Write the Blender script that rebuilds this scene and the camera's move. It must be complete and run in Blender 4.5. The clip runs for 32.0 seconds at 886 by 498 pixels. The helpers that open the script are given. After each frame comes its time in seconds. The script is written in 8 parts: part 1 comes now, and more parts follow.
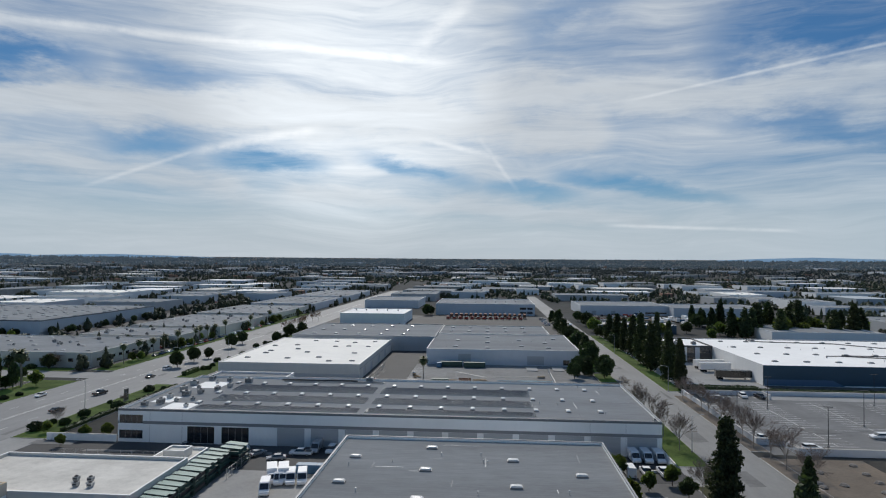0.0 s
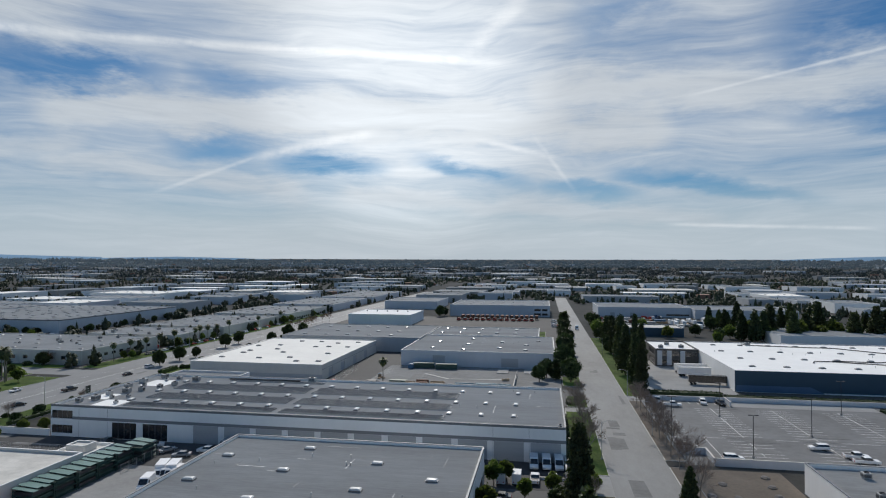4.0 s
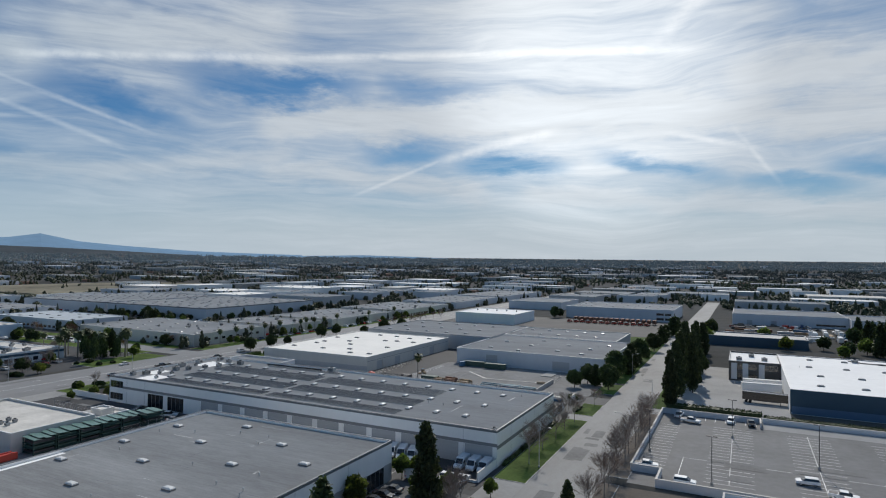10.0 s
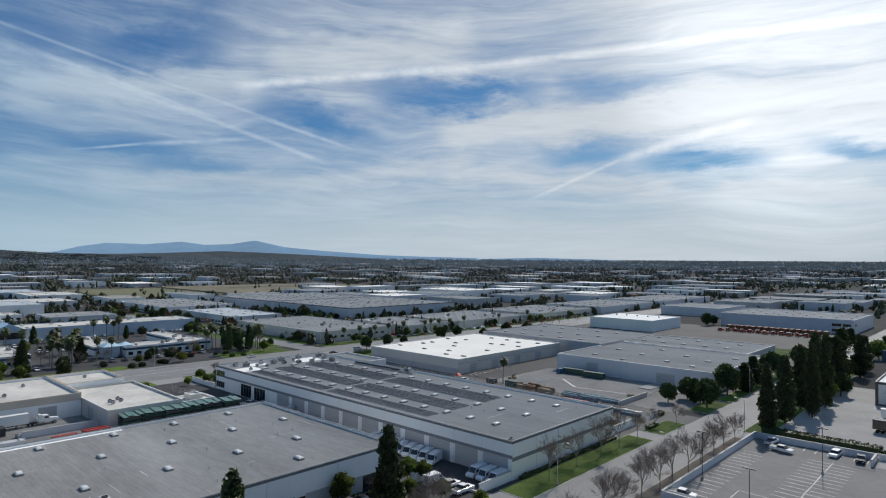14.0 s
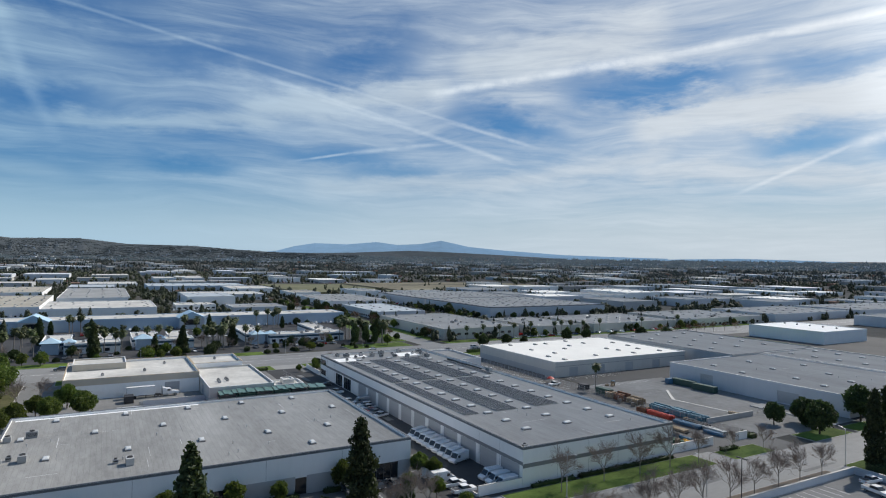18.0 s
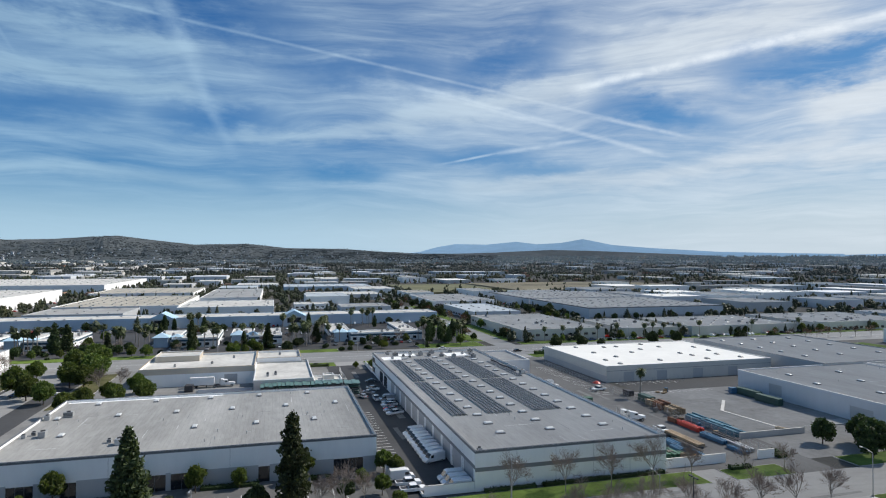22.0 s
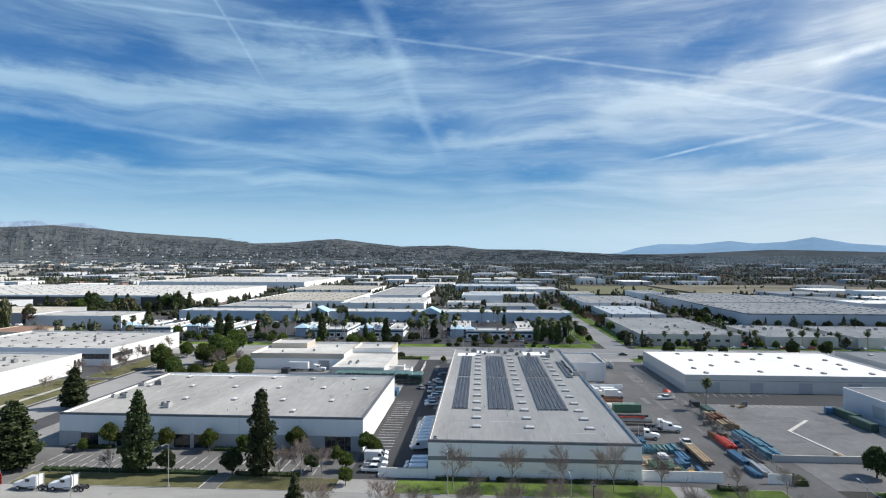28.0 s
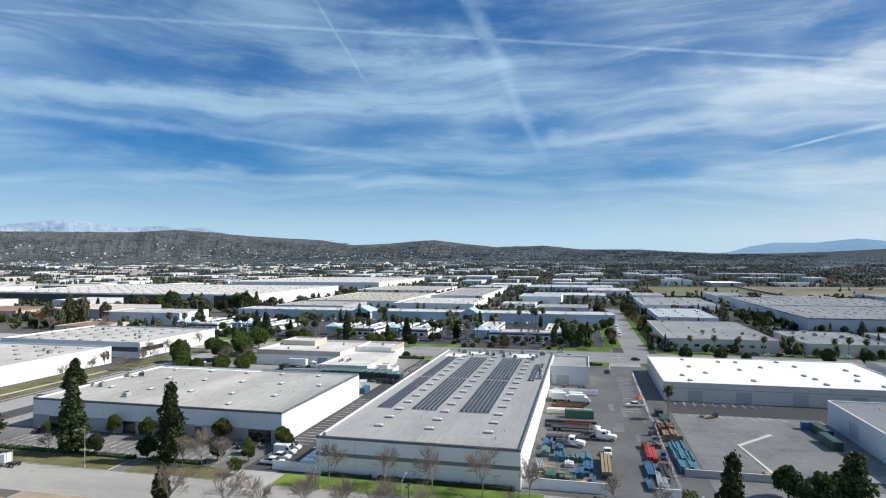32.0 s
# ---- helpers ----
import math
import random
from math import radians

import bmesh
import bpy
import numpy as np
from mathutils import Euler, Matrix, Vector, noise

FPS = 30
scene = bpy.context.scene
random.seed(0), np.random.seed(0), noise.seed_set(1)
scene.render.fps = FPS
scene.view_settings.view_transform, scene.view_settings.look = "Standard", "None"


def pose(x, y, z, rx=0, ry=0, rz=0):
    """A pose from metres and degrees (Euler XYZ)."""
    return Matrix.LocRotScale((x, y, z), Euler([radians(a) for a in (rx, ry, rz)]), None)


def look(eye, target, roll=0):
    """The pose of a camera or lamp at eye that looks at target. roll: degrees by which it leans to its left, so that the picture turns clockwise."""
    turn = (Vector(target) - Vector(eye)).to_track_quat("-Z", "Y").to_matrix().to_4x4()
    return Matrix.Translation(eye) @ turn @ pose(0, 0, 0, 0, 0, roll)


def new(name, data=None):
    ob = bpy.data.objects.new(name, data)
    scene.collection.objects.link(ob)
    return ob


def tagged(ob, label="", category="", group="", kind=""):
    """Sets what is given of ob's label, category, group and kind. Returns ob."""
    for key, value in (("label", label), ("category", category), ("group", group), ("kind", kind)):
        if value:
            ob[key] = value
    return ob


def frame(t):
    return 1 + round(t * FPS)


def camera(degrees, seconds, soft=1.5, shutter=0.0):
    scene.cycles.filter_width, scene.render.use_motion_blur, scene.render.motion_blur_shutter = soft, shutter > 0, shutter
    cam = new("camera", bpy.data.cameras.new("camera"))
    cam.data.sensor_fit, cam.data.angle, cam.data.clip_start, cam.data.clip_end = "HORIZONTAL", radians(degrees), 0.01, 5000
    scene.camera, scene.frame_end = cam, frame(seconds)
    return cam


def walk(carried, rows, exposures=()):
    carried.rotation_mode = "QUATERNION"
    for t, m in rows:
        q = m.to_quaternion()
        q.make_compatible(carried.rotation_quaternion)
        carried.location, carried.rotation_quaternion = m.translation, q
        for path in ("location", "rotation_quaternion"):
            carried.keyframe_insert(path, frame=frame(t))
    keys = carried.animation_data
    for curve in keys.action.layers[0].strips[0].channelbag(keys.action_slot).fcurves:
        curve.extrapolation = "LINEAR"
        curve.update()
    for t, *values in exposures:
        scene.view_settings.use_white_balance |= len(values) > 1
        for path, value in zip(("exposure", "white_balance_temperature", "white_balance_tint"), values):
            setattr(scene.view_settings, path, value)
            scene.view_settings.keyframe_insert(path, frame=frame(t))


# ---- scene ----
cam = camera(72.3, 32.0, soft=1.1)
PATH = [
    (0, (0.006, -0.797, 49.099), (-0.142, 1.197, 49.144), 0.4),
    (0.5, (5.028, -0.211, 49.095), (4.856, 1.781, 49.139), 0.3),
    (1, (10.038, 0.329, 49.097), (9.843, 2.318, 49.143), 0.3),
    (1.5, (14.999, 0.854, 49.107), (14.78, 2.841, 49.153), 0.3),
    (2, (19.885, 1.412, 49.124), (19.641, 3.397, 49.171), 0.3),
    (2.5, (24.696, 2.051, 49.15), (24.432, 4.033, 49.197), 0.2),
    (3, (29.467, 2.807, 49.189), (29.182, 4.786, 49.235), 0.3),
    (3.5, (34.298, 3.634, 49.254), (33.992, 5.61, 49.301), 0.2),
    (5.5, (54.15, 6.948, 49.908), (53.74, 8.905, 49.953), 0.3),
    (6, (59.243, 7.775, 49.964), (58.805, 9.726, 50.009), 0.3),
    (6.5, (64.406, 8.579, 49.947), (63.928, 10.52, 49.993), 0.4),
    (7, (69.592, 9.47, 49.913), (69.074, 11.401, 49.958), 0.4),
    (7.5, (74.684, 10.552, 49.877), (74.124, 12.472, 49.923), 0.4),
    (8, (79.588, 11.882, 49.855), (78.981, 13.788, 49.9), 0.5),
    (8.5, (84.343, 13.458, 49.854), (83.674, 15.343, 49.898), 0.5),
    (9, (88.987, 15.249, 49.87), (88.243, 17.105, 49.916), 0.4),
    (9.5, (93.607, 17.151, 49.835), (92.79, 18.976, 49.879), 0.5),
    (10, (98.042, 19.317, 49.812), (97.152, 21.107, 49.854), 0.7),
    (10.5, (102.245, 21.812, 49.809), (101.292, 23.57, 49.852), 0.7),
    (11, (106.34, 24.59, 49.825), (105.325, 26.313, 49.868), 0.7),
    (11.5, (110.44, 27.582, 49.822), (109.364, 29.267, 49.863), 0.8),
    (12, (114.479, 30.725, 49.844), (113.337, 32.366, 49.884), 0.7),
    (12.5, (118.394, 33.978, 49.887), (117.189, 35.573, 49.927), 0.7),
    (13, (122.113, 37.345, 49.934), (120.844, 38.89, 49.975), 0.7),
    (13.5, (125.535, 40.84, 49.995), (124.215, 42.341, 50.036), 0.6),
    (14, (128.847, 44.402, 50.042), (127.477, 45.858, 50.087), 0.5),
    (14.5, (132.152, 48.011, 50.074), (130.731, 49.418, 50.119), 0.6),
    (16.5, (145.329, 62.728, 50.24), (143.708, 63.898, 50.279), 1.0),
    (17, (148.37, 66.691, 50.292), (146.708, 67.802, 50.328), 1.0),
    (17.5, (151.26, 70.946, 50.355), (149.556, 71.994, 50.392), 1.0),
    (18, (154.083, 75.485, 50.428), (152.338, 76.46, 50.465), 0.9),
    (18.5, (156.889, 80.219, 50.503), (155.115, 81.142, 50.537), 0.7),
    (19, (159.546, 85.08, 50.605), (157.746, 85.95, 50.64), 0.6),
    (19.5, (162.004, 89.932, 50.691), (160.18, 90.752, 50.724), 0.6),
    (20, (164.274, 94.856, 50.788), (162.424, 95.617, 50.822), 0.6),
    (20.5, (166.332, 99.876, 50.893), (164.461, 100.581, 50.925), 0.4),
    (21, (168.18, 104.996, 51.001), (166.288, 105.643, 51.034), 0.3),
    (21.5, (169.893, 110.161, 51.1), (167.984, 110.754, 51.132), 0.2),
    (22, (171.547, 115.227, 51.188), (169.62, 115.763, 51.22), 0.1),
    (22.5, (173.232, 119.972, 51.245), (171.292, 120.457, 51.279), 0.1),
    (23, (175.059, 124.193, 51.26), (173.113, 124.655, 51.297), 0.2),
    (23.5, (177.073, 127.674, 51.226), (175.121, 128.111, 51.265), 0.3),
    (24, (179.116, 130.671, 51.154), (177.149, 131.031, 51.194), 0.2),
    (24.5, (181.01, 133.642, 51.049), (179.027, 133.896, 51.088), 0.0),
    (25, (182.522, 137.163, 50.953), (180.53, 137.344, 50.993), 0.0),
    (25.5, (183.425, 141.682, 50.876), (181.429, 141.805, 50.915), -0.1),
    (27.5, (184.683, 164.11, 50.617), (182.684, 164.035, 50.652), -0.1),
    (28, (184.699, 170.083, 50.595), (182.703, 169.959, 50.629), 0.1),
    (28.5, (184.39, 176.36, 50.583), (182.397, 176.189, 50.619), -0.1),
    (29, (183.906, 182.676, 50.574), (181.919, 182.455, 50.609), -0.1),
    (29.5, (183.241, 188.972, 50.584), (181.258, 188.709, 50.619), -0.1),
    (30, (182.446, 195.223, 50.61), (180.469, 194.924, 50.646), -0.0),
    (30.5, (181.628, 201.412, 50.635), (179.657, 201.076, 50.671), -0.1),
    (31, (180.745, 207.672, 50.659), (178.781, 207.296, 50.696), -0.0),
    (31.5, (179.825, 214.029, 50.679), (177.87, 213.612, 50.716), -0.0),
    (32, (178.842, 220.482, 50.692), (176.895, 220.027, 50.728), -0.1),
]
# the clip's camera closes down while it looks towards the sun
STOPS = [(0, -0.35), (8, -0.35), (13, -0.27), (17, -0.14), (20, -0.05), (24, 0.1), (28, 0.2), (32, 0.18)]
walk(cam, [(t, look(eye, target, roll)) for t, eye, target, roll in PATH], exposures=[(t, s, 6320, 10) for t, s in STOPS])
# ---- world, sun ----
SUN_YAW, SUN_EL = 12.0, 43.0          # degrees, left of +y and above the horizon
sun_way = Vector((-math.sin(radians(SUN_YAW)) * math.cos(radians(SUN_EL)), math.cos(radians(SUN_YAW)) * math.cos(radians(SUN_EL)), math.sin(radians(SUN_EL))))
sun = new("sun", bpy.data.lights.new("sun", "SUN"))
sun.data.energy, sun.data.angle, sun.data.color = 5.0, radians(0.6), (1.0, 0.935, 0.84)
sun.matrix_world = look((0, 0, 300), Vector((0, 0, 300)) - sun_way)


class Nodes:
    """A short way to write node trees."""
    def __init__(self, tree):
        self.t = tree

    def add(self, kind):
        return self.t.nodes.new(kind)

    def put(self, sock, v):
        if isinstance(v, bpy.types.NodeSocket):
            self.t.links.new(v, sock)
        elif v is not None:
            sock.default_value = v

    def math(self, op, a, b=None, c=None, clamp=False):
        n = self.add("ShaderNodeMath")
        n.operation, n.use_clamp = op, clamp
        for s, v in zip(n.inputs, (a, b, c)):
            self.put(s, v)
        return n.outputs[0]

    def vec(self, op, a, b=None):
        n = self.add("ShaderNodeVectorMath")
        n.operation = op
        self.put(n.inputs[0], a)
        self.put(n.inputs[1], b)
        return n.outputs["Value"] if op in ("DOT_PRODUCT", "LENGTH") else n.outputs[0]

    def noise(self, vector, scale, detail=4.0, rough=0.5, warp=0.0):
        n = self.add("ShaderNodeTexNoise")
        self.put(n.inputs["Vector"], vector)
        n.inputs["Scale"].default_value, n.inputs["Detail"].default_value = scale, detail
        n.inputs["Roughness"].default_value, n.inputs["Distortion"].default_value = rough, warp
        return n.outputs["Fac"]

    def ramp(self, fac, stops):
        n = self.add("ShaderNodeValToRGB")
        e = n.color_ramp.elements
        while len(e) < len(stops):
            e.new(0.5)
        for el, (p, c) in zip(e, stops):
            el.position, el.color = p, ((c, c, c, 1) if isinstance(c, (int, float)) else (*c, 1))
        self.put(n.inputs[0], fac)
        return n.outputs[0]

    def step(self, v, a, b):
        n = self.add("ShaderNodeMapRange")
        n.interpolation_type = "SMOOTHSTEP"
        self.put(n.inputs["Value"], v)
        n.inputs["From Min"].default_value, n.inputs["From Max"].default_value = a, b
        return n.outputs[0]

    def mix(self, fac, a, b, blend="MIX"):
        n = self.add("ShaderNodeMix")
        n.data_type, n.blend_type = "RGBA", blend
        self.put(n.inputs[0], fac)
        for s, v in ((n.inputs[6], a), (n.inputs[7], b)):
            self.put(s, (*v, 1) if isinstance(v, tuple) and len(v) == 3 else v)
        return n.outputs[2]

    def scaled(self, vector, s, turn=0.0):
        n = self.add("ShaderNodeMapping")
        self.put(n.inputs["Vector"], vector)
        n.inputs["Scale"].default_value, n.inputs["Rotation"].default_value = s, (0, 0, radians(turn))
        return n.outputs[0]


def ray(yaw, el):
    """The way to a place in the sky, yaw degrees left of +y, el degrees up."""
    y, e = radians(yaw), radians(el)
    return Vector((-math.sin(y) * math.cos(e), math.cos(y) * math.cos(e), math.sin(e)))


world = bpy.data.worlds.new("sky")
scene.world = world
world.use_nodes = True
W = Nodes(world.node_tree)
W.t.nodes.clear()
sky = W.add("ShaderNodeTexSky")
sky.sky_type, sky.sun_disc, sky.sun_elevation, sky.sun_rotation = "NISHITA", False, radians(SUN_EL), radians(-SUN_YAW)
sky.air_density, sky.dust_density, sky.ozone_density = 1.0, 0.8, 2.0
way = W.add("ShaderNodeTexCoord").outputs["Generated"]
sep = W.add("ShaderNodeSeparateXYZ")
W.put(sep.inputs[0], way)
height = W.math("MAXIMUM", sep.outputs[2], 0.0)
# cirrus: long level streaks, bent by a broad swell
swell = W.add("ShaderNodeTexNoise")
W.put(swell.inputs["Vector"], W.vec("MULTIPLY", way, (1, 1, 2.5)))
swell.inputs["Scale"].default_value, swell.inputs["Detail"].default_value = 2.6, 2.0
wavy = W.vec("ADD", way, W.vec("MULTIPLY", W.vec("SUBTRACT", swell.outputs["Color"], (0.5, 0.5, 0.5)), (0.16, 0.16, 0.10)))
broad = W.noise(W.vec("MULTIPLY", wavy, (1.0, 1.0, 5.0)), 2.1, 3.0, 0.5)
fibre = W.noise(W.vec("MULTIPLY", wavy, (1.0, 1.0, 12.0)), 3.0, 7.0, 0.54, 0.35)
fine = W.noise(W.vec("MULTIPLY", wavy, (1.0, 1.0, 10.0)), 13.0, 5.0, 0.6, 0.7)
cover = W.math("ADD", W.math("MULTIPLY", broad, 0.45), W.math("ADD", W.math("MULTIPLY", fibre, 0.70), W.math("MULTIPLY", fine, 0.28)))
glow = W.step(W.vec("DOT_PRODUCT", way, tuple(ray(13, 17))), 0.950, 1.0)
core = W.math("MULTIPLY", W.step(W.vec("DOT_PRODUCT", way, tuple(ray(13, 16))), 0.965, 1.0), W.math("ADD", 0.4, fibre))
sunward = W.step(W.vec("DOT_PRODUCT", way, tuple(ray(10, 25))), 0.0, 1.0)


fray = W.noise(W.vec("MULTIPLY", way, (1.0, 1.0, 3.0)), 8.0, 5.0, 0.62)


def streak(yaw0, el0, yaw1, el1, wide, strength, frayed=0.35, fade=0.03):
    """A trail or a rift along the great circle between two places in the sky."""
    a, b = ray(yaw0, el0), ray(yaw1, el1)
    n, mid = a.cross(b).normalized(), (a + b).normalized()
    off = W.math("MULTIPLY", W.math("SUBTRACT", fray, 0.5), wide * 3.0 * frayed)
    across = W.math("ABSOLUTE", W.math("ADD", W.vec("DOT_PRODUCT", way, tuple(n)), off))
    line = W.math("SUBTRACT", 1.0, W.step(across, 0.0, wide))
    ends = W.step(W.vec("DOT_PRODUCT", way, tuple(mid)), a.dot(mid) - 0.002, a.dot(mid) + fade * (1 - a.dot(mid)) * 8 + 0.002)
    return W.math("MULTIPLY", W.math("MULTIPLY", line, ends), strength)


def most(shades):
    """The strongest of several."""
    out = shades[0]
    for r in shades[1:]:
        out = W.math("MAXIMUM", out, r)
    return out


# blue gaps between the cirrus, towards the sun and away from it
GAPS_SUNWARD = [(34, 10.4, 26, 9.6, 0.022, 0.8), (26, 9.2, 14, 8.9, 0.020, 1.0), (13, 9.7, 0, 7.3, 0.020, 1.0), (1, 7.4, -9, 5.9, 0.020, 0.9), (-5, 8.3, -24, 5.0, 0.017, 1.0),
                (51, 15.4, 33, 15.2, 0.040, 0.9), (33, 16.3, 22, 15.4, 0.024, 0.7), (-17, 20.0, -40, 18.6, 0.075, 0.85), (-19, 12.8, -36, 8.6, 0.028, 0.6), (61, 13.8, 49, 11.4, 0.034, 0.8),
                (71, 8.6, 61, 8.2, 0.018, 0.6), (75, 17.2, 62, 19.6, 0.05, 0.6), (-2, 21.5, -14, 22.5, 0.05, 0.6)]
GAPS_BEHIND = [(101, 12.0, 89, 12.2, 0.034, 0.9), (88, 8.2, 79, 7.6, 0.018, 1.0), (77, 9.8, 64, 8.9, 0.020, 0.9), (92, 16.0, 71, 17.9, 0.040, 0.6), (114, 11.2, 101, 12.8, 0.030, 0.7),
               (140, 10.6, 114, 8.5, 0.034, 0.9), (140, 15.4, 111, 16.4, 0.034, 0.8), (118, 22.4, 84, 20.6, 0.06, 0.9), (104, 6.8, 90, 6.6, 0.020, 0.5), (142, 21.5, 120, 23.5, 0.05, 0.8)]
rift = most([streak(*a[:4], a[4] * 1.2, a[5] * 1.25, 0.9, 0.12) for a in GAPS_SUNWARD] + [streak(*a[:4], a[4] * 1.25, a[5] * 0.8, 0.9, 0.12) for a in GAPS_BEHIND])
# veils: broad pale bands of cirrus
VEILS = [(44, 12.4, 20, 12.8, 0.045, 0.30), (22, 13.6, -12, 11.6, 0.050, 0.30), (2, 15.8, -34, 13.2, 0.050, 0.25), (20, 6.4, -16, 3.6, 0.022, 0.25), (44, 8.4, 22, 6.2, 0.030, 0.22), (60, 17.0, 40, 20.5, 0.05, 0.20), (58, 6.4, 40, 10.0, 0.030, 0.20),
         (142, 12.9, 118, 13.9, 0.022, 0.30), (121, 13.9, 96, 14.6, 0.024, 0.26), (132, 7.2, 92, 6.6, 0.016, 0.22), (94, 10.6, 76, 12.2, 0.024, 0.25), (80, 13.0, 60, 15.6, 0.034, 0.26), (74, 6.6, 50, 7.4, 0.022, 0.20), (118, 18.0, 96, 17.6, 0.026, 0.22)]
veil = most([streak(*a, 0.8) for a in VEILS])
cover = W.math("SUBTRACT", W.math("ADD", cover, W.math("ADD", veil, W.math("ADD", W.math("MULTIPLY", sunward, 0.10), W.math("MULTIPLY", glow, 0.20)))), W.math("MULTIPLY", rift, W.math("MAXIMUM", 0.05, W.math("ADD", W.math("MULTIPLY", fibre, 0.9), W.math("SUBTRACT", W.math("MULTIPLY", fine, 0.7), 0.45)))))
# the cirrus is thinned overhead, above the view, to lessen the fill light
cloud = W.math("MULTIPLY", W.step(cover, 0.34, 1.16), W.math("SUBTRACT", W.math("ADD", 0.80, W.math("MULTIPLY", sunward, 0.16)), W.math("MULTIPLY", W.step(height, 0.42, 0.8), 0.5)))
tatter = W.math("ADD", 0.45, W.math("MULTIPLY", W.step(W.noise(way, 30.0, 4.0, 0.6), 0.25, 0.65), 0.55))
trails = [
    streak(62.5, 15.3, 40, 18.0, 0.011, 1.0, 0.10, 0.01), streak(43, 17.7, 3, 18.2, 0.010, 0.9, 0.10, 0.06), streak(-12, 14.4, -44, 17.0, 0.0036, 0.6, 0.08), streak(1.5, 24, 7.5, 19, 0.020, 0.7, 0.3),
    streak(150, 16.6, 52, 10.5, 0.0040, 0.30, 0.06, 0.01), streak(78, 16.1, 64, 12.4, 0.006, 0.45, 0.1), streak(60.5, 12.9, 52.4, 10.6, 0.005, 0.5, 0.1), streak(76, 15.4, 54, 9.0, 0.006, 0.4, 0.2),
    streak(101.5, 24.5, 97, 17, 0.020, 0.36, 0.3), streak(98, 18.5, 93.6, 9.0, 0.014, 0.30, 0.35, 0.1),
]
wisps = [
    streak(140, 11.7, 121, 10.8, 0.009, 0.26, 0.4), streak(123, 10.9, 104, 8.9, 0.007, 0.22, 0.4),
    streak(74, 9.0, 69, 9.9, 0.0032, 0.7, 0.2), streak(69.5, 9.8, 62, 10.8, 0.006, 0.5, 0.2), streak(34.5, 6.2, 26, 9.8, 0.0050, 0.55, 0.2), streak(27, 9.4, 16, 12.2, 0.012, 0.8, 0.3),
    streak(115.5, 23.5, 110.2, 16.0, 0.004, 0.28, 0.2), streak(5.5, 11.4, -0.6, 9.9, 0.007, 0.9, 0.2), streak(-0.2, 10.2, -1.6, 8.3, 0.006, 0.9, 0.1), streak(-11, 3.5, -26, 2.8, 0.0045, 0.7, 0.2),
]
trail = most(trails + wisps)
trail = W.math("MULTIPLY", trail, tatter)
haze = W.math("SUBTRACT", 1.0, W.step(height, 0.02, 0.15))
white = W.mix(sunward, (0.45, 0.66, 0.82), (0.87, 0.92, 0.96))
blue = W.mix(1.0, sky.outputs[0], W.mix(sunward, (0.018, 0.060, 0.102), (0.031, 0.058, 0.080)), "MULTIPLY")
low_air = W.mix(sunward, (0.56, 0.78, 0.93), (0.72, 0.81, 0.88))
clear = W.mix(W.math("MULTIPLY", haze, 0.92), blue, low_air)
shade = W.mix(W.math("MULTIPLY", cloud, W.math("SUBTRACT", 1.0, W.math("MULTIPLY", haze, 0.35))), clear, white)
shade = W.mix(W.math("MULTIPLY", trail, 0.8), shade, W.mix(1.0, white, (1.34, 1.30, 1.26), "MULTIPLY"))
bright = W.mix(W.math("MULTIPLY", core, cloud), W.mix(W.math("MULTIPLY", glow, cloud), (1.0, 1.0, 1.0), (1.22, 1.20, 1.18)), (1.55, 1.52, 1.48))
lumps = W.math("ADD", 0.78, W.math("MULTIPLY", W.math("ADD", W.math("MULTIPLY", fibre, 0.6), W.math("MULTIPLY", fine, 0.4)), 0.42))
bright = W.mix(1.0, bright, W.mix(cloud, (1.0, 1.0, 1.0), lumps), "MULTIPLY")
back = W.add("ShaderNodeBackground")
W.put(back.inputs[0], W.mix(1.0, shade, bright, "MULTIPLY"))
back.inputs[1].default_value = 0.84
W.put(W.add("ShaderNodeOutputWorld").inputs[0], back.outputs[0])
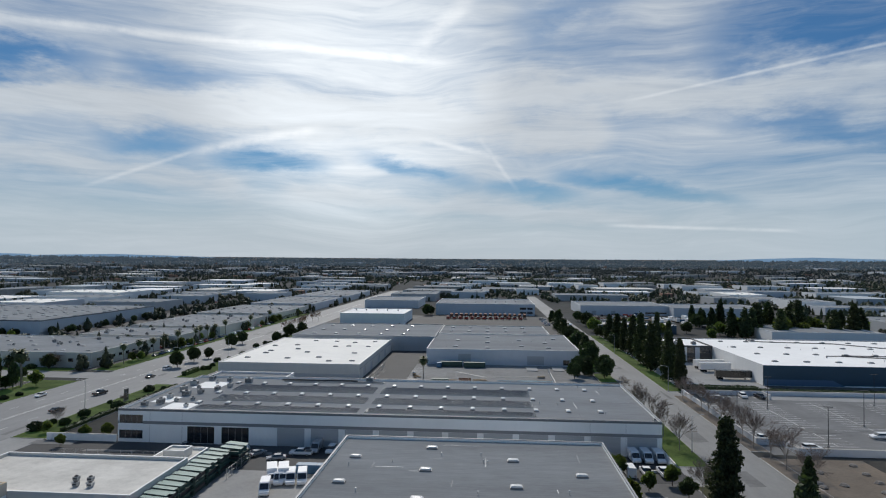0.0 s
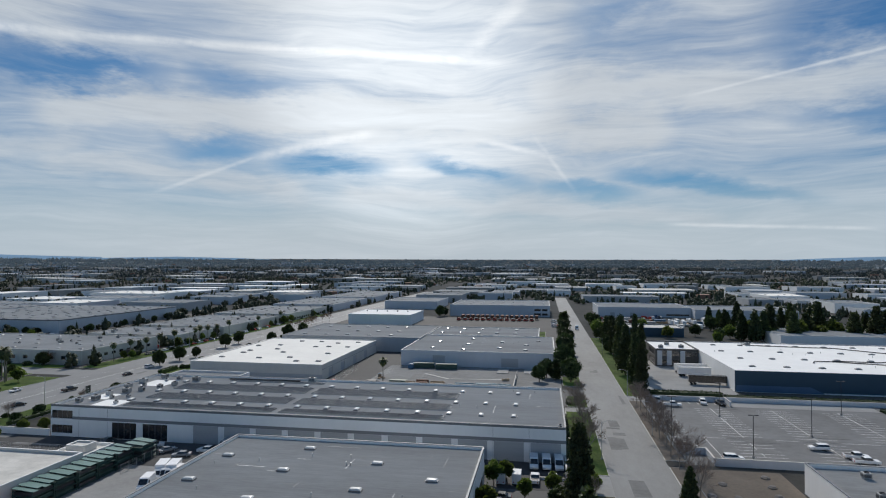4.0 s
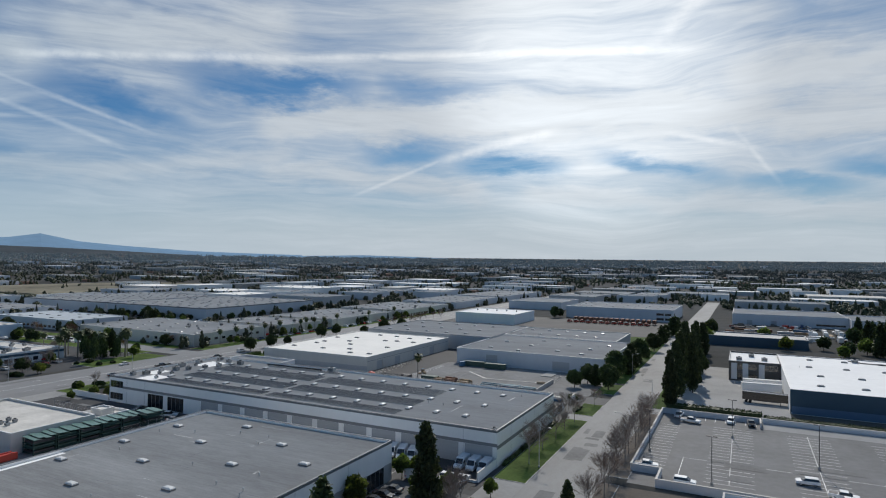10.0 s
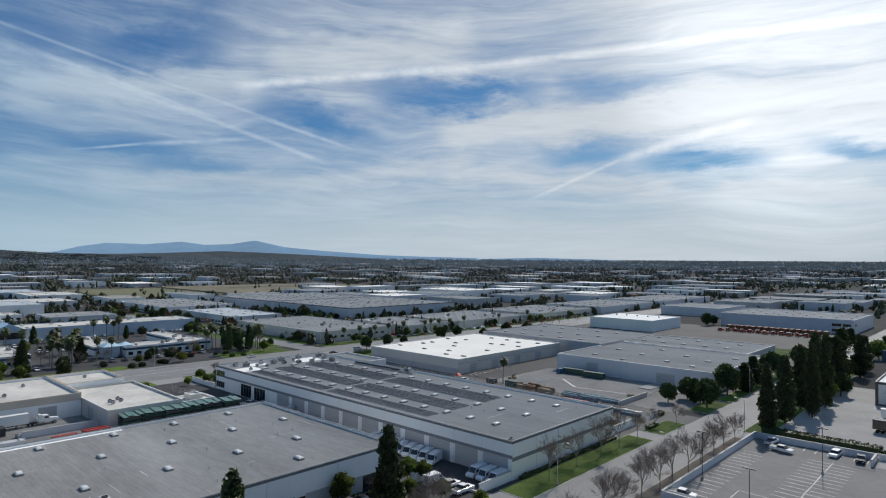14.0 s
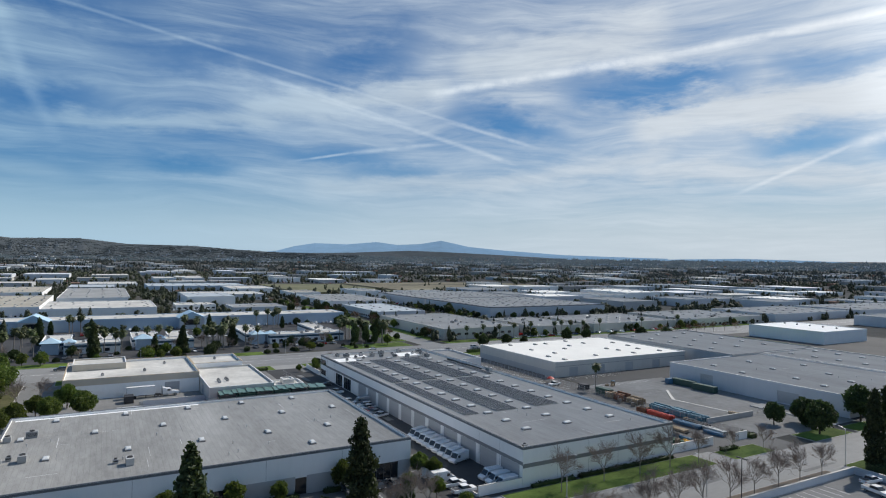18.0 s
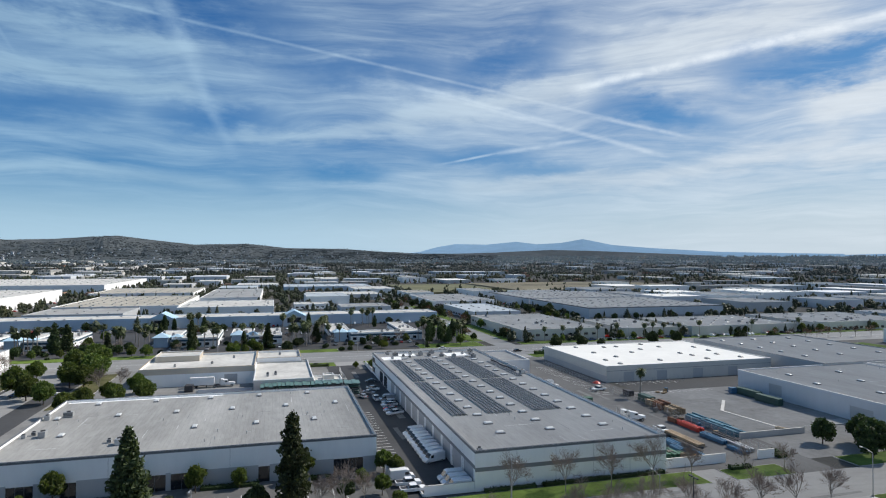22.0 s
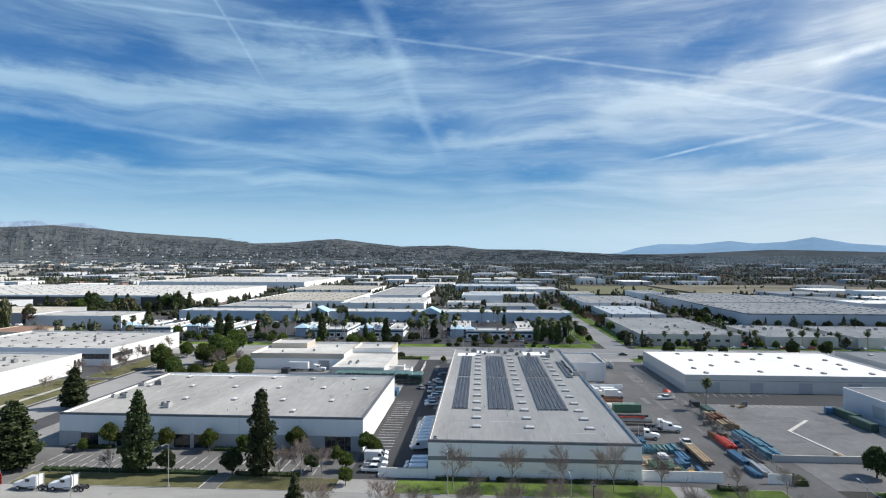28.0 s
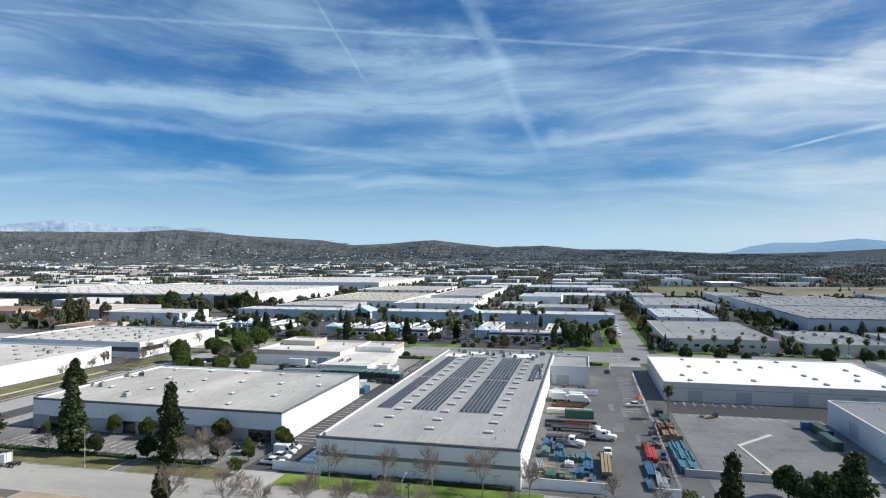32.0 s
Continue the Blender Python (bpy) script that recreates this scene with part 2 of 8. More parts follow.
# ---- materials ----
def surface(name, colour, rough=0.8, vary=0.25, big=0.08, small=1.5, metal=0.0, bump=0.0, streak=None, random_hue=0.0, tint=None, spec=0.4, seam=None, grain=None):
    """A material: colour varied at two sizes (big, small: noise scale per metre), stretched by streak."""
    m = bpy.data.materials.new(name)
    m.use_nodes = True
    n = Nodes(m.node_tree)
    bsdf = m.node_tree.nodes["Principled BSDF"]
    place = n.add("ShaderNodeNewGeometry").outputs["Position"]
    if streak:
        place = n.scaled(place, streak)
    a = n.noise(place, big, 3.0, 0.55)
    b = n.noise(place, small, 4.0, 0.6)
    g = n.noise(place, small * 6, 3.0, 0.7)
    f = n.math("ADD", n.math("MULTIPLY", a, 0.5), n.math("ADD", n.math("MULTIPLY", b, 0.32), n.math("MULTIPLY", g, 0.18)))
    dark = tuple(max(0.0, c * (1 - vary)) for c in colour)
    light = tuple(min(0.95, c * (1 + vary)) for c in (tint or colour))
    col = n.ramp(f, [(0.3, dark), (0.7, light)])
    if seam:
        axis, gap, depth = seam
        xyz = n.add("ShaderNodeSeparateXYZ")
        n.put(xyz.inputs[0], n.add("ShaderNodeNewGeometry").outputs["Position"])
        saw = n.math("FRACT", n.math("DIVIDE", xyz.outputs[axis], gap))
        col = n.mix(n.math("MULTIPLY", n.step(saw, 0.90, 0.96), n.math("MULTIPLY", b, depth * 2)), col, tuple(c * 0.45 for c in colour))
    if random_hue:
        info = n.add("ShaderNodeObjectInfo")
        hsv = n.add("ShaderNodeHueSaturation")
        n.put(hsv.inputs["Value"], n.math("ADD", n.math("MULTIPLY", info.outputs["Random"], random_hue), 1 - random_hue / 2))
        n.put(hsv.inputs["Color"], col)
        col = hsv.outputs[0]
    n.put(bsdf.inputs["Base Color"], col)
    n.put(bsdf.inputs["Roughness"], n.math("ADD", rough - 0.08, n.math("MULTIPLY", b, 0.16), clamp=True))
    bsdf.inputs["Metallic"].default_value = metal
    bsdf.inputs["Diffuse Roughness"].default_value = grain if grain is not None else 1.0 if rough > 0.85 else 0.0
    bsdf.inputs["Specular IOR Level"].default_value = spec
    if bump:
        bm = n.add("ShaderNodeBump")
        bm.inputs["Strength"].default_value, bm.inputs["Distance"].default_value = bump, 0.05
        n.put(bm.inputs["Height"], b)
        n.put(bsdf.inputs["Normal"], bm.outputs[0])
    return m


def leafy(name, colour, vary=0.45, thin=0.0):
    """Foliage: each clump of leaves has a tone of its own."""
    m = bpy.data.materials.new(name)
    m.use_nodes = True
    n = Nodes(m.node_tree)
    bsdf = m.node_tree.nodes["Principled BSDF"]
    isle = n.add("ShaderNodeNewGeometry").outputs["Random Per Island"]
    info = n.add("ShaderNodeObjectInfo").outputs["Random"]
    col = n.ramp(isle, [(0.0, tuple(c * (1 - vary) for c in colour)), (0.6, colour), (1.0, tuple(c * (1 + vary) for c in (colour[0] * 1.15, colour[1], colour[2] * 0.8)))])
    hsv = n.add("ShaderNodeHueSaturation")
    n.put(hsv.inputs["Value"], n.math("ADD", n.math("MULTIPLY", info, 0.5), 0.75))
    n.put(hsv.inputs["Hue"], n.math("ADD", n.math("MULTIPLY", info, 0.03), 0.485))
    n.put(hsv.inputs["Color"], col)
    n.put(bsdf.inputs["Base Color"], hsv.outputs[0])
    bsdf.inputs["Roughness"].default_value = 0.6
    bsdf.inputs["Specular IOR Level"].default_value = 0.25
    if thin:
        glow = n.add("ShaderNodeBsdfTranslucent")
        n.put(glow.inputs["Color"], n.mix(1.0, hsv.outputs[0], (1.7, 1.9, 1.0), "MULTIPLY"))
        both = n.add("ShaderNodeMixShader")
        both.inputs[0].default_value = thin
        m.node_tree.links.new(bsdf.outputs[0], both.inputs[1])
        m.node_tree.links.new(glow.outputs[0], both.inputs[2])
        m.node_tree.links.new(both.outputs[0], m.node_tree.nodes["Material Output"].inputs["Surface"])
    return m


ASPHALT = surface("asphalt", (0.055, 0.055, 0.057), 0.9, 0.35, 0.05, 0.8, bump=0.2, spec=0.16, grain=1.0)
LOT = surface("lot_asphalt", (0.064, 0.064, 0.066), 0.82, 0.42, 0.04, 0.6, bump=0.2, spec=0.32, grain=0.85)
STREET = surface("street_asphalt", (0.285, 0.278, 0.262), 0.76, 0.28, 0.06, 0.5, bump=0.2, streak=(1, 0.35, 1), spec=0.5, grain=0.85)
AVENUE = surface("avenue_asphalt", (0.28, 0.274, 0.264), 0.76, 0.26, 0.05, 0.5, bump=0.2, streak=(1, 0.3, 1), spec=0.5, grain=0.85)
CONCRETE = surface("concrete", (0.38, 0.367, 0.345), 0.76, 0.28, 0.07, 0.9, bump=0.15, spec=0.32, grain=0.85)
CARPARK = surface("car_park_asphalt", (0.205, 0.202, 0.197), 0.76, 0.38, 0.05, 0.5, bump=0.2, spec=0.32, grain=0.85)
DRY_GRASS = surface("dry_lawn", (0.080, 0.088, 0.036), 0.95, 0.5, 0.15, 1.6, bump=0.5, tint=(0.125, 0.118, 0.06), spec=0.1)
ROOF_DUSTY = surface("dusty_white_roof", (0.54, 0.525, 0.49), 0.84, 0.34, 0.08, 0.5, bump=0.1, spec=0.2, grain=0.3)
WALL_WARM = surface("warm_grey_wall", (0.56, 0.545, 0.51), 0.8, 0.1, 0.06, 0.7, streak=(1, 1, 0.25))
ROOF_BLUISH = surface("blue_grey_metal_roof", (0.42, 0.46, 0.49), 0.84, 0.15, 0.05, 0.6, streak=(1, 4, 1), spec=0.2, grain=0.3)
ROOF_SAND = surface("sandy_gravel_roof", (0.47, 0.43, 0.36), 0.93, 0.25, 0.05, 0.5, bump=0.2, spec=0.16, grain=1.0)
WALL_SKY = surface("pale_blue_wall", (0.44, 0.53, 0.62), 0.78, 0.08, 0.05, 0.6, streak=(1, 1, 0.25))
SKYLIGHT_DIM = surface("smoked_skylight", (0.30, 0.305, 0.30), 0.4, 0.15, 0.5, 3.0, random_hue=0.3)
YARD = surface("yard_pavement", (0.235, 0.23, 0.22), 0.82, 0.45, 0.05, 0.5, bump=0.2, spec=0.32, grain=0.85)
DRIVE = surface("drive_asphalt", (0.145, 0.142, 0.137), 0.82, 0.4, 0.06, 0.6, bump=0.2, spec=0.32, grain=0.85)
PATCH = surface("patched_asphalt", (0.215, 0.210, 0.20), 0.8, 0.35, 0.1, 0.8, bump=0.2, spec=0.32, grain=0.85)
KERB = surface("kerb_concrete", (0.46, 0.45, 0.43), 0.85, 0.15, 0.2, 2.0)
GRASS = surface("lawn", (0.088, 0.145, 0.028), 0.95, 0.5, 0.12, 1.6, bump=0.5, tint=(0.15, 0.21, 0.045), spec=0.1)
SOIL = surface("soil", (0.29, 0.235, 0.18), 0.95, 0.3, 0.1, 1.2, bump=0.4, spec=0.1)
EARTH = surface("ground_earth", (0.105, 0.10, 0.088), 0.95, 0.55, 0.010, 0.07, spec=0.1)
PAINT_LINE = surface("line_paint", (0.74, 0.73, 0.70), 0.8, 0.35, 0.3, 3.0)
WALL_WHITE = surface("white_tilt_up_wall", (0.82, 0.82, 0.81), 0.75, 0.07, 0.05, 0.6, streak=(1, 1, 0.25))
WALL_BAND = surface("grey_painted_band", (0.22, 0.225, 0.235), 0.75, 0.1, 0.08, 0.8)
WALL_GREY = surface("grey_painted_wall", (0.42, 0.43, 0.44), 0.78, 0.1, 0.06, 0.7, streak=(1, 1, 0.25))
WALL_PALE = surface("pale_grey_wall", (0.56, 0.58, 0.61), 0.78, 0.08, 0.05, 0.6, streak=(1, 1, 0.25))
WALL_BEIGE = surface("beige_stucco_wall", (0.52, 0.46, 0.38), 0.85, 0.1, 0.06, 0.7, streak=(1, 1, 0.3))
WALL_TAN = surface("tan_plaster_band", (0.44, 0.35, 0.25), 0.85, 0.1, 0.06, 0.7)
WALL_BLUE = surface("dark_blue_wall", (0.04, 0.078, 0.115), 0.6, 0.12, 0.05, 0.6)
WALL_MIDBLUE = surface("mid_blue_wall", (0.09, 0.15, 0.24), 0.6, 0.1, 0.05, 0.6)
WALL_DARK = surface("charcoal_wall", (0.09, 0.085, 0.08), 0.8, 0.15, 0.05, 0.7)
ROOF_GREY = surface("grey_cap_sheet_roof", (0.360, 0.355, 0.342), 0.82, 0.30, 0.06, 0.7, bump=0.25, streak=(0.22, 1, 1), seam=(1, 1.0, 0.24), spec=0.16, grain=1.0)
ROOF_G = surface("weathered_cap_sheet_roof", (0.365, 0.357, 0.338), 0.82, 0.42, 0.05, 0.8, bump=0.25, streak=(0.25, 1, 1), seam=(1, 1.0, 0.3), spec=0.16, grain=1.0)
ROOF_WHITE = surface("white_coated_roof", (0.86, 0.86, 0.845), 0.84, 0.1, 0.06, 0.5, bump=0.1, spec=0.2, grain=0.3)
ROOF_CREAM = surface("cream_roof", (0.84, 0.82, 0.77), 0.84, 0.1, 0.06, 0.5, bump=0.1, spec=0.2, grain=0.3)
ROOF_PALE = surface("pale_gravel_roof", (0.395, 0.387, 0.37), 0.82, 0.3, 0.04, 0.5, bump=0.2, spec=0.16, grain=1.0)
ROOF_BLUE = surface("blue_metal_roof", (0.42, 0.58, 0.70), 0.5, 0.12, 0.05, 0.7, streak=(1, 4, 1))
ROOF_BROWN = surface("brown_tile_roof", (0.28, 0.17, 0.12), 0.85, 0.2, 0.1, 1.0, spec=0.36)
COPING = surface("coping_metal", (0.17, 0.18, 0.195), 0.6, 0.12, 0.3, 2.0, metal=0.3)
COPING_PALE = surface("pale_coping", (0.66, 0.66, 0.66), 0.6, 0.08, 0.3, 2.0)
ROLL_DOOR = surface("roll_up_door", (0.40, 0.41, 0.425), 0.6, 0.1, 0.2, 1.5, streak=(0.3, 0.3, 5))
SKYLIGHT = surface("skylight_acrylic", (0.56, 0.565, 0.56), 0.3, 0.12, 0.5, 3.0, random_hue=0.18, spec=0.6)
FRAME = surface("aluminium_frame", (0.20, 0.20, 0.205), 0.5, 0.1, 0.5, 3.0, metal=0.4)
GLASS = surface("dark_window_glass", (0.018, 0.022, 0.027), 0.08, 0.3, 0.2, 1.0, spec=0.8)
STEEL = surface("galvanised_steel", (0.42, 0.43, 0.44), 0.45, 0.15, 0.5, 4.0, metal=0.5)
DARK_STEEL = surface("dark_steel", (0.06, 0.06, 0.065), 0.55, 0.2, 0.5, 4.0, metal=0.4)
UNIT = surface("roof_unit_metal", (0.34, 0.345, 0.345), 0.6, 0.18, 0.5, 3.0, random_hue=0.5)
RUBBER = surface("tyre_rubber", (0.02, 0.02, 0.02), 0.85, 0.2, 2.0, 9.0)
PV_FRAME = surface("panel_frame", (0.34, 0.35, 0.36), 0.5, 0.1, 0.5, 3.0, metal=0.3)
PV = surface("solar_cells", (0.026, 0.028, 0.040), 0.42, 0.15, 0.3, 1.5, random_hue=0.35, spec=0.45)
BARK = surface("bark", (0.13, 0.10, 0.08), 0.95, 0.3, 1.0, 6.0, bump=0.4)
BARK_PALE = surface("pale_bark", (0.31, 0.275, 0.24), 0.95, 0.3, 1.0, 6.0, bump=0.4)
TWIG = surface("bare_twigs", (0.27, 0.215, 0.18), 0.95, 0.3, 1.0, 6.0)
LEAF_PINE = leafy("pine_needles", (0.046, 0.064, 0.028), 0.5, 0.14)
LEAF_DARK = leafy("dark_leaves", (0.042, 0.063, 0.025), 0.5, 0.14)
LEAF_GREEN = leafy("green_leaves", (0.080, 0.108, 0.032), 0.45, 0.4)
LEAF_LIME = leafy("light_green_leaves", (0.105, 0.15, 0.03))
LEAF_PALM = leafy("palm_fronds", (0.070, 0.088, 0.036))
LEAF_OLIVE = leafy("olive_brown_leaves", (0.098, 0.104, 0.056))
LEAF_RUST = leafy("rusty_leaves", (0.13, 0.075, 0.045))
LEAF_HEDGE = leafy("hedge_leaves", (0.038, 0.060, 0.021))
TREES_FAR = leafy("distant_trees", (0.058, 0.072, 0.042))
# distance haze put into the leaf colour: greyer and paler farther out
TREES_HAZY = leafy("hazed_trees", (0.064, 0.080, 0.076), 0.3)
TREES_HAZY_FARTHEST = leafy("hazed_trees_farthest", (0.10, 0.125, 0.13), 0.25)
# woods at the world's edge also glow a little, standing in for hazy air
edge = TREES_HAZY_FARTHEST.node_tree.nodes["Principled BSDF"]
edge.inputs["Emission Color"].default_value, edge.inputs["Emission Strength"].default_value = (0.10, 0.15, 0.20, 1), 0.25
PLASTIC_RED = surface("red_paint", (0.40, 0.05, 0.035), 0.5, 0.15, 0.4, 3.0)
PLASTIC_BLUE = surface("blue_plastic", (0.045, 0.125, 0.22), 0.5, 0.2, 0.4, 3.0)
PLASTIC_TEAL = surface("teal_paint", (0.07, 0.175, 0.235), 0.55, 0.22, 0.4, 3.0)
PLASTIC_GREEN = surface("green_paint", (0.055, 0.13, 0.085), 0.55, 0.2, 0.4, 3.0)
RACK_GREEN = surface("dark_green_paint", (0.03, 0.07, 0.06), 0.55, 0.2, 0.4, 3.0)
SHEET_GREEN = surface("pale_green_sheet", (0.11, 0.19, 0.175), 0.35, 0.15, 0.4, 3.0)
TIMBER = surface("timber", (0.25, 0.19, 0.125), 0.85, 0.3, 0.4, 3.0)
RUST = surface("rusty_steel", (0.16, 0.075, 0.045), 0.8, 0.3, 0.4, 3.0)


def paint(name, colour, metal=0.0):
    m = surface(name, colour, 0.25, 0.06, 0.5, 4.0, metal=metal, spec=0.5)
    m.node_tree.nodes["Principled BSDF"].inputs["Coat Weight"].default_value = 0.4
    return m


CAR_WHITE, CAR_SILVER, CAR_GREY = paint("white_car_paint", (0.80, 0.80, 0.80)), paint("silver_car_paint", (0.42, 0.43, 0.45), 0.4), paint("grey_car_paint", (0.12, 0.125, 0.13), 0.3)
CAR_BLACK, CAR_RED, CAR_BLUE = paint("black_car_paint", (0.015, 0.015, 0.017)), paint("red_car_paint", (0.38, 0.025, 0.02)), paint("blue_car_paint", (0.03, 0.07, 0.17))
LAMP_CLEAR = surface("headlight_lens", (0.75, 0.76, 0.78), 0.15, 0.05)
LAMP_RED = surface("tail_light_lens", (0.35, 0.02, 0.02), 0.2, 0.05)
# ---- building blocks ----
class Shape:
    """A mesh under way: plain lists of corners and faces."""
    def __init__(self):
        self.v, self.f = [], []

    def box(self, x0, x1, y0, y1, z0, z1):
        self.hexa([(x0, y0, z0), (x1, y0, z0), (x1, y1, z0), (x0, y1, z0), (x0, y0, z1), (x1, y0, z1), (x1, y1, z1), (x0, y1, z1)])
        return self

    def hexa(self, pts):
        """Eight corners: four below, anticlockwise, and the four above them."""
        k = len(self.v)
        self.v += pts
        self.f += [(k + 3, k + 2, k + 1, k), (k + 4, k + 5, k + 6, k + 7), (k, k + 1, k + 5, k + 4), (k + 1, k + 2, k + 6, k + 5), (k + 2, k + 3, k + 7, k + 6), (k + 3, k, k + 4, k + 7)]
        return self

    def loft(self, rings, cap=True):
        """Rings of equally many corners, joined one to the next."""
        k, n = len(self.v), len(rings[0])
        for r in rings:
            self.v += [tuple(p) for p in r]
        for i in range(len(rings) - 1):
            for j in range(n):
                a, b = k + i * n + j, k + i * n + (j + 1) % n
                self.f.append((a, b, b + n, a + n))
        if cap:
            self.f.append(tuple(range(k + n - 1, k - 1, -1)))
            self.f.append(tuple(range(k + (len(rings) - 1) * n, k + len(rings) * n)))
        return self

    def tube(self, p, q, r0, r1=None, sides=7):
        p, q = Vector(p), Vector(q)
        d = (q - p).normalized()
        s = d.orthogonal().normalized()
        u = d.cross(s)
        r1 = r0 if r1 is None else r1
        ring = lambda c, r: [c + s * (r * math.cos(2 * math.pi * i / sides)) + u * (r * math.sin(2 * math.pi * i / sides)) for i in range(sides)]
        return self.loft([ring(p, r0), ring(q, r1)])

    def quad(self, a, b, c, d):
        k = len(self.v)
        self.v += [tuple(a), tuple(b), tuple(c), tuple(d)]
        self.f.append((k, k + 1, k + 2, k + 3))
        return self

    def mesh(self, name, material):
        me = bpy.data.meshes.new(name)
        me.from_pydata([tuple(p) for p in self.v], [], self.f)
        me.materials.append(material)
        return me


def part(name, shape, material, parent=None, label="", at=None):
    """One mesh object under a thing or a part; shape: a Shape or a mesh that is shared."""
    ob = new(name, shape if isinstance(shape, bpy.types.Mesh) else shape.mesh(name, material))
    if parent is not None:
        ob.parent = parent
    if at is not None:
        ob.matrix_basis = at if isinstance(at, Matrix) else Matrix.Translation(at)
    if label:
        ob["label"] = label
    return ob


def thing(name, label, category, group="", kind="", at=None):
    ob = new(name)
    ob.empty_display_size = 0.5
    if at is not None:
        ob.matrix_basis = at if isinstance(at, Matrix) else Matrix.Translation(at)
    return tagged(ob, label, category, group, kind)


def slab(name, x0, x1, y0, y1, z0, z1, material, label="", kind="structure", category=""):
    return tagged(part(name, Shape().box(x0, x1, y0, y1, z0, z1), material), label, category, "", kind)


def wall_shape(along, u0, u1, w0, w1, z0, z1, openings=()):
    """A wall along "x" or "y" from u0 to u1, thick from w0 to w1, with openings (u0, u1, z0, z1) through it."""
    s = Shape()
    zs = sorted({z0, z1, *[o[2] for o in openings if o[2] > z0], *[o[3] for o in openings if o[3] < z1]})
    for a, b in zip(zs, zs[1:]):
        cut = sorted((o[0], o[1]) for o in openings if o[2] < b - 1e-4 and o[3] > a + 1e-4)
        u = u0
        for c, d in cut + [(u1, u1)]:
            if c > u + 1e-4:
                s.box(*((u, c, w0, w1) if along == "x" else (w0, w1, u, c)), a, b)
            u = max(u, d)
    return s


def side_box(side, u0, u1, w0, w1, z0, z1, fx):
    """A box on one side of a building, w measured outwards from its face."""
    x0, x1, y0, y1 = fx
    if side == "-y":
        return u0, u1, y0 - w1, y0 - w0, z0, z1
    if side == "+y":
        return u0, u1, y1 + w0, y1 + w1, z0, z1
    if side == "-x":
        return x0 - w1, x0 - w0, u0, u1, z0, z1
    return x1 + w0, x1 + w1, u0, u1, z0, z1


def building(label, x0, x1, y0, y1, h, wall=None, roof=None, coping=None, doors=(), windows=(), bands=(), parapet=0.6, name="warehouse", joints=0.0, group="", door_material=None):
    """A flat-roofed building with parapet. doors, windows: (side, u0, u1, z0, z1); bands: (side, z0, z1, material)."""
    wall, roof, coping = wall or WALL_WHITE, roof or ROOF_GREY, coping or COPING
    root = thing(name, label, "building", group, at=(x0, y0, 0))
    inv = Matrix.Translation((-x0, -y0, 0))
    th = 0.3
    for side in ("-y", "+y", "-x", "+x"):
        holes = [o[1:] for o in (*doors, *windows) if o[0] == side]
        if side == "-y":
            s = wall_shape("x", x0, x1, y0, y0 + th, 0, h, holes)
        elif side == "+y":
            s = wall_shape("x", x0, x1, y1 - th, y1, 0, h, holes)
        elif side == "-x":
            s = wall_shape("y", y0 + th, y1 - th, x0, x0 + th, 0, h, holes)
        else:
            s = wall_shape("y", y0 + th, y1 - th, x1 - th, x1, 0, h, holes)
        part("wall", s, wall, root, at=inv)
        u0, u1 = (x0, x1) if side[1] == "y" else (y0 + th, y1 - th)
        part("coping", Shape().box(*side_box(side, u0, u1, -th - 0.03, 0.05, h, h + 0.12, (x0, x1, y0, y1))), coping, root, at=inv)
        if joints:
            n = max(1, round((u1 - u0) / joints))
            for i in range(1, n):
                u = u0 + (u1 - u0) * i / n
                if not any(o[0] - 0.1 < u < o[1] + 0.1 for o in holes):
                    part("panel_joint", Shape().box(*side_box(side, u - 0.03, u + 0.03, 0.002, 0.012, 0.0, h - 0.02, (x0, x1, y0, y1))), WALL_BAND, root, at=inv)
    for side, z0, z1, m in bands:
        u0, u1 = (x0 - 0.05, x1 + 0.05) if side[1] == "y" else (y0, y1)
        cuts = sorted(o[1:3] for o in (*doors, *windows) if o[0] == side and o[3] < z1 and o[4] > z0)
        u = u0
        for c, d in [*cuts, (u1, u1)]:
            if c > u + 0.05:
                part("wall_band", Shape().box(*side_box(side, u, c, 0.006, 0.05, z0, z1, (x0, x1, y0, y1))), m, root, at=inv)
            u = max(u, d)
    part("roof", Shape().box(x0 + th, x1 - th, y0 + th, y1 - th, h - parapet - 0.3, h - parapet), roof, root, at=inv)
    for side, u0, u1, z0, z1 in doors:
        d = part("roll_up_door", Shape().box(*side_box(side, u0, u1, -0.24, -0.16, z0, z1, (x0, x1, y0, y1))), door_material or ROLL_DOOR, root, at=inv)
        s = Shape()
        for i in range(1, max(2, int((z1 - z0) / 0.6))):
            z = z0 + i * 0.6
            s.box(*side_box(side, u0, u1, -0.16, -0.13, z, z + 0.06, (x0, x1, y0, y1)))
        part("slat", s, door_material or ROLL_DOOR, d)
    for side, u0, u1, z0, z1 in windows:
        w = part("window", Shape().box(*side_box(side, u0, u1, -0.2, -0.14, z0, z1, (x0, x1, y0, y1))), GLASS, root, at=inv)
        s = Shape()
        n = max(1, round((u1 - u0) / 1.8))
        for i in range(n + 1):
            u = u0 + (u1 - u0) * i / n
            s.box(*side_box(side, max(u0, u - 0.04), min(u1, u + 0.04), -0.14, -0.06, z0, z1, (x0, x1, y0, y1)))
        for z in (z0, z1 - 0.08):
            s.box(*side_box(side, u0, u1, -0.14, -0.07, z, z + 0.08, (x0, x1, y0, y1)))
        part("frame", s, FRAME, w)
    root["deck"] = h - parapet
    return root


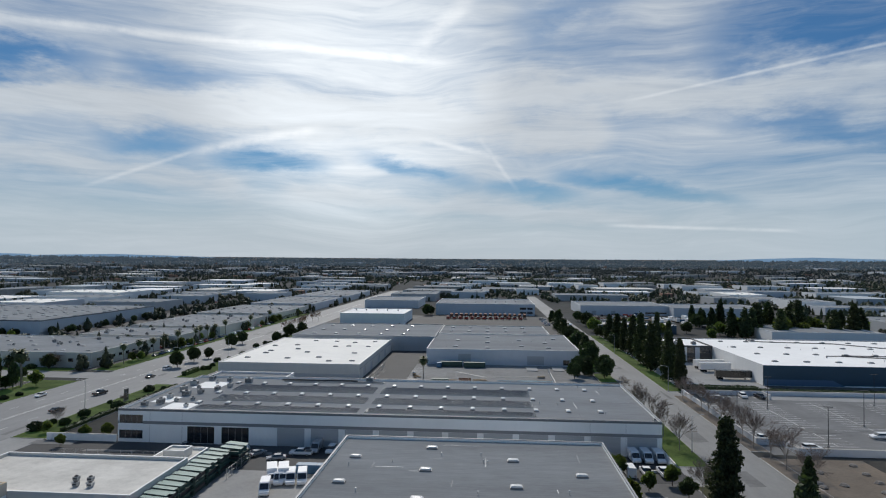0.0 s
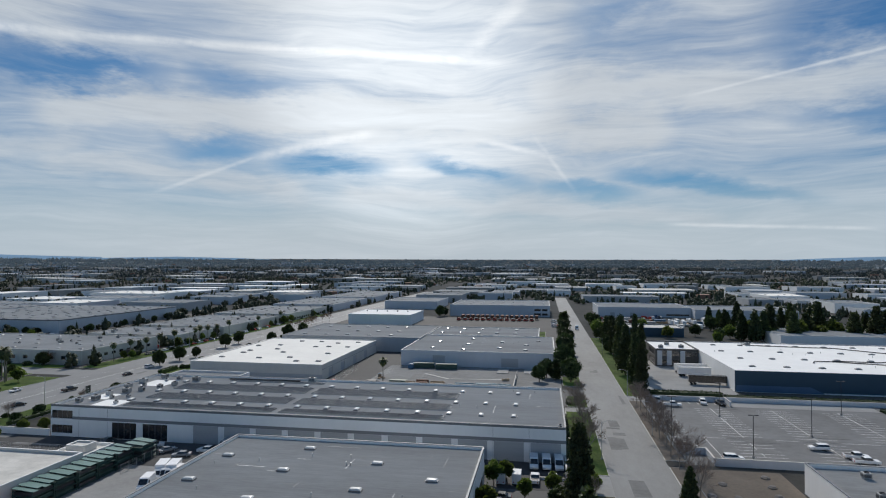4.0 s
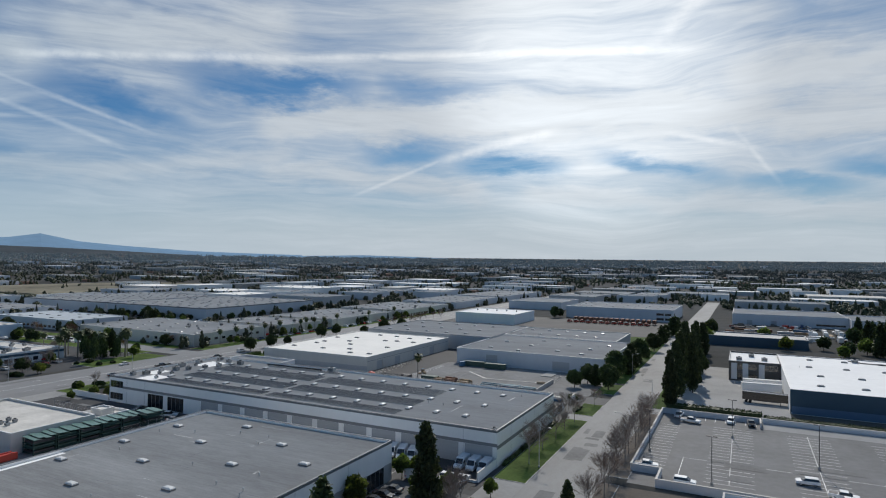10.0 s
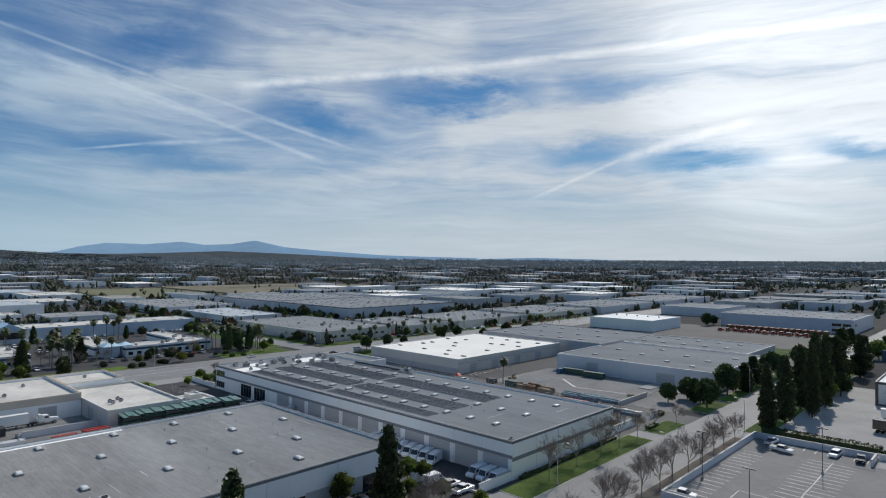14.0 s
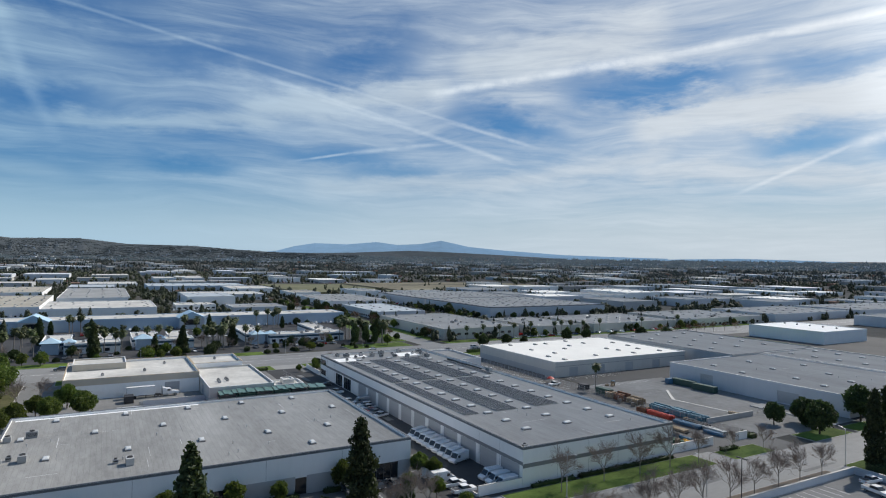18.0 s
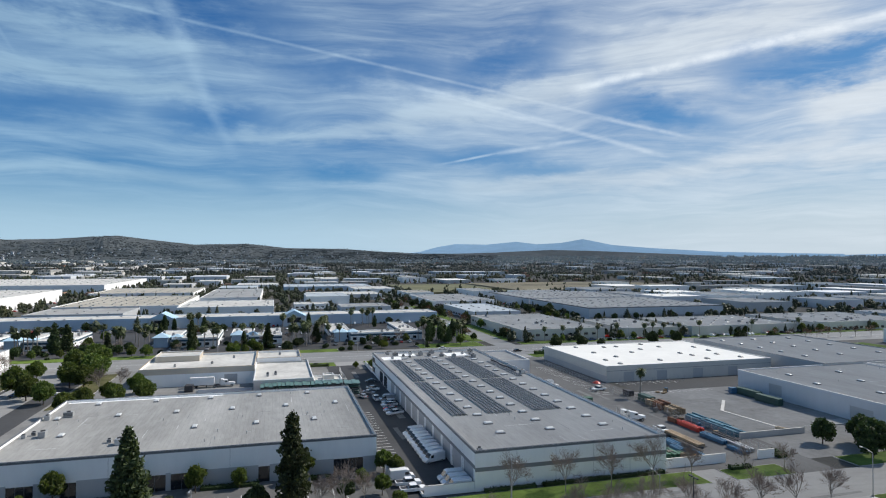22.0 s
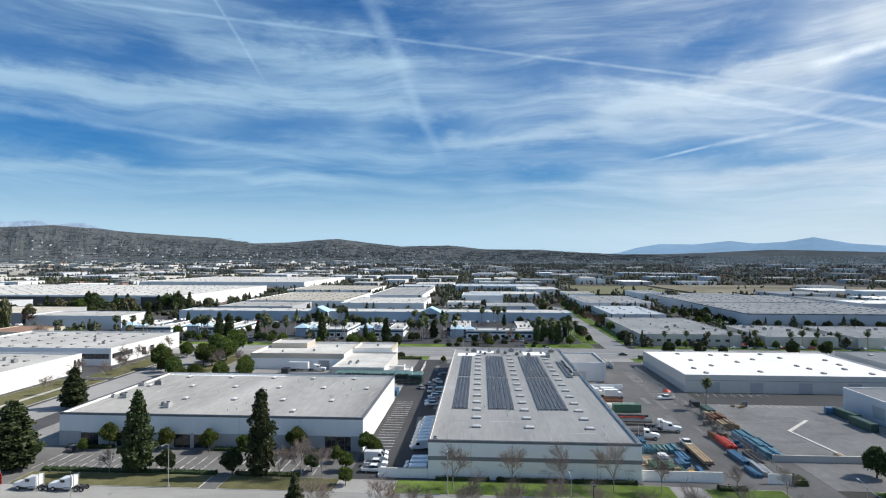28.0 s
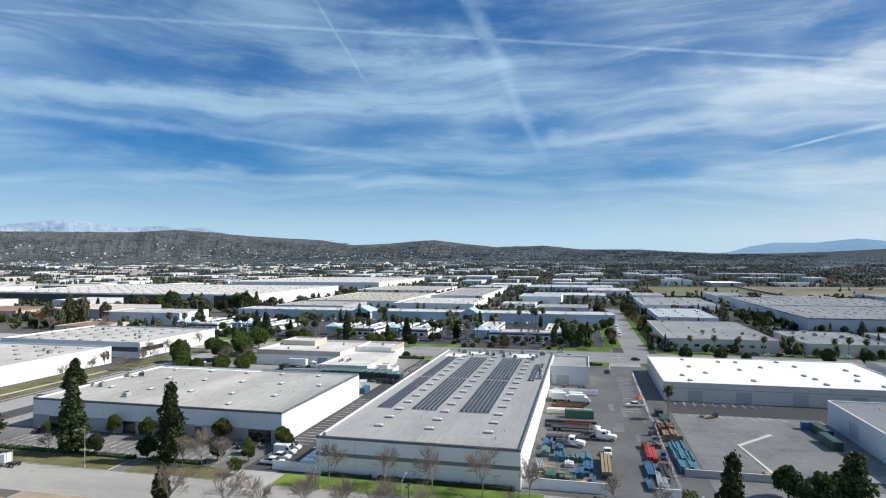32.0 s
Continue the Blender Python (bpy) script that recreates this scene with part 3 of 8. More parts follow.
def skylight_meshes(w, d):
    """A curb and a shallow acrylic dome on it, long along y."""
    c = Shape().box(-w / 2 - 0.08, w / 2 + 0.08, -d / 2 - 0.08, d / 2 + 0.08, 0, 0.28).mesh("skylight_curb", FRAME)
    ring = lambda k, z: [(sx * w / 2 * k, sy * d / 2 * k, z) for sx, sy in ((-1, -1), (1, -1), (1, 1), (-1, 1))]
    top = Shape().loft([ring(1.0, 0.28), ring(0.97, 0.42), ring(0.82, 0.56), ring(0.45, 0.63)]).mesh("skylight_dome", SKYLIGHT)
    return c, top


SKY_CURB, SKY_DOME = skylight_meshes(1.2, 2.2)
SKY_CURB_X, SKY_DOME_X = skylight_meshes(2.2, 1.2)
SKY_DIM = SKY_DOME_X.copy()
SKY_DIM.materials[0] = SKYLIGHT_DIM


def skylight(root, x, y, along_x=False, dim=False):
    curb, dome = (SKY_CURB_X, SKY_DOME_X) if along_x else (SKY_CURB, SKY_DOME)
    o = root.matrix_basis.translation
    c = part("skylight", curb, None, root, at=(x - o.x, y - o.y, root["deck"]))
    part("dome", SKY_DIM if dim else dome, None, c)


def unit_meshes(w, d, h):
    b = Shape().box(-w / 2, w / 2, -d / 2, d / 2, 0.25, h).box(-w / 2 + 0.1, w / 2 - 0.1, -d / 2 + 0.1, d / 2 - 0.1, 0, 0.25).mesh("unit_case", UNIT)
    g = Shape()
    for i in range(6):
        z = 0.45 + i * (h - 0.7) / 6
        g.box(-w / 2 - 0.03, -w / 2, -d / 2 + 0.1, d / 2 - 0.1, z, z + 0.06)
        g.box(-w / 2 + 0.1, w / 2 - 0.1, -d / 2 - 0.03, -d / 2, z, z + 0.06)
    f = Shape()
    ring = lambda r, z: [(r * math.cos(a * math.pi / 6), r * math.sin(a * math.pi / 6), z) for a in range(12)]
    f.loft([ring(d * 0.36, h), ring(d * 0.36, h + 0.16), ring(d * 0.30, h + 0.16), ring(d * 0.30, h + 0.04)])
    return b, g.mesh("unit_louvre", DARK_STEEL), f.mesh("unit_fan", DARK_STEEL)


UNITS = [unit_meshes(1.6, 1.4, 1.3), unit_meshes(2.3, 1.5, 1.5), unit_meshes(1.0, 1.0, 0.9)]


def roof_unit(x, y, z, k=0, turn=0):
    u = thing("rooftop_unit", "grey metal air conditioning unit on a flat roof", "rooftop unit", "rooftop units", at=pose(x, y, z, 0, 0, turn))
    for n, m in zip(("case", "louvre", "fan_guard"), UNITS[k % 3]):
        part(n, m, None, u)
    return u


# ---- trees ----
def crown_points(rng, n, tall, profile, base):
    """Places of leaf clumps: profile(k) gives the radius at the share k of the height."""
    out = []
    while len(out) < n:
        k = rng.random()
        r = profile(k)
        if rng.random() > 0.25 + r / max(0.01, profile.widest):
            continue
        a = rng.random() * 2 * math.pi
        lump = 1 + 0.5 * noise.noise(Vector((math.cos(a) * 1.4 + tall + rng.seeded, math.sin(a) * 1.4, k * tall * 0.5)))
        q = r * lump * (1 - 0.45 * rng.random() ** 2.2)
        out.append((q * math.cos(a), q * math.sin(a), base + k * tall, a, r))
    return out


class Profile:
    def __init__(self, kind, r):
        self.kind, self.widest = kind, r

    def __call__(self, k):
        if self.kind == "cone":
            return self.widest * (min(1, 0.5 + k * 3) * (1 - k ** 1.5) ** 0.9 * (1 + 0.16 * math.sin(k * 31)) + 0.05)
        if self.kind == "column":
            return self.widest * (min(1, 0.5 + 3 * k) * (1 - k ** 2.6) + 0.03)
        return self.widest * math.sqrt(max(0.0, 1 - (2 * k - 0.9) ** 2 / 1.25)) + 0.03


def lobed(rng, n, r, tall, base, lobes):
    """Leaf places on a crown of several rounded lobes, and the lobes' cores."""
    mids = []
    for i in range(lobes):
        a, k = i * 2.4 + rng.random(), (i + 0.5) / lobes
        q = r * 0.62 * math.sqrt(max(0.0, 1 - (2 * k - 0.85) ** 2))
        mids.append((Vector((q * math.cos(a), q * math.sin(a), base + tall * (0.22 + 0.62 * k))), r * rng.uniform(0.30, 0.52)))
    mids.append((Vector((0, 0, base + tall * 0.5)), r * 0.6))
    pts, core = [], Shape()
    for _ in range(n):
        c, q = mids[rng.randrange(len(mids))]
        d = Vector((rng.gauss(0, 1), rng.gauss(0, 1), rng.gauss(0.25, 0.9))).normalized()
        p = c + d * q * (1.12 - 0.45 * rng.random())
        pts.append((p.x, p.y, max(base * 0.7, p.z), 0, 0))
    for c, q in mids:
        rings = []
        for i in range(5):
            z = -0.85 + 1.7 * i / 4
            w = q * 0.60 * math.sqrt(1 - z * z)
            rings.append([(c.x + w * rng.uniform(0.8, 1.1) * math.cos(j * 1.0472), c.y + w * rng.uniform(0.8, 1.1) * math.sin(j * 1.0472), c.z + z * q * 0.60) for j in range(6)])
        core.loft(rings)
    return pts, core


def leaf_shape(rng, pts, size, droop=0.0, facets=2):
    v, f = [], []
    for x, y, z, a, r in pts:
        for _ in range(facets):
            s = size * (0.6 + 0.8 * rng.random())
            d = Vector((rng.gauss(0, 1), rng.gauss(0, 1), rng.gauss(0, 0.7) - droop)).normalized()
            e = d.orthogonal().normalized()
            e.rotate(Matrix.Rotation(rng.random() * 6.28, 3, d))
            g = d.cross(e)
            c = Vector((x, y, z)) + Vector((rng.gauss(0, 1), rng.gauss(0, 1), rng.gauss(0, 1))) * size * 0.5
            k = len(v)
            v += [tuple(c + e * s), tuple(c + g * s * 0.55 + d * s * 0.25), tuple(c - e * s * 0.8), tuple(c - g * s * 0.6 + d * s * 0.2)]
            f.append((k, k + 1, k + 2, k + 3))
    s = Shape()
    s.v, s.f = v, f
    return s


def add_leaves(s, leaves):
    k = len(s.v)
    s.v += leaves.v
    s.f += [tuple(i + k for i in f) for f in leaves.f]


def core_shape(s, profile, base, tall, share=0.6):
    rings = []
    for i in range(7):
        k = 0.06 + 0.84 * i / 6
        r = profile(k) * share
        rings.append([(r * (0.8 + 0.3 * ((i * 5 + j * 3) % 4) / 3) * math.cos(j * math.pi / 4), r * (0.8 + 0.3 * ((i * 3 + j * 5) % 4) / 3) * math.sin(j * math.pi / 4), base + k * tall) for j in range(8)])
    s.loft(rings)


def trunk_shape(rng, h, r, limbs, reach, lean=0.02):
    s = Shape()
    p = Vector((0, 0, -0.1))
    steps = 5
    for i in range(steps):
        q = Vector((rng.gauss(0, lean) * h * 0.3, rng.gauss(0, lean) * h * 0.3, h * (i + 1) / steps))
        s.tube(p, q, r * (1 - 0.8 * i / steps), r * (1 - 0.8 * (i + 1) / steps), 7)
        p = q
    for i in range(limbs):
        k = 0.35 + 0.6 * (i + rng.random()) / limbs
        a = i * 2.4 + rng.random()
        b = Vector((0, 0, h * k))
        e = b + Vector((math.cos(a) * reach, math.sin(a) * reach, reach * 0.6)) * (1.1 - 0.5 * k)
        s.tube(b, e, r * 0.35 * (1.2 - k), r * 0.08, 5)
    return s


def tree_mesh(kind, seed, thin=1.0):
    """Trunk and crown meshes for a tree of unit kind; sizes in metres; thin: share of the leaves, which grow as they get fewer."""
    grow_leaf = thin ** -0.45
    rng = random.Random(seed)
    rng.seeded = seed * 1.7
    if kind == "conifer":
        h, pr = 19.0, Profile("cone", 3.1)
        t = trunk_shape(rng, h * 0.92, 0.32, 14, 2.0)
        pts = crown_points(rng, int(2600 * thin), h - 1.2, pr, 1.2)
        s = leaf_shape(rng, pts, 0.50 * grow_leaf, 0.2)
        core_shape(s, pr, 1.2, h - 1.2)
        return t, s, BARK, LEAF_PINE
    if kind == "columnar":
        h, pr = 19.0, Profile("column", 2.9)
        t = trunk_shape(rng, h * 0.9, 0.3, 12, 1.6)
        s = leaf_shape(rng, crown_points(rng, int(2400 * thin), h - 1.0, pr, 1.0), 0.52 * grow_leaf)
        core_shape(s, pr, 1.0, h - 1.0)
        return t, s, BARK, LEAF_DARK
    if kind == "pine":
        # an uneven tower of needle clumps with gaps between the boughs
        h = 19.5
        t = trunk_shape(rng, h * 0.95, 0.34, 16, 2.4)
        pts, s = [], Shape()
        for i in range(66):
            k = (i + rng.random()) / 66
            a = i * 2.4 + rng.uniform(-0.5, 0.5)
            wide = 3.7 * (min(1.0, 0.55 + 2.2 * k) * (1 - k ** 2.2) + 0.10)
            q = wide * rng.uniform(0.22, 0.78)
            c = Vector((q * math.cos(a), q * math.sin(a), 1.6 + k * (h - 1.8)))
            r = rng.uniform(0.9, 1.5) * (1.12 - 0.45 * k)
            for _ in range(int(50 * thin) + 5):
                d = Vector((rng.gauss(0, 1), rng.gauss(0, 1), rng.gauss(0.2, 0.8))).normalized() * r * (1.1 - 0.5 * rng.random() ** 2)
                pts.append((c.x + d.x, c.y + d.y, c.z + d.z * 0.8, 0, 0))
            s.tube((0, 0, c.z - 0.6), tuple(c * 0.9 + Vector((0, 0, c.z * 0.1))), 0.07, 0.03, 4)
        core_shape(s, Profile("column", 1.7), 2.2, h - 3.5)
        add_leaves(s, leaf_shape(rng, pts, 0.40 * grow_leaf, 0.1))
        return t, s, BARK, LEAF_PINE
    if kind == "round":
        h, pr = 5.2, Profile("ball", 2.6)
        t = trunk_shape(rng, 4.6, 0.16, 9, 1.5)
        pts, s = lobed(rng, int(1700 * thin), 2.6, h, 1.5, 8)
        add_leaves(s, leaf_shape(rng, pts, 0.34 * grow_leaf))
        return t, s, BARK, LEAF_GREEN
    if kind == "broad":
        h, pr = 7.5, Profile("ball", 4.2)
        t = trunk_shape(rng, 7.0, 0.3, 12, 2.6)
        pts, s = lobed(rng, int(2600 * thin), 4.4, h + 0.8, 1.6, 12)
        add_leaves(s, leaf_shape(rng, pts, 0.46 * grow_leaf))
        return t, s, BARK, LEAF_DARK
    if kind == "bush":
        h, pr = 2.0, Profile("ball", 1.6)
        t = trunk_shape(rng, 1.4, 0.1, 6, 0.8)
        s = leaf_shape(rng, crown_points(rng, 500, h, pr, 0.1), 0.28)
        core_shape(s, pr, 0.1, h)
        return t, s, BARK, LEAF_HEDGE
    if kind == "palm":
        t = Shape()
        p = Vector((0, 0, -0.1))
        for i in range(8):
            q = Vector((0.05 * math.sin(i), 0.05 * i, 9.4 * (i + 1) / 8))
            t.tube(p, q, 0.26 - 0.012 * i, 0.24 - 0.012 * i, 7)
            p = q
        s = Shape()
        for i in range(46):
            a, up = i * 2.399, 1.25 - 2.0 * (i / 46) + rng.gauss(0, 0.12)
            side = Vector((-math.sin(a), math.cos(a), 0))
            c, prev = p.copy(), None
            for j in range(5):
                w = 0.40 * math.sin(math.pi * (j + 0.4) / 5.2)
                cur = (c + side * w, c + Vector((0, 0, 0.10)), c - side * w)
                if prev:
                    s.quad(prev[0], cur[0], cur[1], prev[1])
                    s.quad(prev[1], cur[1], cur[2], prev[2])
                prev = cur
                e = up - 0.42 * j
                c = c + Vector((math.cos(a) * math.cos(e), math.sin(a) * math.cos(e), math.sin(e))) * 0.62
        for i in range(60):
            a, z = rng.random() * 6.28, 9.2 - rng.random() * 1.6
            s.quad((0.3 * math.cos(a), 0.3 * math.sin(a), z), (0.3 * math.cos(a + 0.5), 0.3 * math.sin(a + 0.5), z), (0.55 * math.cos(a + 0.4), 0.55 * math.sin(a + 0.4), z - 0.8), (0.55 * math.cos(a), 0.55 * math.sin(a), z - 0.8))
        return t, s, BARK_PALE, LEAF_PALM
    # bare: limbs that fork four times, then a haze of twigs
    t, s = Shape(), Shape()

    def fork(shape, p, d, length, r, depth):
        q = p + d * length
        (t if depth > 1 else s).tube(p, q, max(r, 0.013), max(r * 0.6, 0.008), 5 if depth > 1 else 3)
        if depth == 0:
            return
        for i in range((5 if depth == 5 else 3) if depth > 2 else 5):
            e = (d + Vector((rng.gauss(0, 0.46), rng.gauss(0, 0.46), rng.gauss(0.10, 0.30)))).normalized()
            fork(shape, p + d * length * ((0.45 if depth == 5 else 0.3) + 0.6 * rng.random()), e, length * ((0.70 if depth == 5 else 0.68) + 0.2 * rng.random()), max(0.013, r * 0.54), depth - 1)

    fork(t, Vector((0, 0, -0.1)), Vector((0, 0, 1)), 3.2, 0.13, 5)
    return t, s, BARK_PALE, TWIG


TREE_KINDS = {
    "conifer": ("conifer", "tall dark green conifer with a pointed crown", "conifer"),
    "columnar": ("columnar_tree", "tall dark evergreen tree with a narrow dense crown", "tree"),
    "pine": ("pine_tree", "tall dark green pine with an uneven clumpy crown", "tree"),
    "round": ("street_tree", "small green tree with a rounded clipped crown", "tree"),
    "broad": ("broadleaf_tree", "spreading dark green broadleaf tree", "tree"),
    "bush": ("bush", "low rounded dark green bush", "bush"),
    "palm": ("palm_tree", "slender palm tree with drooping fronds", "palm"),
    "bare": ("bare_tree", "leafless street tree with fine brown twigs", "tree"),
}
TREES = {}
TREE_RNG = random.Random(5)


def tree(kind, x, y, scale=1.0, wide=None, z=0.0, leaf=None, seed=None, label="", group=""):
    variant = TREE_RNG.randrange(3) if seed is None else seed
    thin = 0.3 if x < -165 or y > 400 else 1.0
    key = (kind, variant, leaf.name if leaf else "", thin)
    at = Matrix.Translation((x, y, z)) @ Matrix.Rotation(TREE_RNG.random() * 6.28, 4, "Z") @ Matrix.Diagonal((wide or scale, wide or scale, scale, 1))
    if key not in TREES:
        t, s, bark, leaves = tree_mesh(kind, 11 + variant * 7 + len(kind), thin)
        TREES[key] = (t.mesh("trunk", bark), s.mesh("crown", leaf or leaves))
    name, lab, cat = TREE_KINDS[kind]
    root = thing(name, label or lab, cat, group or cat + "s", at=at)
    part("trunk", TREES[key][0], None, root)
    part("crown", TREES[key][1], None, root)
    return root


def hedge(x0, x1, y0, y1, h, z=0.0, leaf=None, seed=1, dense=5.0, label="clipped dark green hedge"):
    """A clipped hedge: a rough core under a skin of small leaves."""
    rng = random.Random(seed)
    n = int(min(5000, dense * 2 * ((x1 - x0) * (y1 - y0) + (x1 - x0 + y1 - y0) * h)))
    pts = []
    for _ in range(n):
        x, y, k = rng.uniform(x0, x1), rng.uniform(y0, y1), rng.uniform(0.05, 1)
        face = rng.randrange(4)
        if face == 0:
            x = x0 if rng.random() < 0.5 else x1
        elif face == 1:
            y = y0 if rng.random() < 0.5 else y1
        else:
            k = 1.0
        pts.append((x, y, z + k * h * (0.9 + 0.12 * noise.noise(Vector((x * 0.4, y * 0.4, 0)))), 0, 0))
    s = leaf_shape(rng, pts, 0.26, facets=1)
    s.box(x0 + 0.1, x1 - 0.1, y0 + 0.1, y1 - 0.1, z, z + h * 0.85)
    return tagged(part("hedge", s, leaf or LEAF_HEDGE), label, "hedge", "hedges")
# ---- ground, streets, lots ----
MID = Vector((40.0, 160.0))


def ground_z(x, y):
    """Flat in the middle; far out the plain climbs gently."""
    r = math.hypot(x - MID.x, y - MID.y)
    k = max(0.0, r - 900.0) / 4000.0
    return 82.0 * k ** 1.25


def ground_sheet():
    s = Shape()
    rings = [0.0, 450.0, 900.0, 1100, 1300, 1600, 1900, 2300, 2700, 3200, 3700, 4200, 4900.0]
    seg = 72
    s.v.append((MID.x, MID.y, 0.0))
    for r in rings[1:]:
        for j in range(seg):
            a = 2 * math.pi * j / seg
            x, y = MID.x + r * math.cos(a), MID.y + r * math.sin(a)
            s.v.append((x, y, ground_z(x, y)))
    for j in range(seg):
        s.f.append((0, 1 + j, 1 + (j + 1) % seg))
    for i in range(len(rings) - 2):
        for j in range(seg):
            a, b = 1 + i * seg + j, 1 + i * seg + (j + 1) % seg
            s.f.append((a, a + seg, b + seg, b))
    return s


tagged(part("ground", ground_sheet(), EARTH), "wide flat ground of asphalt, earth and dry grass", "ground", kind="structure")

slab("road_street", 54, 69, -400, 900, 0.004, 0.03, STREET, "pale worn asphalt street between warehouses", category="road")
slab("road_avenue", -165, -131, -700, 1500, 0.004, 0.03, AVENUE, "wide grey asphalt avenue with several lanes", category="road")
slab("road_side", -131, 54, 17, 31, 0.024, 0.04, AVENUE, "grey asphalt side street between buildings", category="road")
slab("path_1", -58, 48, 6, 8, 0.1, 0.19, CONCRETE, "pale concrete footpath across a lawn", category="path")
slab("road_cross", -470, -165, 241, 254, 0.004, 0.03, AVENUE, "grey asphalt side street", category="road")
for i, (x0, x1, y0, y1, m, lab) in enumerate([
    (-131, 54, 139.3, 157.9, LOT, "dark asphalt alley between two warehouses"),
    (26.1, 54, 40, 139.2, DRIVE, "grey asphalt front car park"),
    (-131, 26, 40, 139.2, YARD, "pale worn yard behind a warehouse"),
    (-60, -33.5, 60, 139, CONCRETE, "pale sunlit concrete yard beside a warehouse"),
    (-131, 54, 206.6, 247.9, DRIVE, "worn asphalt drive and storage yard"),
    (-52.4, -34, 251, 334, LOT, "dark newer asphalt along a white warehouse"),
    (-75, 42, 206.7, 227, CONCRETE, "pale concrete pad of a storage yard"),
    (-33.9, 46, 248, 292.4, YARD, "worn grey truck yard with patches"),
    (-131, -53, 248, 420, CARPARK, "grey asphalt lot round a warehouse"),
    (-33.9, 54, 292.5, 420, LOT, "asphalt drive beside a warehouse"),
    (74, 190, 163, 236, CARPARK, "large grey asphalt car park with white lines"),
    (76, 112, 244, 345, CONCRETE, "concrete truck drive beside a blue warehouse"),
    (73, 94, 90, 160, SOIL, "bare sandy soil with rocks and dry shrubs"),
    (-330, -170, -110, 232, LOT, "asphalt car parks of an office park"),
    (-300, -168, 260, 560, LOT, "asphalt car parks round low buildings"),
    (-131, 54, -120, 40, LOT, "asphalt drives between warehouses"),
    (-131, 54, 420, 560, LOT, "asphalt yard with parked red tractors"),
]):
    slab("pavement_%d" % (i + 1), x0, x1, y0, y1, 0.0, 0.016 + 0.003 * (i % 5), m, lab, category="pavement")


def verge(n, x0, x1, y0, y1, top=GRASS, label="green lawn strip with a concrete kerb"):
    """A raised bed with a kerb round it."""
    root = slab("verge_%d" % n, x0 + 0.15, x1 - 0.15, y0 + 0.15, y1 - 0.15, 0.0, 0.17, top, label, category="lawn")
    for a in ((x0, x1, y0, y0 + 0.15), (x0, x1, y1 - 0.15, y1), (x0, x0 + 0.15, y0 + 0.15, y1 - 0.15), (x1 - 0.15, x1, y0 + 0.15, y1 - 0.15)):
        part("kerb", Shape().box(*a, 0.0, 0.15), KERB, root)
    return root


VERGES = [
    # y 64 to 108: dull lawn, its darker grass colour also standing for tree shade
    (46, 54, 151, 212, GRASS), (46, 54, 64, 108, DRY_GRASS), (46, 54, 112, 138, DRY_GRASS), (47, 54, 219, 236, GRASS), (46.5, 54, 255, 275, GRASS), (48, 54, 278, 420, GRASS),
    (69, 74, 165, 232, SOIL), (69, 76, 240, 420, GRASS), (69, 73, 100, 160, SOIL),
    (-131, -120, 60, 144, GRASS), (-131, -120, 158, 232, GRASS), (-131, -120, 246, 420, GRASS),
    (-176, -165, 258, 560, GRASS), (-182, -165, 196, 235, GRASS), (-176, -165, -100, 150, GRASS),
    (-60, 50, -5, 15, DRY_GRASS), (-125, -64, 2, 15, DRY_GRASS), (-125, -60, 41, 50, DRY_GRASS), (-300, -184, 231, 240.8, GRASS), (-470, -306, 231, 240.8, DRY_GRASS), (-470, -184, 254.2, 262.5, GRASS), (-40, 40, 418, 450, GRASS), (-120, -66, 440, 465, GRASS),
]
for i, a in enumerate(VERGES):
    verge(i + 1, *a[:4], a[4], "green lawn strip with a concrete kerb" if a[4] is GRASS else "dry yellowish lawn strip with a kerb" if a[4] is DRY_GRASS else "strip of bare brown soil with a kerb")
for i, a in enumerate([(69.0, 73.2, 232, 240), (46, 54, 138.2, 150.8), (46, 54, 212.2, 218.8), (-131, -121, 144.2, 157.8), (-131, -121, 232.2, 245.8)]):
    slab("driveway_%d" % (i + 1), *a, 0.0, 0.05, CONCRETE, "pale concrete driveway apron", category="pavement")
# ---- the warehouses ----
# long warehouse with the solar roof
SX0, SX1, SY0, SY1, SH = -100.0, 44.4, 158.0, 206.5, 8.9
s_doors, s_win = [], []
pitch = 9.15
u = SX1 - 1.2
k = 0
while u - 7.4 > -62:
    s_doors.append(("-y", u - 7.5, u, 0.0, 4.85))
    u -= pitch
s_win += [("-y", -99.6, -93.0, 0.9, 3.2), ("-y", -99.6, -93.0, 5.0, 7.3), ("-y", -80.5, -73.0, 0.05, 4.6), ("-y", -71.0, -63.5, 0.05, 4.6), ("-x", 158.6, 166, 0.9, 3.2), ("-x", 158.6, 166, 5.0, 7.3)]
s_root = building("long white tilt-up warehouse with solar panels on a grey roof", SX0, SX1, SY0, SY1, SH, WALL_WHITE, ROOF_GREY, COPING,
                  doors=s_doors, windows=s_win, joints=9.15,
                  bands=[("-y", 4.9, 5.7, WALL_BAND), ("+x", 4.3, 5.2, WALL_BAND), ("-y", 8.35, 8.85, COPING), ("+x", 8.35, 8.85, COPING), ("+y", 8.35, 8.85, COPING)])
building("white annex of a warehouse with a flat roof", -100, -72, 206.6, 222, 7.6, WALL_PALE, ROOF_PALE, COPING_PALE, doors=[("+x", 209, 214, 0, 4)])
for yy in (169.0, 182.3, 197.3):
    x = 31.0
    while x > -88:
        skylight(s_root, x, yy)
        x -= 8.75

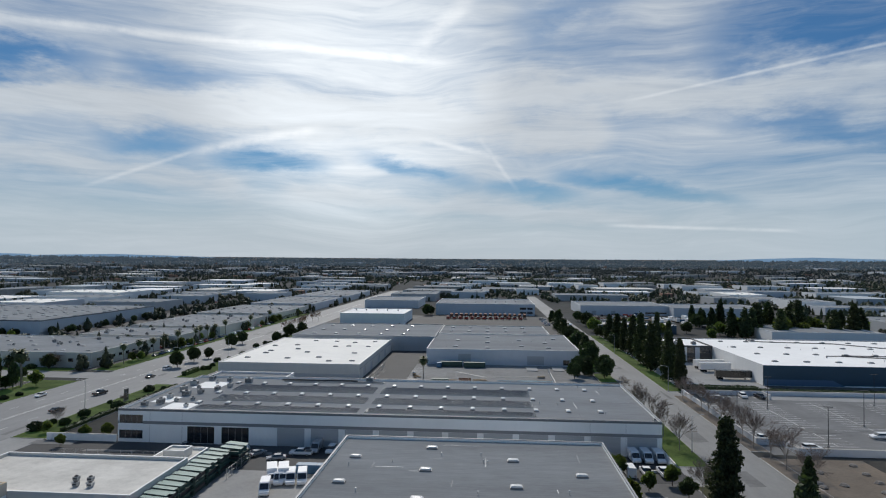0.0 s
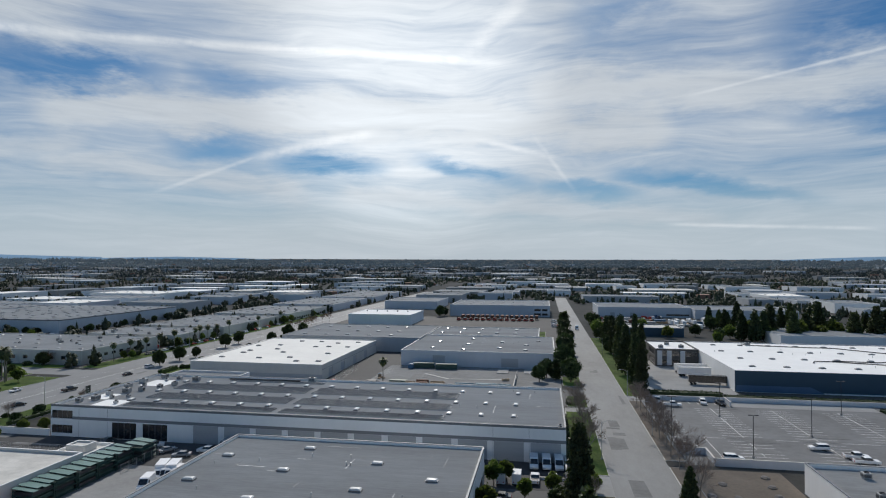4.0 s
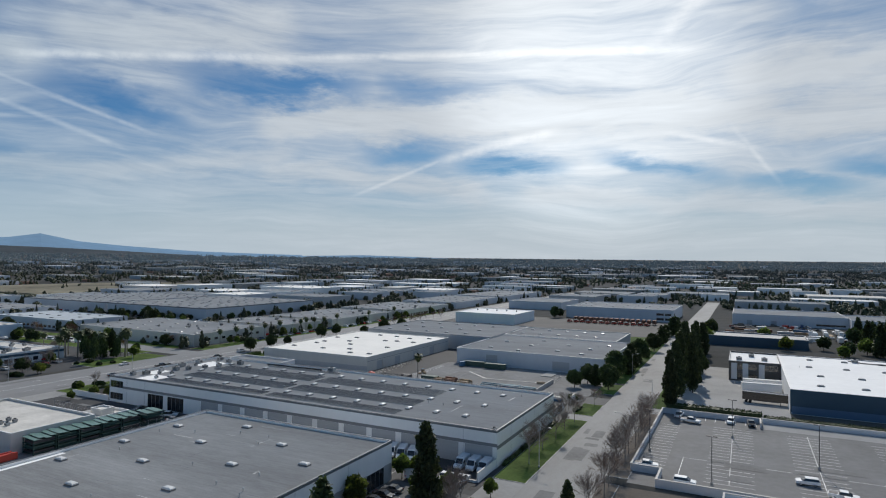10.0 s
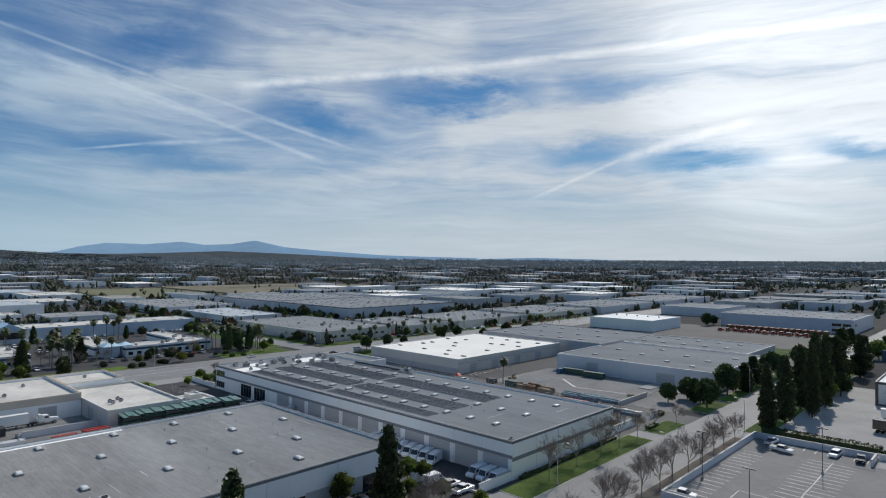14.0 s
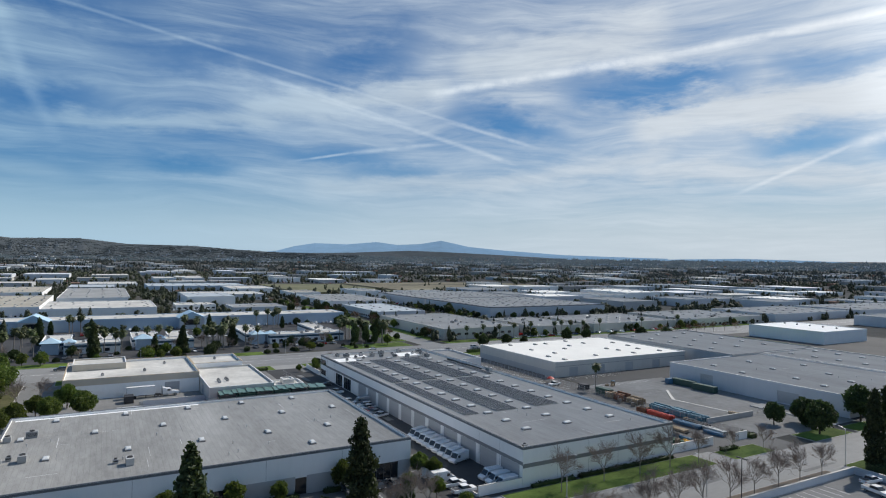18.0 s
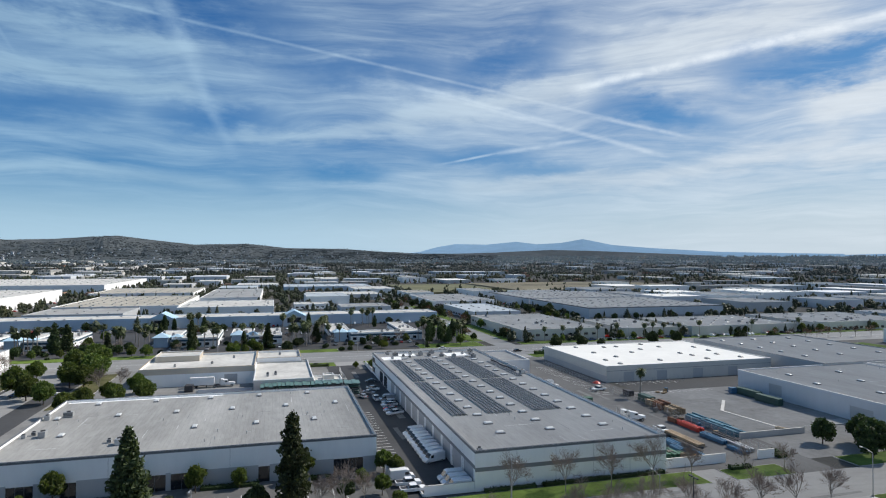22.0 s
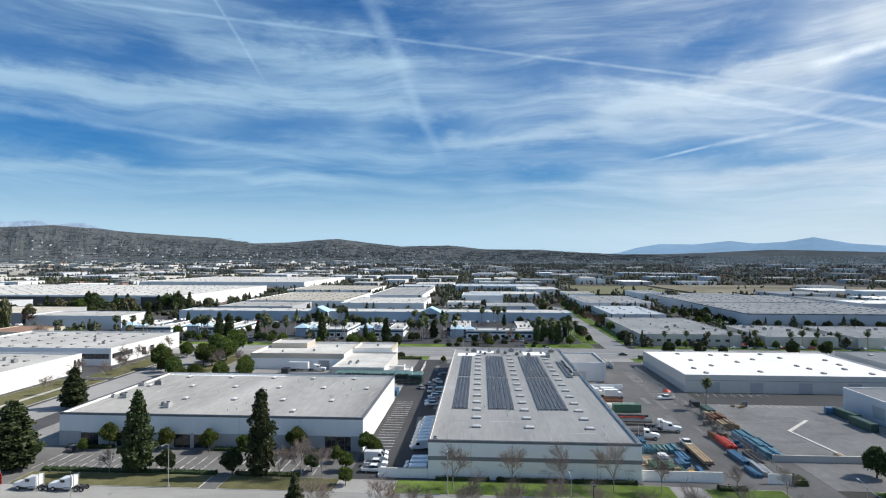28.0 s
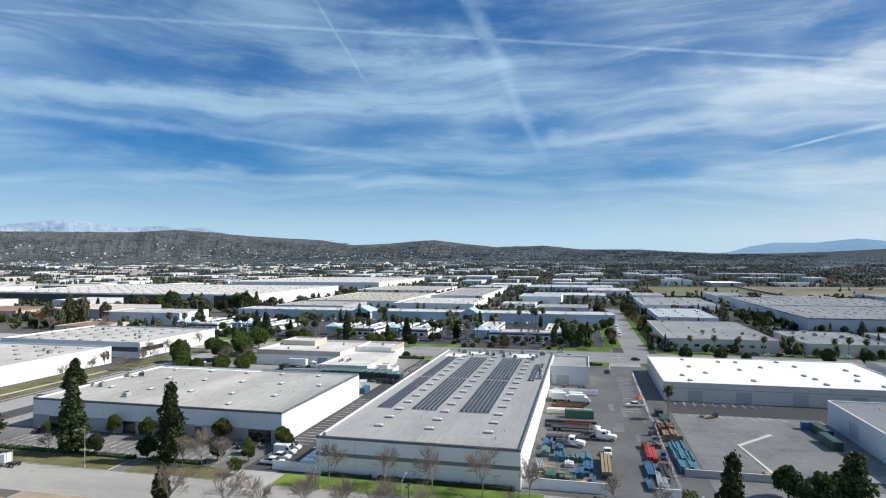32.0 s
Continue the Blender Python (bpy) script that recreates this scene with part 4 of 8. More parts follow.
# grey-roofed warehouse in front
g_doors = [("+x", 62, 67, 0, 3.6), ("+x", 72, 75, 0, 3.6), ("+x", 88, 92.5, 0, 3.6), ("+x", 93.5, 98, 0, 3.6), ("+x", 112, 114.5, 0, 3.6), ("+x", 129, 136, 0, 3.8)]
g_root = building("white warehouse with a weathered grey flat roof", -32.5, 26, 56, 139.2, 8.8, WALL_WHITE, ROOF_G, COPING,
                  windows=g_doors, joints=8.0,
                  bands=[("+x", 0.02, 3.95, WALL_GREY), ("+x", 8.3, 8.75, COPING), ("+y", 8.3, 8.75, COPING)])
for xx, ys in ((18.2, (118,)), (5.4, (66, 81, 96, 111, 125.8)), (-12.0, (60, 74.6, 89.3, 104, 118.8, 133)), (-27.4, (66, 81.5, 96.8, 111, 125.6))):
    for yy in ys:
        skylight(g_root, max(xx, -29.5), yy, True)

# white-roofed warehouse
w_root = building("low warehouse with a bright white coated roof", -113, -52.8, 248, 331, 6.7, WALL_WARM, ROOF_CREAM, COPING_PALE, parapet=0.25,
                  doors=[("+x", 256, 261, 0, 4), ("+x", 272, 277, 0, 4), ("+x", 290, 295, 0, 4), ("+x", 308, 313, 0, 4)], bands=[("-y", 0.02, 2.6, WALL_GREY), ("+x", 4.6, 4.75, WALL_BAND)])
for xx, yy in ((-103, 283), (-84.6, 280.4), (-76.3, 301), (-69.9, 302.7), (-96.8, 303.9), (-91.9, 320.8), (-80.4, 320.3), (-69.7, 316.3), (-60, 321), (-102.9, 276), (-67.9, 256.4), (-58.2, 257.8), (-75, 266), (-88, 262), (-62, 280), (-107, 300), (-106, 262), (-92, 290), (-60, 303)):
    skylight(w_root, xx, yy, True, True)

# pale warehouse on the truck yard, and those behind it
g2 = building("pale grey warehouse beside a concrete truck yard", -29.5, 44, 292.6, 356, 7.4, WALL_PALE, ROOF_GREY, COPING_PALE, parapet=0.3,
              doors=[("-y", -14, -8, 1.1, 5.2), ("-y", 19, 27, 0.4, 4.6), ("-x", 298, 303, 0, 4.5)], windows=[("-y", 36, 39, 0.5, 3)])
for xx, yy in ((-16, 304), (-16, 328), (0, 300), (0, 320), (0, 342), (17, 308), (17, 330), (30, 303), (30, 321), (36, 338)):
    skylight(g2, xx, yy, True)
g3 = building("long warehouse with a grey roof behind a white-roofed one", -110, -29, 335, 402, 8.0, WALL_GREY, ROOF_GREY, COPING, doors=[("-y", -50, -46, 0, 4), ("-y", -36, -32, 0, 4)], parapet=0.3)
for xx in range(-100, -35, 13):
    for yy in (345, 365, 388):
        skylight(g3, xx, yy, True)
g4 = building("low grey-roofed warehouse among trees", -28.5, 36, 357, 402, 7.6, WALL_GREY, ROOF_GREY, COPING_PALE, parapet=0.3)
for xx in range(-22, 32, 11):
    skylight(g4, xx, 370, True)
    skylight(g4, xx, 390, True)
wb = building("white box-shaped warehouse with a bright roof", -118, -66, 479, 530, 8.2, WALL_WHITE, ROOF_WHITE, COPING_PALE, parapet=0.3)
for xx in range(-112, -68, 9):
    roof_unit(xx, 488 + (xx % 3) * 12, 7.9, xx % 3)
rb = building("pale blue-grey warehouse with upper windows and a gravel roof", -49, 44, 572, 655, 10.5, WALL_PALE, ROOF_PALE, COPING_PALE, windows=[("-y", 30, 36, 1.5, 3.5), ("-y", 30, 36, 5.5, 7.5), ("-y", 37, 42, 1.5, 3.5), ("-y", 37, 42, 5.5, 7.5), ("+x", 574, 583, 5.5, 7.5)])
for xx in range(-42, 40, 10):
    for yy in (580, 600, 622, 645):
        skylight(rb, xx, yy)
building("pale warehouse with a light roof", -132, -74, 645, 720, 8.5, WALL_PALE, ROOF_PALE, COPING_PALE)
building("long white warehouse beyond the street", 89, 172, 592, 660, 9, WALL_PALE, ROOF_PALE, COPING_PALE, windows=[("-y", 150, 170, 1.5, 3)], doors=[("-y", 100, 104, 0, 4), ("-y", 118, 122, 0, 4)])
building("long white warehouse with a stepped roofline", 172.2, 258, 578, 640, 8.4, WALL_PALE, ROOF_PALE, COPING_PALE)
building("low blue-grey shed in a storage yard", 78, 132, 436, 462, 6, WALL_BLUE, ROOF_DUSTY, COPING_PALE)
building("white industrial building behind trees", 178, 246, 395, 440, 7, WALL_WHITE, ROOF_PALE, COPING_PALE)

# dark blue warehouse by the car park
b_root = building("large warehouse with a white roof and dark blue walls", 112, 265, 256, 345, 8.2, WALL_BLUE, ROOF_WHITE, COPING_PALE, parapet=0.25)
part("wall_panel", Shape().box(-0.05, -0.006, 0.3, 88.7, 0.05, 8.15), WALL_WHITE, b_root)
part("wall_stripe", Shape().hexa([(0.4, -0.03, 0.1), (32, -0.03, 0.1), (32, -0.006, 0.1), (0.4, -0.006, 0.1), (0.4, -0.03, 2.6), (27, -0.03, 2.6), (27, -0.006, 2.6), (0.4, -0.006, 2.6)]), WALL_MIDBLUE, b_root)
part("base_stripe", Shape().box(0.2, 153, -0.025, -0.006, 0.0, 0.5), WALL_WHITE, b_root)
for xx in range(122, 262, 13):
    for yy in (268, 290, 312, 334):
        skylight(b_root, xx + (yy % 4), yy, True, True)
for run in (((150, 281), (152, 285), (158, 285.6), (178, 279.5), (205, 277)), ((139, 339), (144, 334), (164, 331), (179, 330), (194, 316), (226, 312)), ((160, 287.5), (176, 286), (190, 291)), ((196, 300), (214, 300), (222, 306))):
    d = Shape()
    for (ax, ay), (bx, by) in zip(run, run[1:]):
        d.tube((ax - 112, ay - 256, 8.25), (bx - 112, by - 256, 8.25), 0.22, sides=6)
    part("roof_duct", d, DARK_STEEL, b_root)
for x, y in ((189, 292), (200, 278), (141, 336)):
    roof_unit(x, y, 7.95, 1)
building("two-storey office front with dark window bands", 92, 111.9, 312, 345, 8.4, WALL_DARK, ROOF_WHITE, COPING,
         windows=[("-y", 93, 97.5, 4.9, 7.4), ("-y", 98.5, 103, 4.9, 7.4), ("-y", 105, 111, 4.9, 7.4), ("-y", 93, 97.5, 0.8, 3.2), ("-y", 98.5, 103, 0.8, 3.2), ("-x", 314, 330, 4.9, 7.4), ("-x", 314, 330, 0.8, 3.2)], name="office_building")
for xx, yy in ((96, 320), (101, 332), (106, 322)):
    roof_unit(xx, yy, 7.8, 1)
ob = [o for o in scene.objects if o.get("label", "").startswith("two-storey office front")][0]
for u in (93.0, 97.4, 103.6):
    part("pale_panel", Shape().box(u - 92, u - 91.0 + 1.2, -0.05, -0.006, 0.6, 7.6), WALL_PALE, ob)

# building by the car park's near edge
bk = building("white building with a grey flat roof and parapet", 94.5, 175, 85, 147.5, 6.5, WALL_WHITE, ROOF_G, COPING, parapet=0.9)
for i, (xx, yy) in enumerate(((104, 142), (107, 136), (112, 143), (116, 139), (124, 142), (133, 140), (101, 130))):
    roof_unit(xx, yy, 5.6, i)

# workshop and yard
building("white workshop with tan upper walls and a dusty roof", -130, -90, 64, 107.8, 7.2, WALL_WHITE, ROOF_DUSTY, WALL_TAN, parapet=0.9, bands=[("+x", 5.0, 7.15, WALL_BEIGE)], doors=[("+x", 96, 101, 0, 4.2)], name="workshop")
sa = building("white workshop wing with tan upper walls", -130, -108.2, 108, 127, 7.2, WALL_WHITE, ROOF_DUSTY, WALL_TAN, parapet=0.9, bands=[("+y", 5.0, 7.15, WALL_BEIGE)], name="workshop")
building("raised tan plaster block over a workshop", -128, -113, 66, 84, 8.7, WALL_BEIGE, ROOF_DUSTY, COPING_PALE, parapet=0.5, name="workshop")
building("low white workshop wing with a flat roof", -108, -66, 108, 130, 5.5, WALL_WARM, ROOF_DUSTY, COPING_PALE, parapet=0.6, doors=[("-y", -84, -79, 0, 4.0)], name="workshop")
building("small white flat-roofed store", -76, -66.5, 130.2, 141, 4.4, WALL_WHITE, ROOF_DUSTY, COPING_PALE, parapet=0.5, name="workshop")
building("small plaster box on a store roof", -74, -69, 134, 138, 5.6, WALL_WARM, ROOF_DUSTY, COPING_PALE, parapet=0.3, name="workshop")
for i, (xx, yy) in enumerate(((-80, 113), (-77, 113), (-82, 116), (-79, 116), (-104, 90), (-118, 98), (-100, 76), (-122, 118))):
    roof_unit(xx, yy, 4.9 if yy > 108 and xx > -108 else 6.3, 2)

# white offices near the start
e0 = building("white two-storey office with a grey flat roof", -77, -10, -80, -8, 8.2, WALL_WHITE, ROOF_PALE, COPING_PALE, windows=[("+x", -22, -10, 1, 3), ("+x", -22, -10, 4.6, 6.6), ("+x", -50, -30, 4.6, 6.6), ("+y", -75.5, -74, 2, 6), ("+y", -73, -71.5, 2, 6)], name="office_building")
e1 = building("white office with a glazed corner and roof units", -157, -92, -93, -4, 8.2, WALL_WHITE, ROOF_PALE, COPING_PALE, windows=[("+x", -30, -5, 3.2, 5.6), ("+y", -110, -93, 3.2, 5.6), ("+y", -130, -126, 1, 5), ("+y", -122, -118, 1, 5)], name="office_building")
for i, (xx, yy) in enumerate(((-60, -30), (-55, -22), (-45, -40), (-120, -30), (-112, -20), (-135, -40), (-140, -70))):
    roof_unit(xx, yy, 7.6, i)
for xx in range(-70, -12, 11):
    for yy in range(-72, -12, 13):
        skylight(e0, xx, yy, True, True)
for xx in range(-150, -95, 10):
    for yy in range(-86, -10, 13):
        skylight(e1, xx + (yy % 3), yy, True, True)
# ---- the wider town ----
RNG = random.Random(21)
TAKEN = []


def plain_building(label, x0, x1, y0, y1, h, wall, roof, name="warehouse", lights=0, strips=0, group="far warehouses"):
    """A building farther off: a walled body with parapet, a roof, and rows of skylights and windows where they show."""
    z = ground_z((x0 + x1) / 2, (y0 + y1) / 2) - (1.0 if abs(x0) > 700 or abs(y0) > 900 else 0.0)
    s = Shape()
    for a in ((x0, x1, y0, y0 + 0.4), (x0, x1, y1 - 0.4, y1), (x0, x0 + 0.4, y0 + 0.4, y1 - 0.4), (x1 - 0.4, x1, y0 + 0.4, y1 - 0.4)):
        s.box(*a, z, z + h)
    root = thing(name, label, "building", group)
    part("wall", s, wall, root)
    part("roof", Shape().box(x0 + 0.4, x1 - 0.4, y0 + 0.4, y1 - 0.4, z + h - 0.8, z + h - 0.4), roof, root)
    if lights:
        s = Shape()
        nx, ny = max(2, int((x1 - x0) / lights)), max(2, int((y1 - y0) / lights))
        near = x1 > -300 and y1 < 480 and x1 < 0
        for i in range(nx):
            for j in range(ny):
                x, y = x0 + (i + 0.5) * (x1 - x0) / nx, y0 + (j + 0.5) * (y1 - y0) / ny
                if near:
                    part("skylight", SKY_DIM if (i + j) % 3 else SKY_DOME_X, None, root, at=(x, y, z + h - 0.55))
                else:
                    if RNG.random() < 0.82:
                        x, y = x + RNG.uniform(-2, 2), y + RNG.uniform(-2, 2)
                        s.box(x - 1.3, x + 1.3, y - 0.7, y + 0.7, z + h - 0.4, z + h + 0.1)
        if s.v:
            part("skylight_grid", s, SKYLIGHT_DIM, root)["kind"] = "stuff"
    if strips:
        for zz in range(strips):
            s = Shape()
            for k in range(int((y1 - y0) / 5)):
                s.box(x1, x1 + 0.06, y0 + 1.2 + k * 5, y0 + 4.2 + k * 5, z + 1.0 + 3.4 * zz, z + 2.6 + 3.4 * zz)
            for k in range(int((x1 - x0) / 5)):
                s.box(x0 + 1.2 + k * 5, x0 + 4.2 + k * 5, y0 - 0.06, y0, z + 1.0 + 3.4 * zz, z + 2.6 + 3.4 * zz)
                s.box(x0 + 1.2 + k * 5, x0 + 4.2 + k * 5, y1, y1 + 0.06, z + 1.0 + 3.4 * zz, z + 2.6 + 3.4 * zz)
            part("window_band", s, GLASS, root)["kind"] = "stuff"
    TAKEN.append((x0 - 8, x1 + 8, y0 - 8, y1 + 8))
    return root


NAMED = [
    ("large pale warehouse with rows of skylights", -410, -288, 371, 505, 10, WALL_PALE, ROOF_PALE, 11, 0),
    ("large pale warehouse with a grey roof", -536, -414, 371, 505, 10, WALL_PALE, ROOF_PALE, 12, 0),
    ("low white industrial building with small windows", -282, -180, 264, 322, 7, WALL_WARM, ROOF_PALE, 12, 0),
    ("low pale building beside the avenue", -235, -176, 334, 374, 6.5, WALL_WARM, ROOF_PALE, 12, 0),
    ("low pale building with a light roof", -235, -174, 384, 470, 6.5, WALL_WARM, ROOF_PALE, 12, 0),
    ("low pale building along the avenue", -240, -174, 486, 580, 6.5, WALL_WARM, ROOF_PALE, 12, 1),
    ("low pale industrial building along the avenue", -240, -174, 600, 720, 7, WALL_PALE, ROOF_PALE, 14, 0),
    ("low building row along the avenue", -240, -174, 740, 900, 7, WALL_PALE, ROOF_PALE, 14, 0),
    ("long pale warehouse with skylights behind palms", -336, -306, -80, 243, 8, WALL_SKY, ROOF_DUSTY, 15, 0),
    ("white warehouse with a gravel roof", -590, -430, -72, 31, 8, WALL_WHITE, ROOF_SAND, 11, 0),
    ("white warehouse with a light roof", -490, -403, 33, 115, 8, WALL_WHITE, ROOF_DUSTY, 12, 0),
    ("long white warehouse in a row of others", -750, -545, 36, 100, 8.5, WALL_WHITE, ROOF_PALE, 14, 0),
    ("white warehouse with a stepped roof", -800, -660, -104, 16, 8.5, WALL_WHITE, ROOF_SAND, 14, 0),
    ("small white office block", -490, -458, 135, 170, 5, WALL_WHITE, ROOF_DUSTY, 10, 1),
    ("white office block with a flat roof", -445, -402, 176, 223, 6, WALL_PALE, ROOF_PALE, 12, 1),
    ("long white-roofed industrial building", -650, -585, 155, 246, 7, WALL_PALE, ROOF_DUSTY, 14, 1),
    ("long pale blue building with windows", -880, -785, 130, 265, 9, WALL_SKY, ROOF_BLUISH, 14, 1),
    ("huge white factory with a bright roof and dark end wall", -640, -402, -480, -126, 14, WALL_WHITE, ROOF_DUSTY, 15, 0),
    ("large white factory hall", -1100, -800, -400, -120, 12, WALL_WHITE, ROOF_DUSTY, 20, 0),
    ("blue and white building on a side street", -400, -310, 275, 318, 7, WALL_PALE, ROOF_BLUISH, 12, 1),
    ("low white building on a side street", -560, -440, 275, 345, 7, WALL_WHITE, ROOF_PALE, 12, 1),
    ("low tan office with a brown tiled roof", -206, -172, -140, -108, 5.5, WALL_BEIGE, ROOF_BROWN, 0, 1),
    ("low tan office with a brown roof", -300, -250, -330, -260, 7, WALL_BEIGE, ROOF_BROWN, 0, 0),
]
for lab, x0, x1, y0, y1, h, wall, roof, lights, strips in NAMED:
    plain_building(lab, x0, x1, y0, y1, h, wall, roof, lights=lights, strips=strips)
factory = [o for o in scene.objects if o.get("label", "").startswith("huge white factory")][0]
for y0, y1 in ((-479.5, -214), (-168, -126.5)):
    part("end_wall", Shape().box(-401.98, -400.6, y0, y1, 0, 12.4), WALL_DARK, factory)

for lab in ("large pale warehouse with rows", "large pale warehouse with a grey"):
    o = [q for q in scene.objects if q.get("label", "").startswith(lab)][0]
    x0, x1 = (-410, -288) if "rows" in lab else (-536, -414)
    part("coping", Shape().box(x0 - 0.1, x1 + 0.1, 370.85, 370.99, 9.3, 10.05), COPING, o)
    part("coping", Shape().box(x1 + 0.01, x1 + 0.15, 371, 505, 9.3, 10.05), COPING, o)
    part("base_band", Shape().box(x1 + 0.01, x1 + 0.08, 371, 505, 0, 2.4), WALL_GREY, o)
for x0, x1 in ((-280.1, -240), (-222, -181)):
    o = [q for q in scene.objects if q.get("label", "").startswith("low white industrial building")][0]
    for k in range(5):
        part("window", Shape().box(x0 + 3 + k * 7, x0 + 5.4 + k * 7, 263.9, 263.99, 2.6, 4.2), GLASS, o)
for k in range(9):
    part("window", Shape().box(-180 + 0.01, -179.9, 268 + k * 5.6, 270.6 + k * 5.6, 2.6, 4.0), GLASS, o)
part("entrance", Shape().box(-179.99, -178.9, 292, 300, 0, 3.2), WALL_DARK, o)

# office park: white wings round courts, with light blue hipped entrances
def office_wing(root, x0, x1, y0, y1, h):
    """One flat-roofed wing: walls, roof, parapet cap, a dark blue band and single windows."""
    part("wall", Shape().box(x0, x1, y0, y1, 0, h - 0.5).box(x0, x1, y0, y0 + 0.3, h - 0.5, h).box(x0, x1, y1 - 0.3, y1, h - 0.5, h).box(x0, x0 + 0.3, y0 + 0.3, y1 - 0.3, h - 0.5, h).box(x1 - 0.3, x1, y0 + 0.3, y1 - 0.3, h - 0.5, h), WALL_WHITE, root)
    part("roof", Shape().box(x0 + 0.3, x1 - 0.3, y0 + 0.3, y1 - 0.3, h - 0.499, h - 0.42), ROOF_DUSTY, root)
    part("blue_band", Shape().box(x1 + 0.004, x1 + 0.05, y0, y1, h - 2.0, h - 0.9).box(x0, x1, y1 + 0.004, y1 + 0.05, h - 2.0, h - 0.9).box(x0, x1, y0 - 0.05, y0 - 0.004, h - 2.0, h - 0.9), WALL_BLUE, root)
    for k in range(int((y1 - y0) / 4.2)):
        u = y0 + 1.2 + k * 4.2
        part("window", Shape().box(x1 + 0.004, x1 + 0.06, u, u + 2.2, 0.9, 2.6), GLASS, root)
    for _ in range(int((x1 - x0) * (y1 - y0) / 110)):
        roof_unit(RNG.uniform(x0 + 2, x1 - 2), RNG.uniform(y0 + 2, y1 - 2), h - 0.42, RNG.randrange(3))


def hip(root, x, y, r, z, up):
    ring = lambda q, zz: [(x - q, y - q, zz), (x + q, y - q, zz), (x + q, y + q, zz), (x - q, y + q, zz)]
    part("entrance_tower", Shape().box(x - r * 0.8, x + r * 0.8, y - r * 0.8, y + r * 0.8, 0.1, z), WALL_SKY, root)
    part("hipped_roof", Shape().loft([ring(r, z), ring(r, z + 0.25), ring(0.3, z + up)]), ROOF_BLUE, root)


for x0, x1, y0, y1 in ((-256, -208, -72, -36), (-256, -210, -28, 6), (-250, -204, 48, 84), (-250, -206, 90, 120), (-268, -204, 150, 206)):
    o = thing("office_building", "white office with blue bands and a light blue hipped entrance", "building", "office park")
    d = 13
    office_wing(o, x1 - d, x1, y0 + 11, y1, 5.4)
    office_wing(o, x0, x1 - d - 0.1, y0, y0 + d, 5.0)
    office_wing(o, x0, x1 - d - 0.1, y1 - 11, y1 - 0.5, 4.8)
    office_wing(o, x1 - d - 9, x1 - d - 0.1, (y0 + y1) / 2 - 5, (y0 + y1) / 2 + 4, 4.5)
    hip(o, x1 - 5.5, y0 + 5, 4.6, 5.6, 2.6)
    hip(o, x1 - 7, y0 + 13, 3.2, 5.4, 1.8)
    TAKEN.append((x0 - 3, x1 + 3, y0 - 3, y1 + 3))
for yy in (38, 130):
    e = thing("entrance_hall", "gabled blue-roofed entrance with a dark glass front", "building")
    part("wall", Shape().box(-306, -300, yy - 8, yy + 8, 0, 7.6), WALL_PALE, e)
    part("window", Shape().box(-300, -299.9, yy - 5, yy + 5, 2.8, 6.6), GLASS, e)
    part("gable_roof", Shape().loft([[(-299, yy - 9, 7.6), (-299, yy + 9, 7.6), (-299, yy, 12)], [(-318, yy - 9, 7.6), (-318, yy + 9, 7.6), (-318, yy, 12)]]), ROOF_BLUE, e)

# rows of distant warehouses on a street grid
KEEP = [(-180, 110, -130, 730), (-130, -60, 400, 730), (70, 280, 60, 720), (54, 70, -300, 900), (-167, -128, -700, 1500), (-480, -165, 228, 264)]


def free(x0, x1, y0, y1):
    return not any(x0 < b and x1 > a and y0 < d and y1 > c for a, b, c, d in TAKEN + KEEP)


made = 0
for _ in range(2600):
    a, r = RNG.uniform(-0.55, 4.15), 330 + 850 * RNG.random()
    x, y = MID.x + r * math.cos(a), MID.y + r * math.sin(a)
    east = x > 60
    w, d = RNG.uniform(35, 95), RNG.uniform(30, 75)
    x0, x1, y0, y1 = x - w / 2, x + w / 2, y - d / 2, y + d / 2
    field = -1000 < x < -660 and 300 < y < 860
    if not free(x0, x1, y0, y1) or (field and RNG.random() < 0.93) or (east and RNG.random() < 0.5):
        continue
    roofs = [ROOF_WHITE, ROOF_DUSTY, ROOF_DUSTY, ROOF_SAND, ROOF_PALE, ROOF_BLUISH] if y < 300 else [ROOF_PALE, ROOF_PALE, ROOF_CREAM, ROOF_GREY]
    plain_building("distant flat-roofed warehouse with pale walls", x0, x1, y0, y1, RNG.uniform(7, 11), RNG.choice([WALL_WHITE, WALL_WHITE, WALL_PALE, WALL_GREY]), RNG.choice(roofs), lights=18 if r < 800 else 0)
    made += 1
    if made > 150:
        break

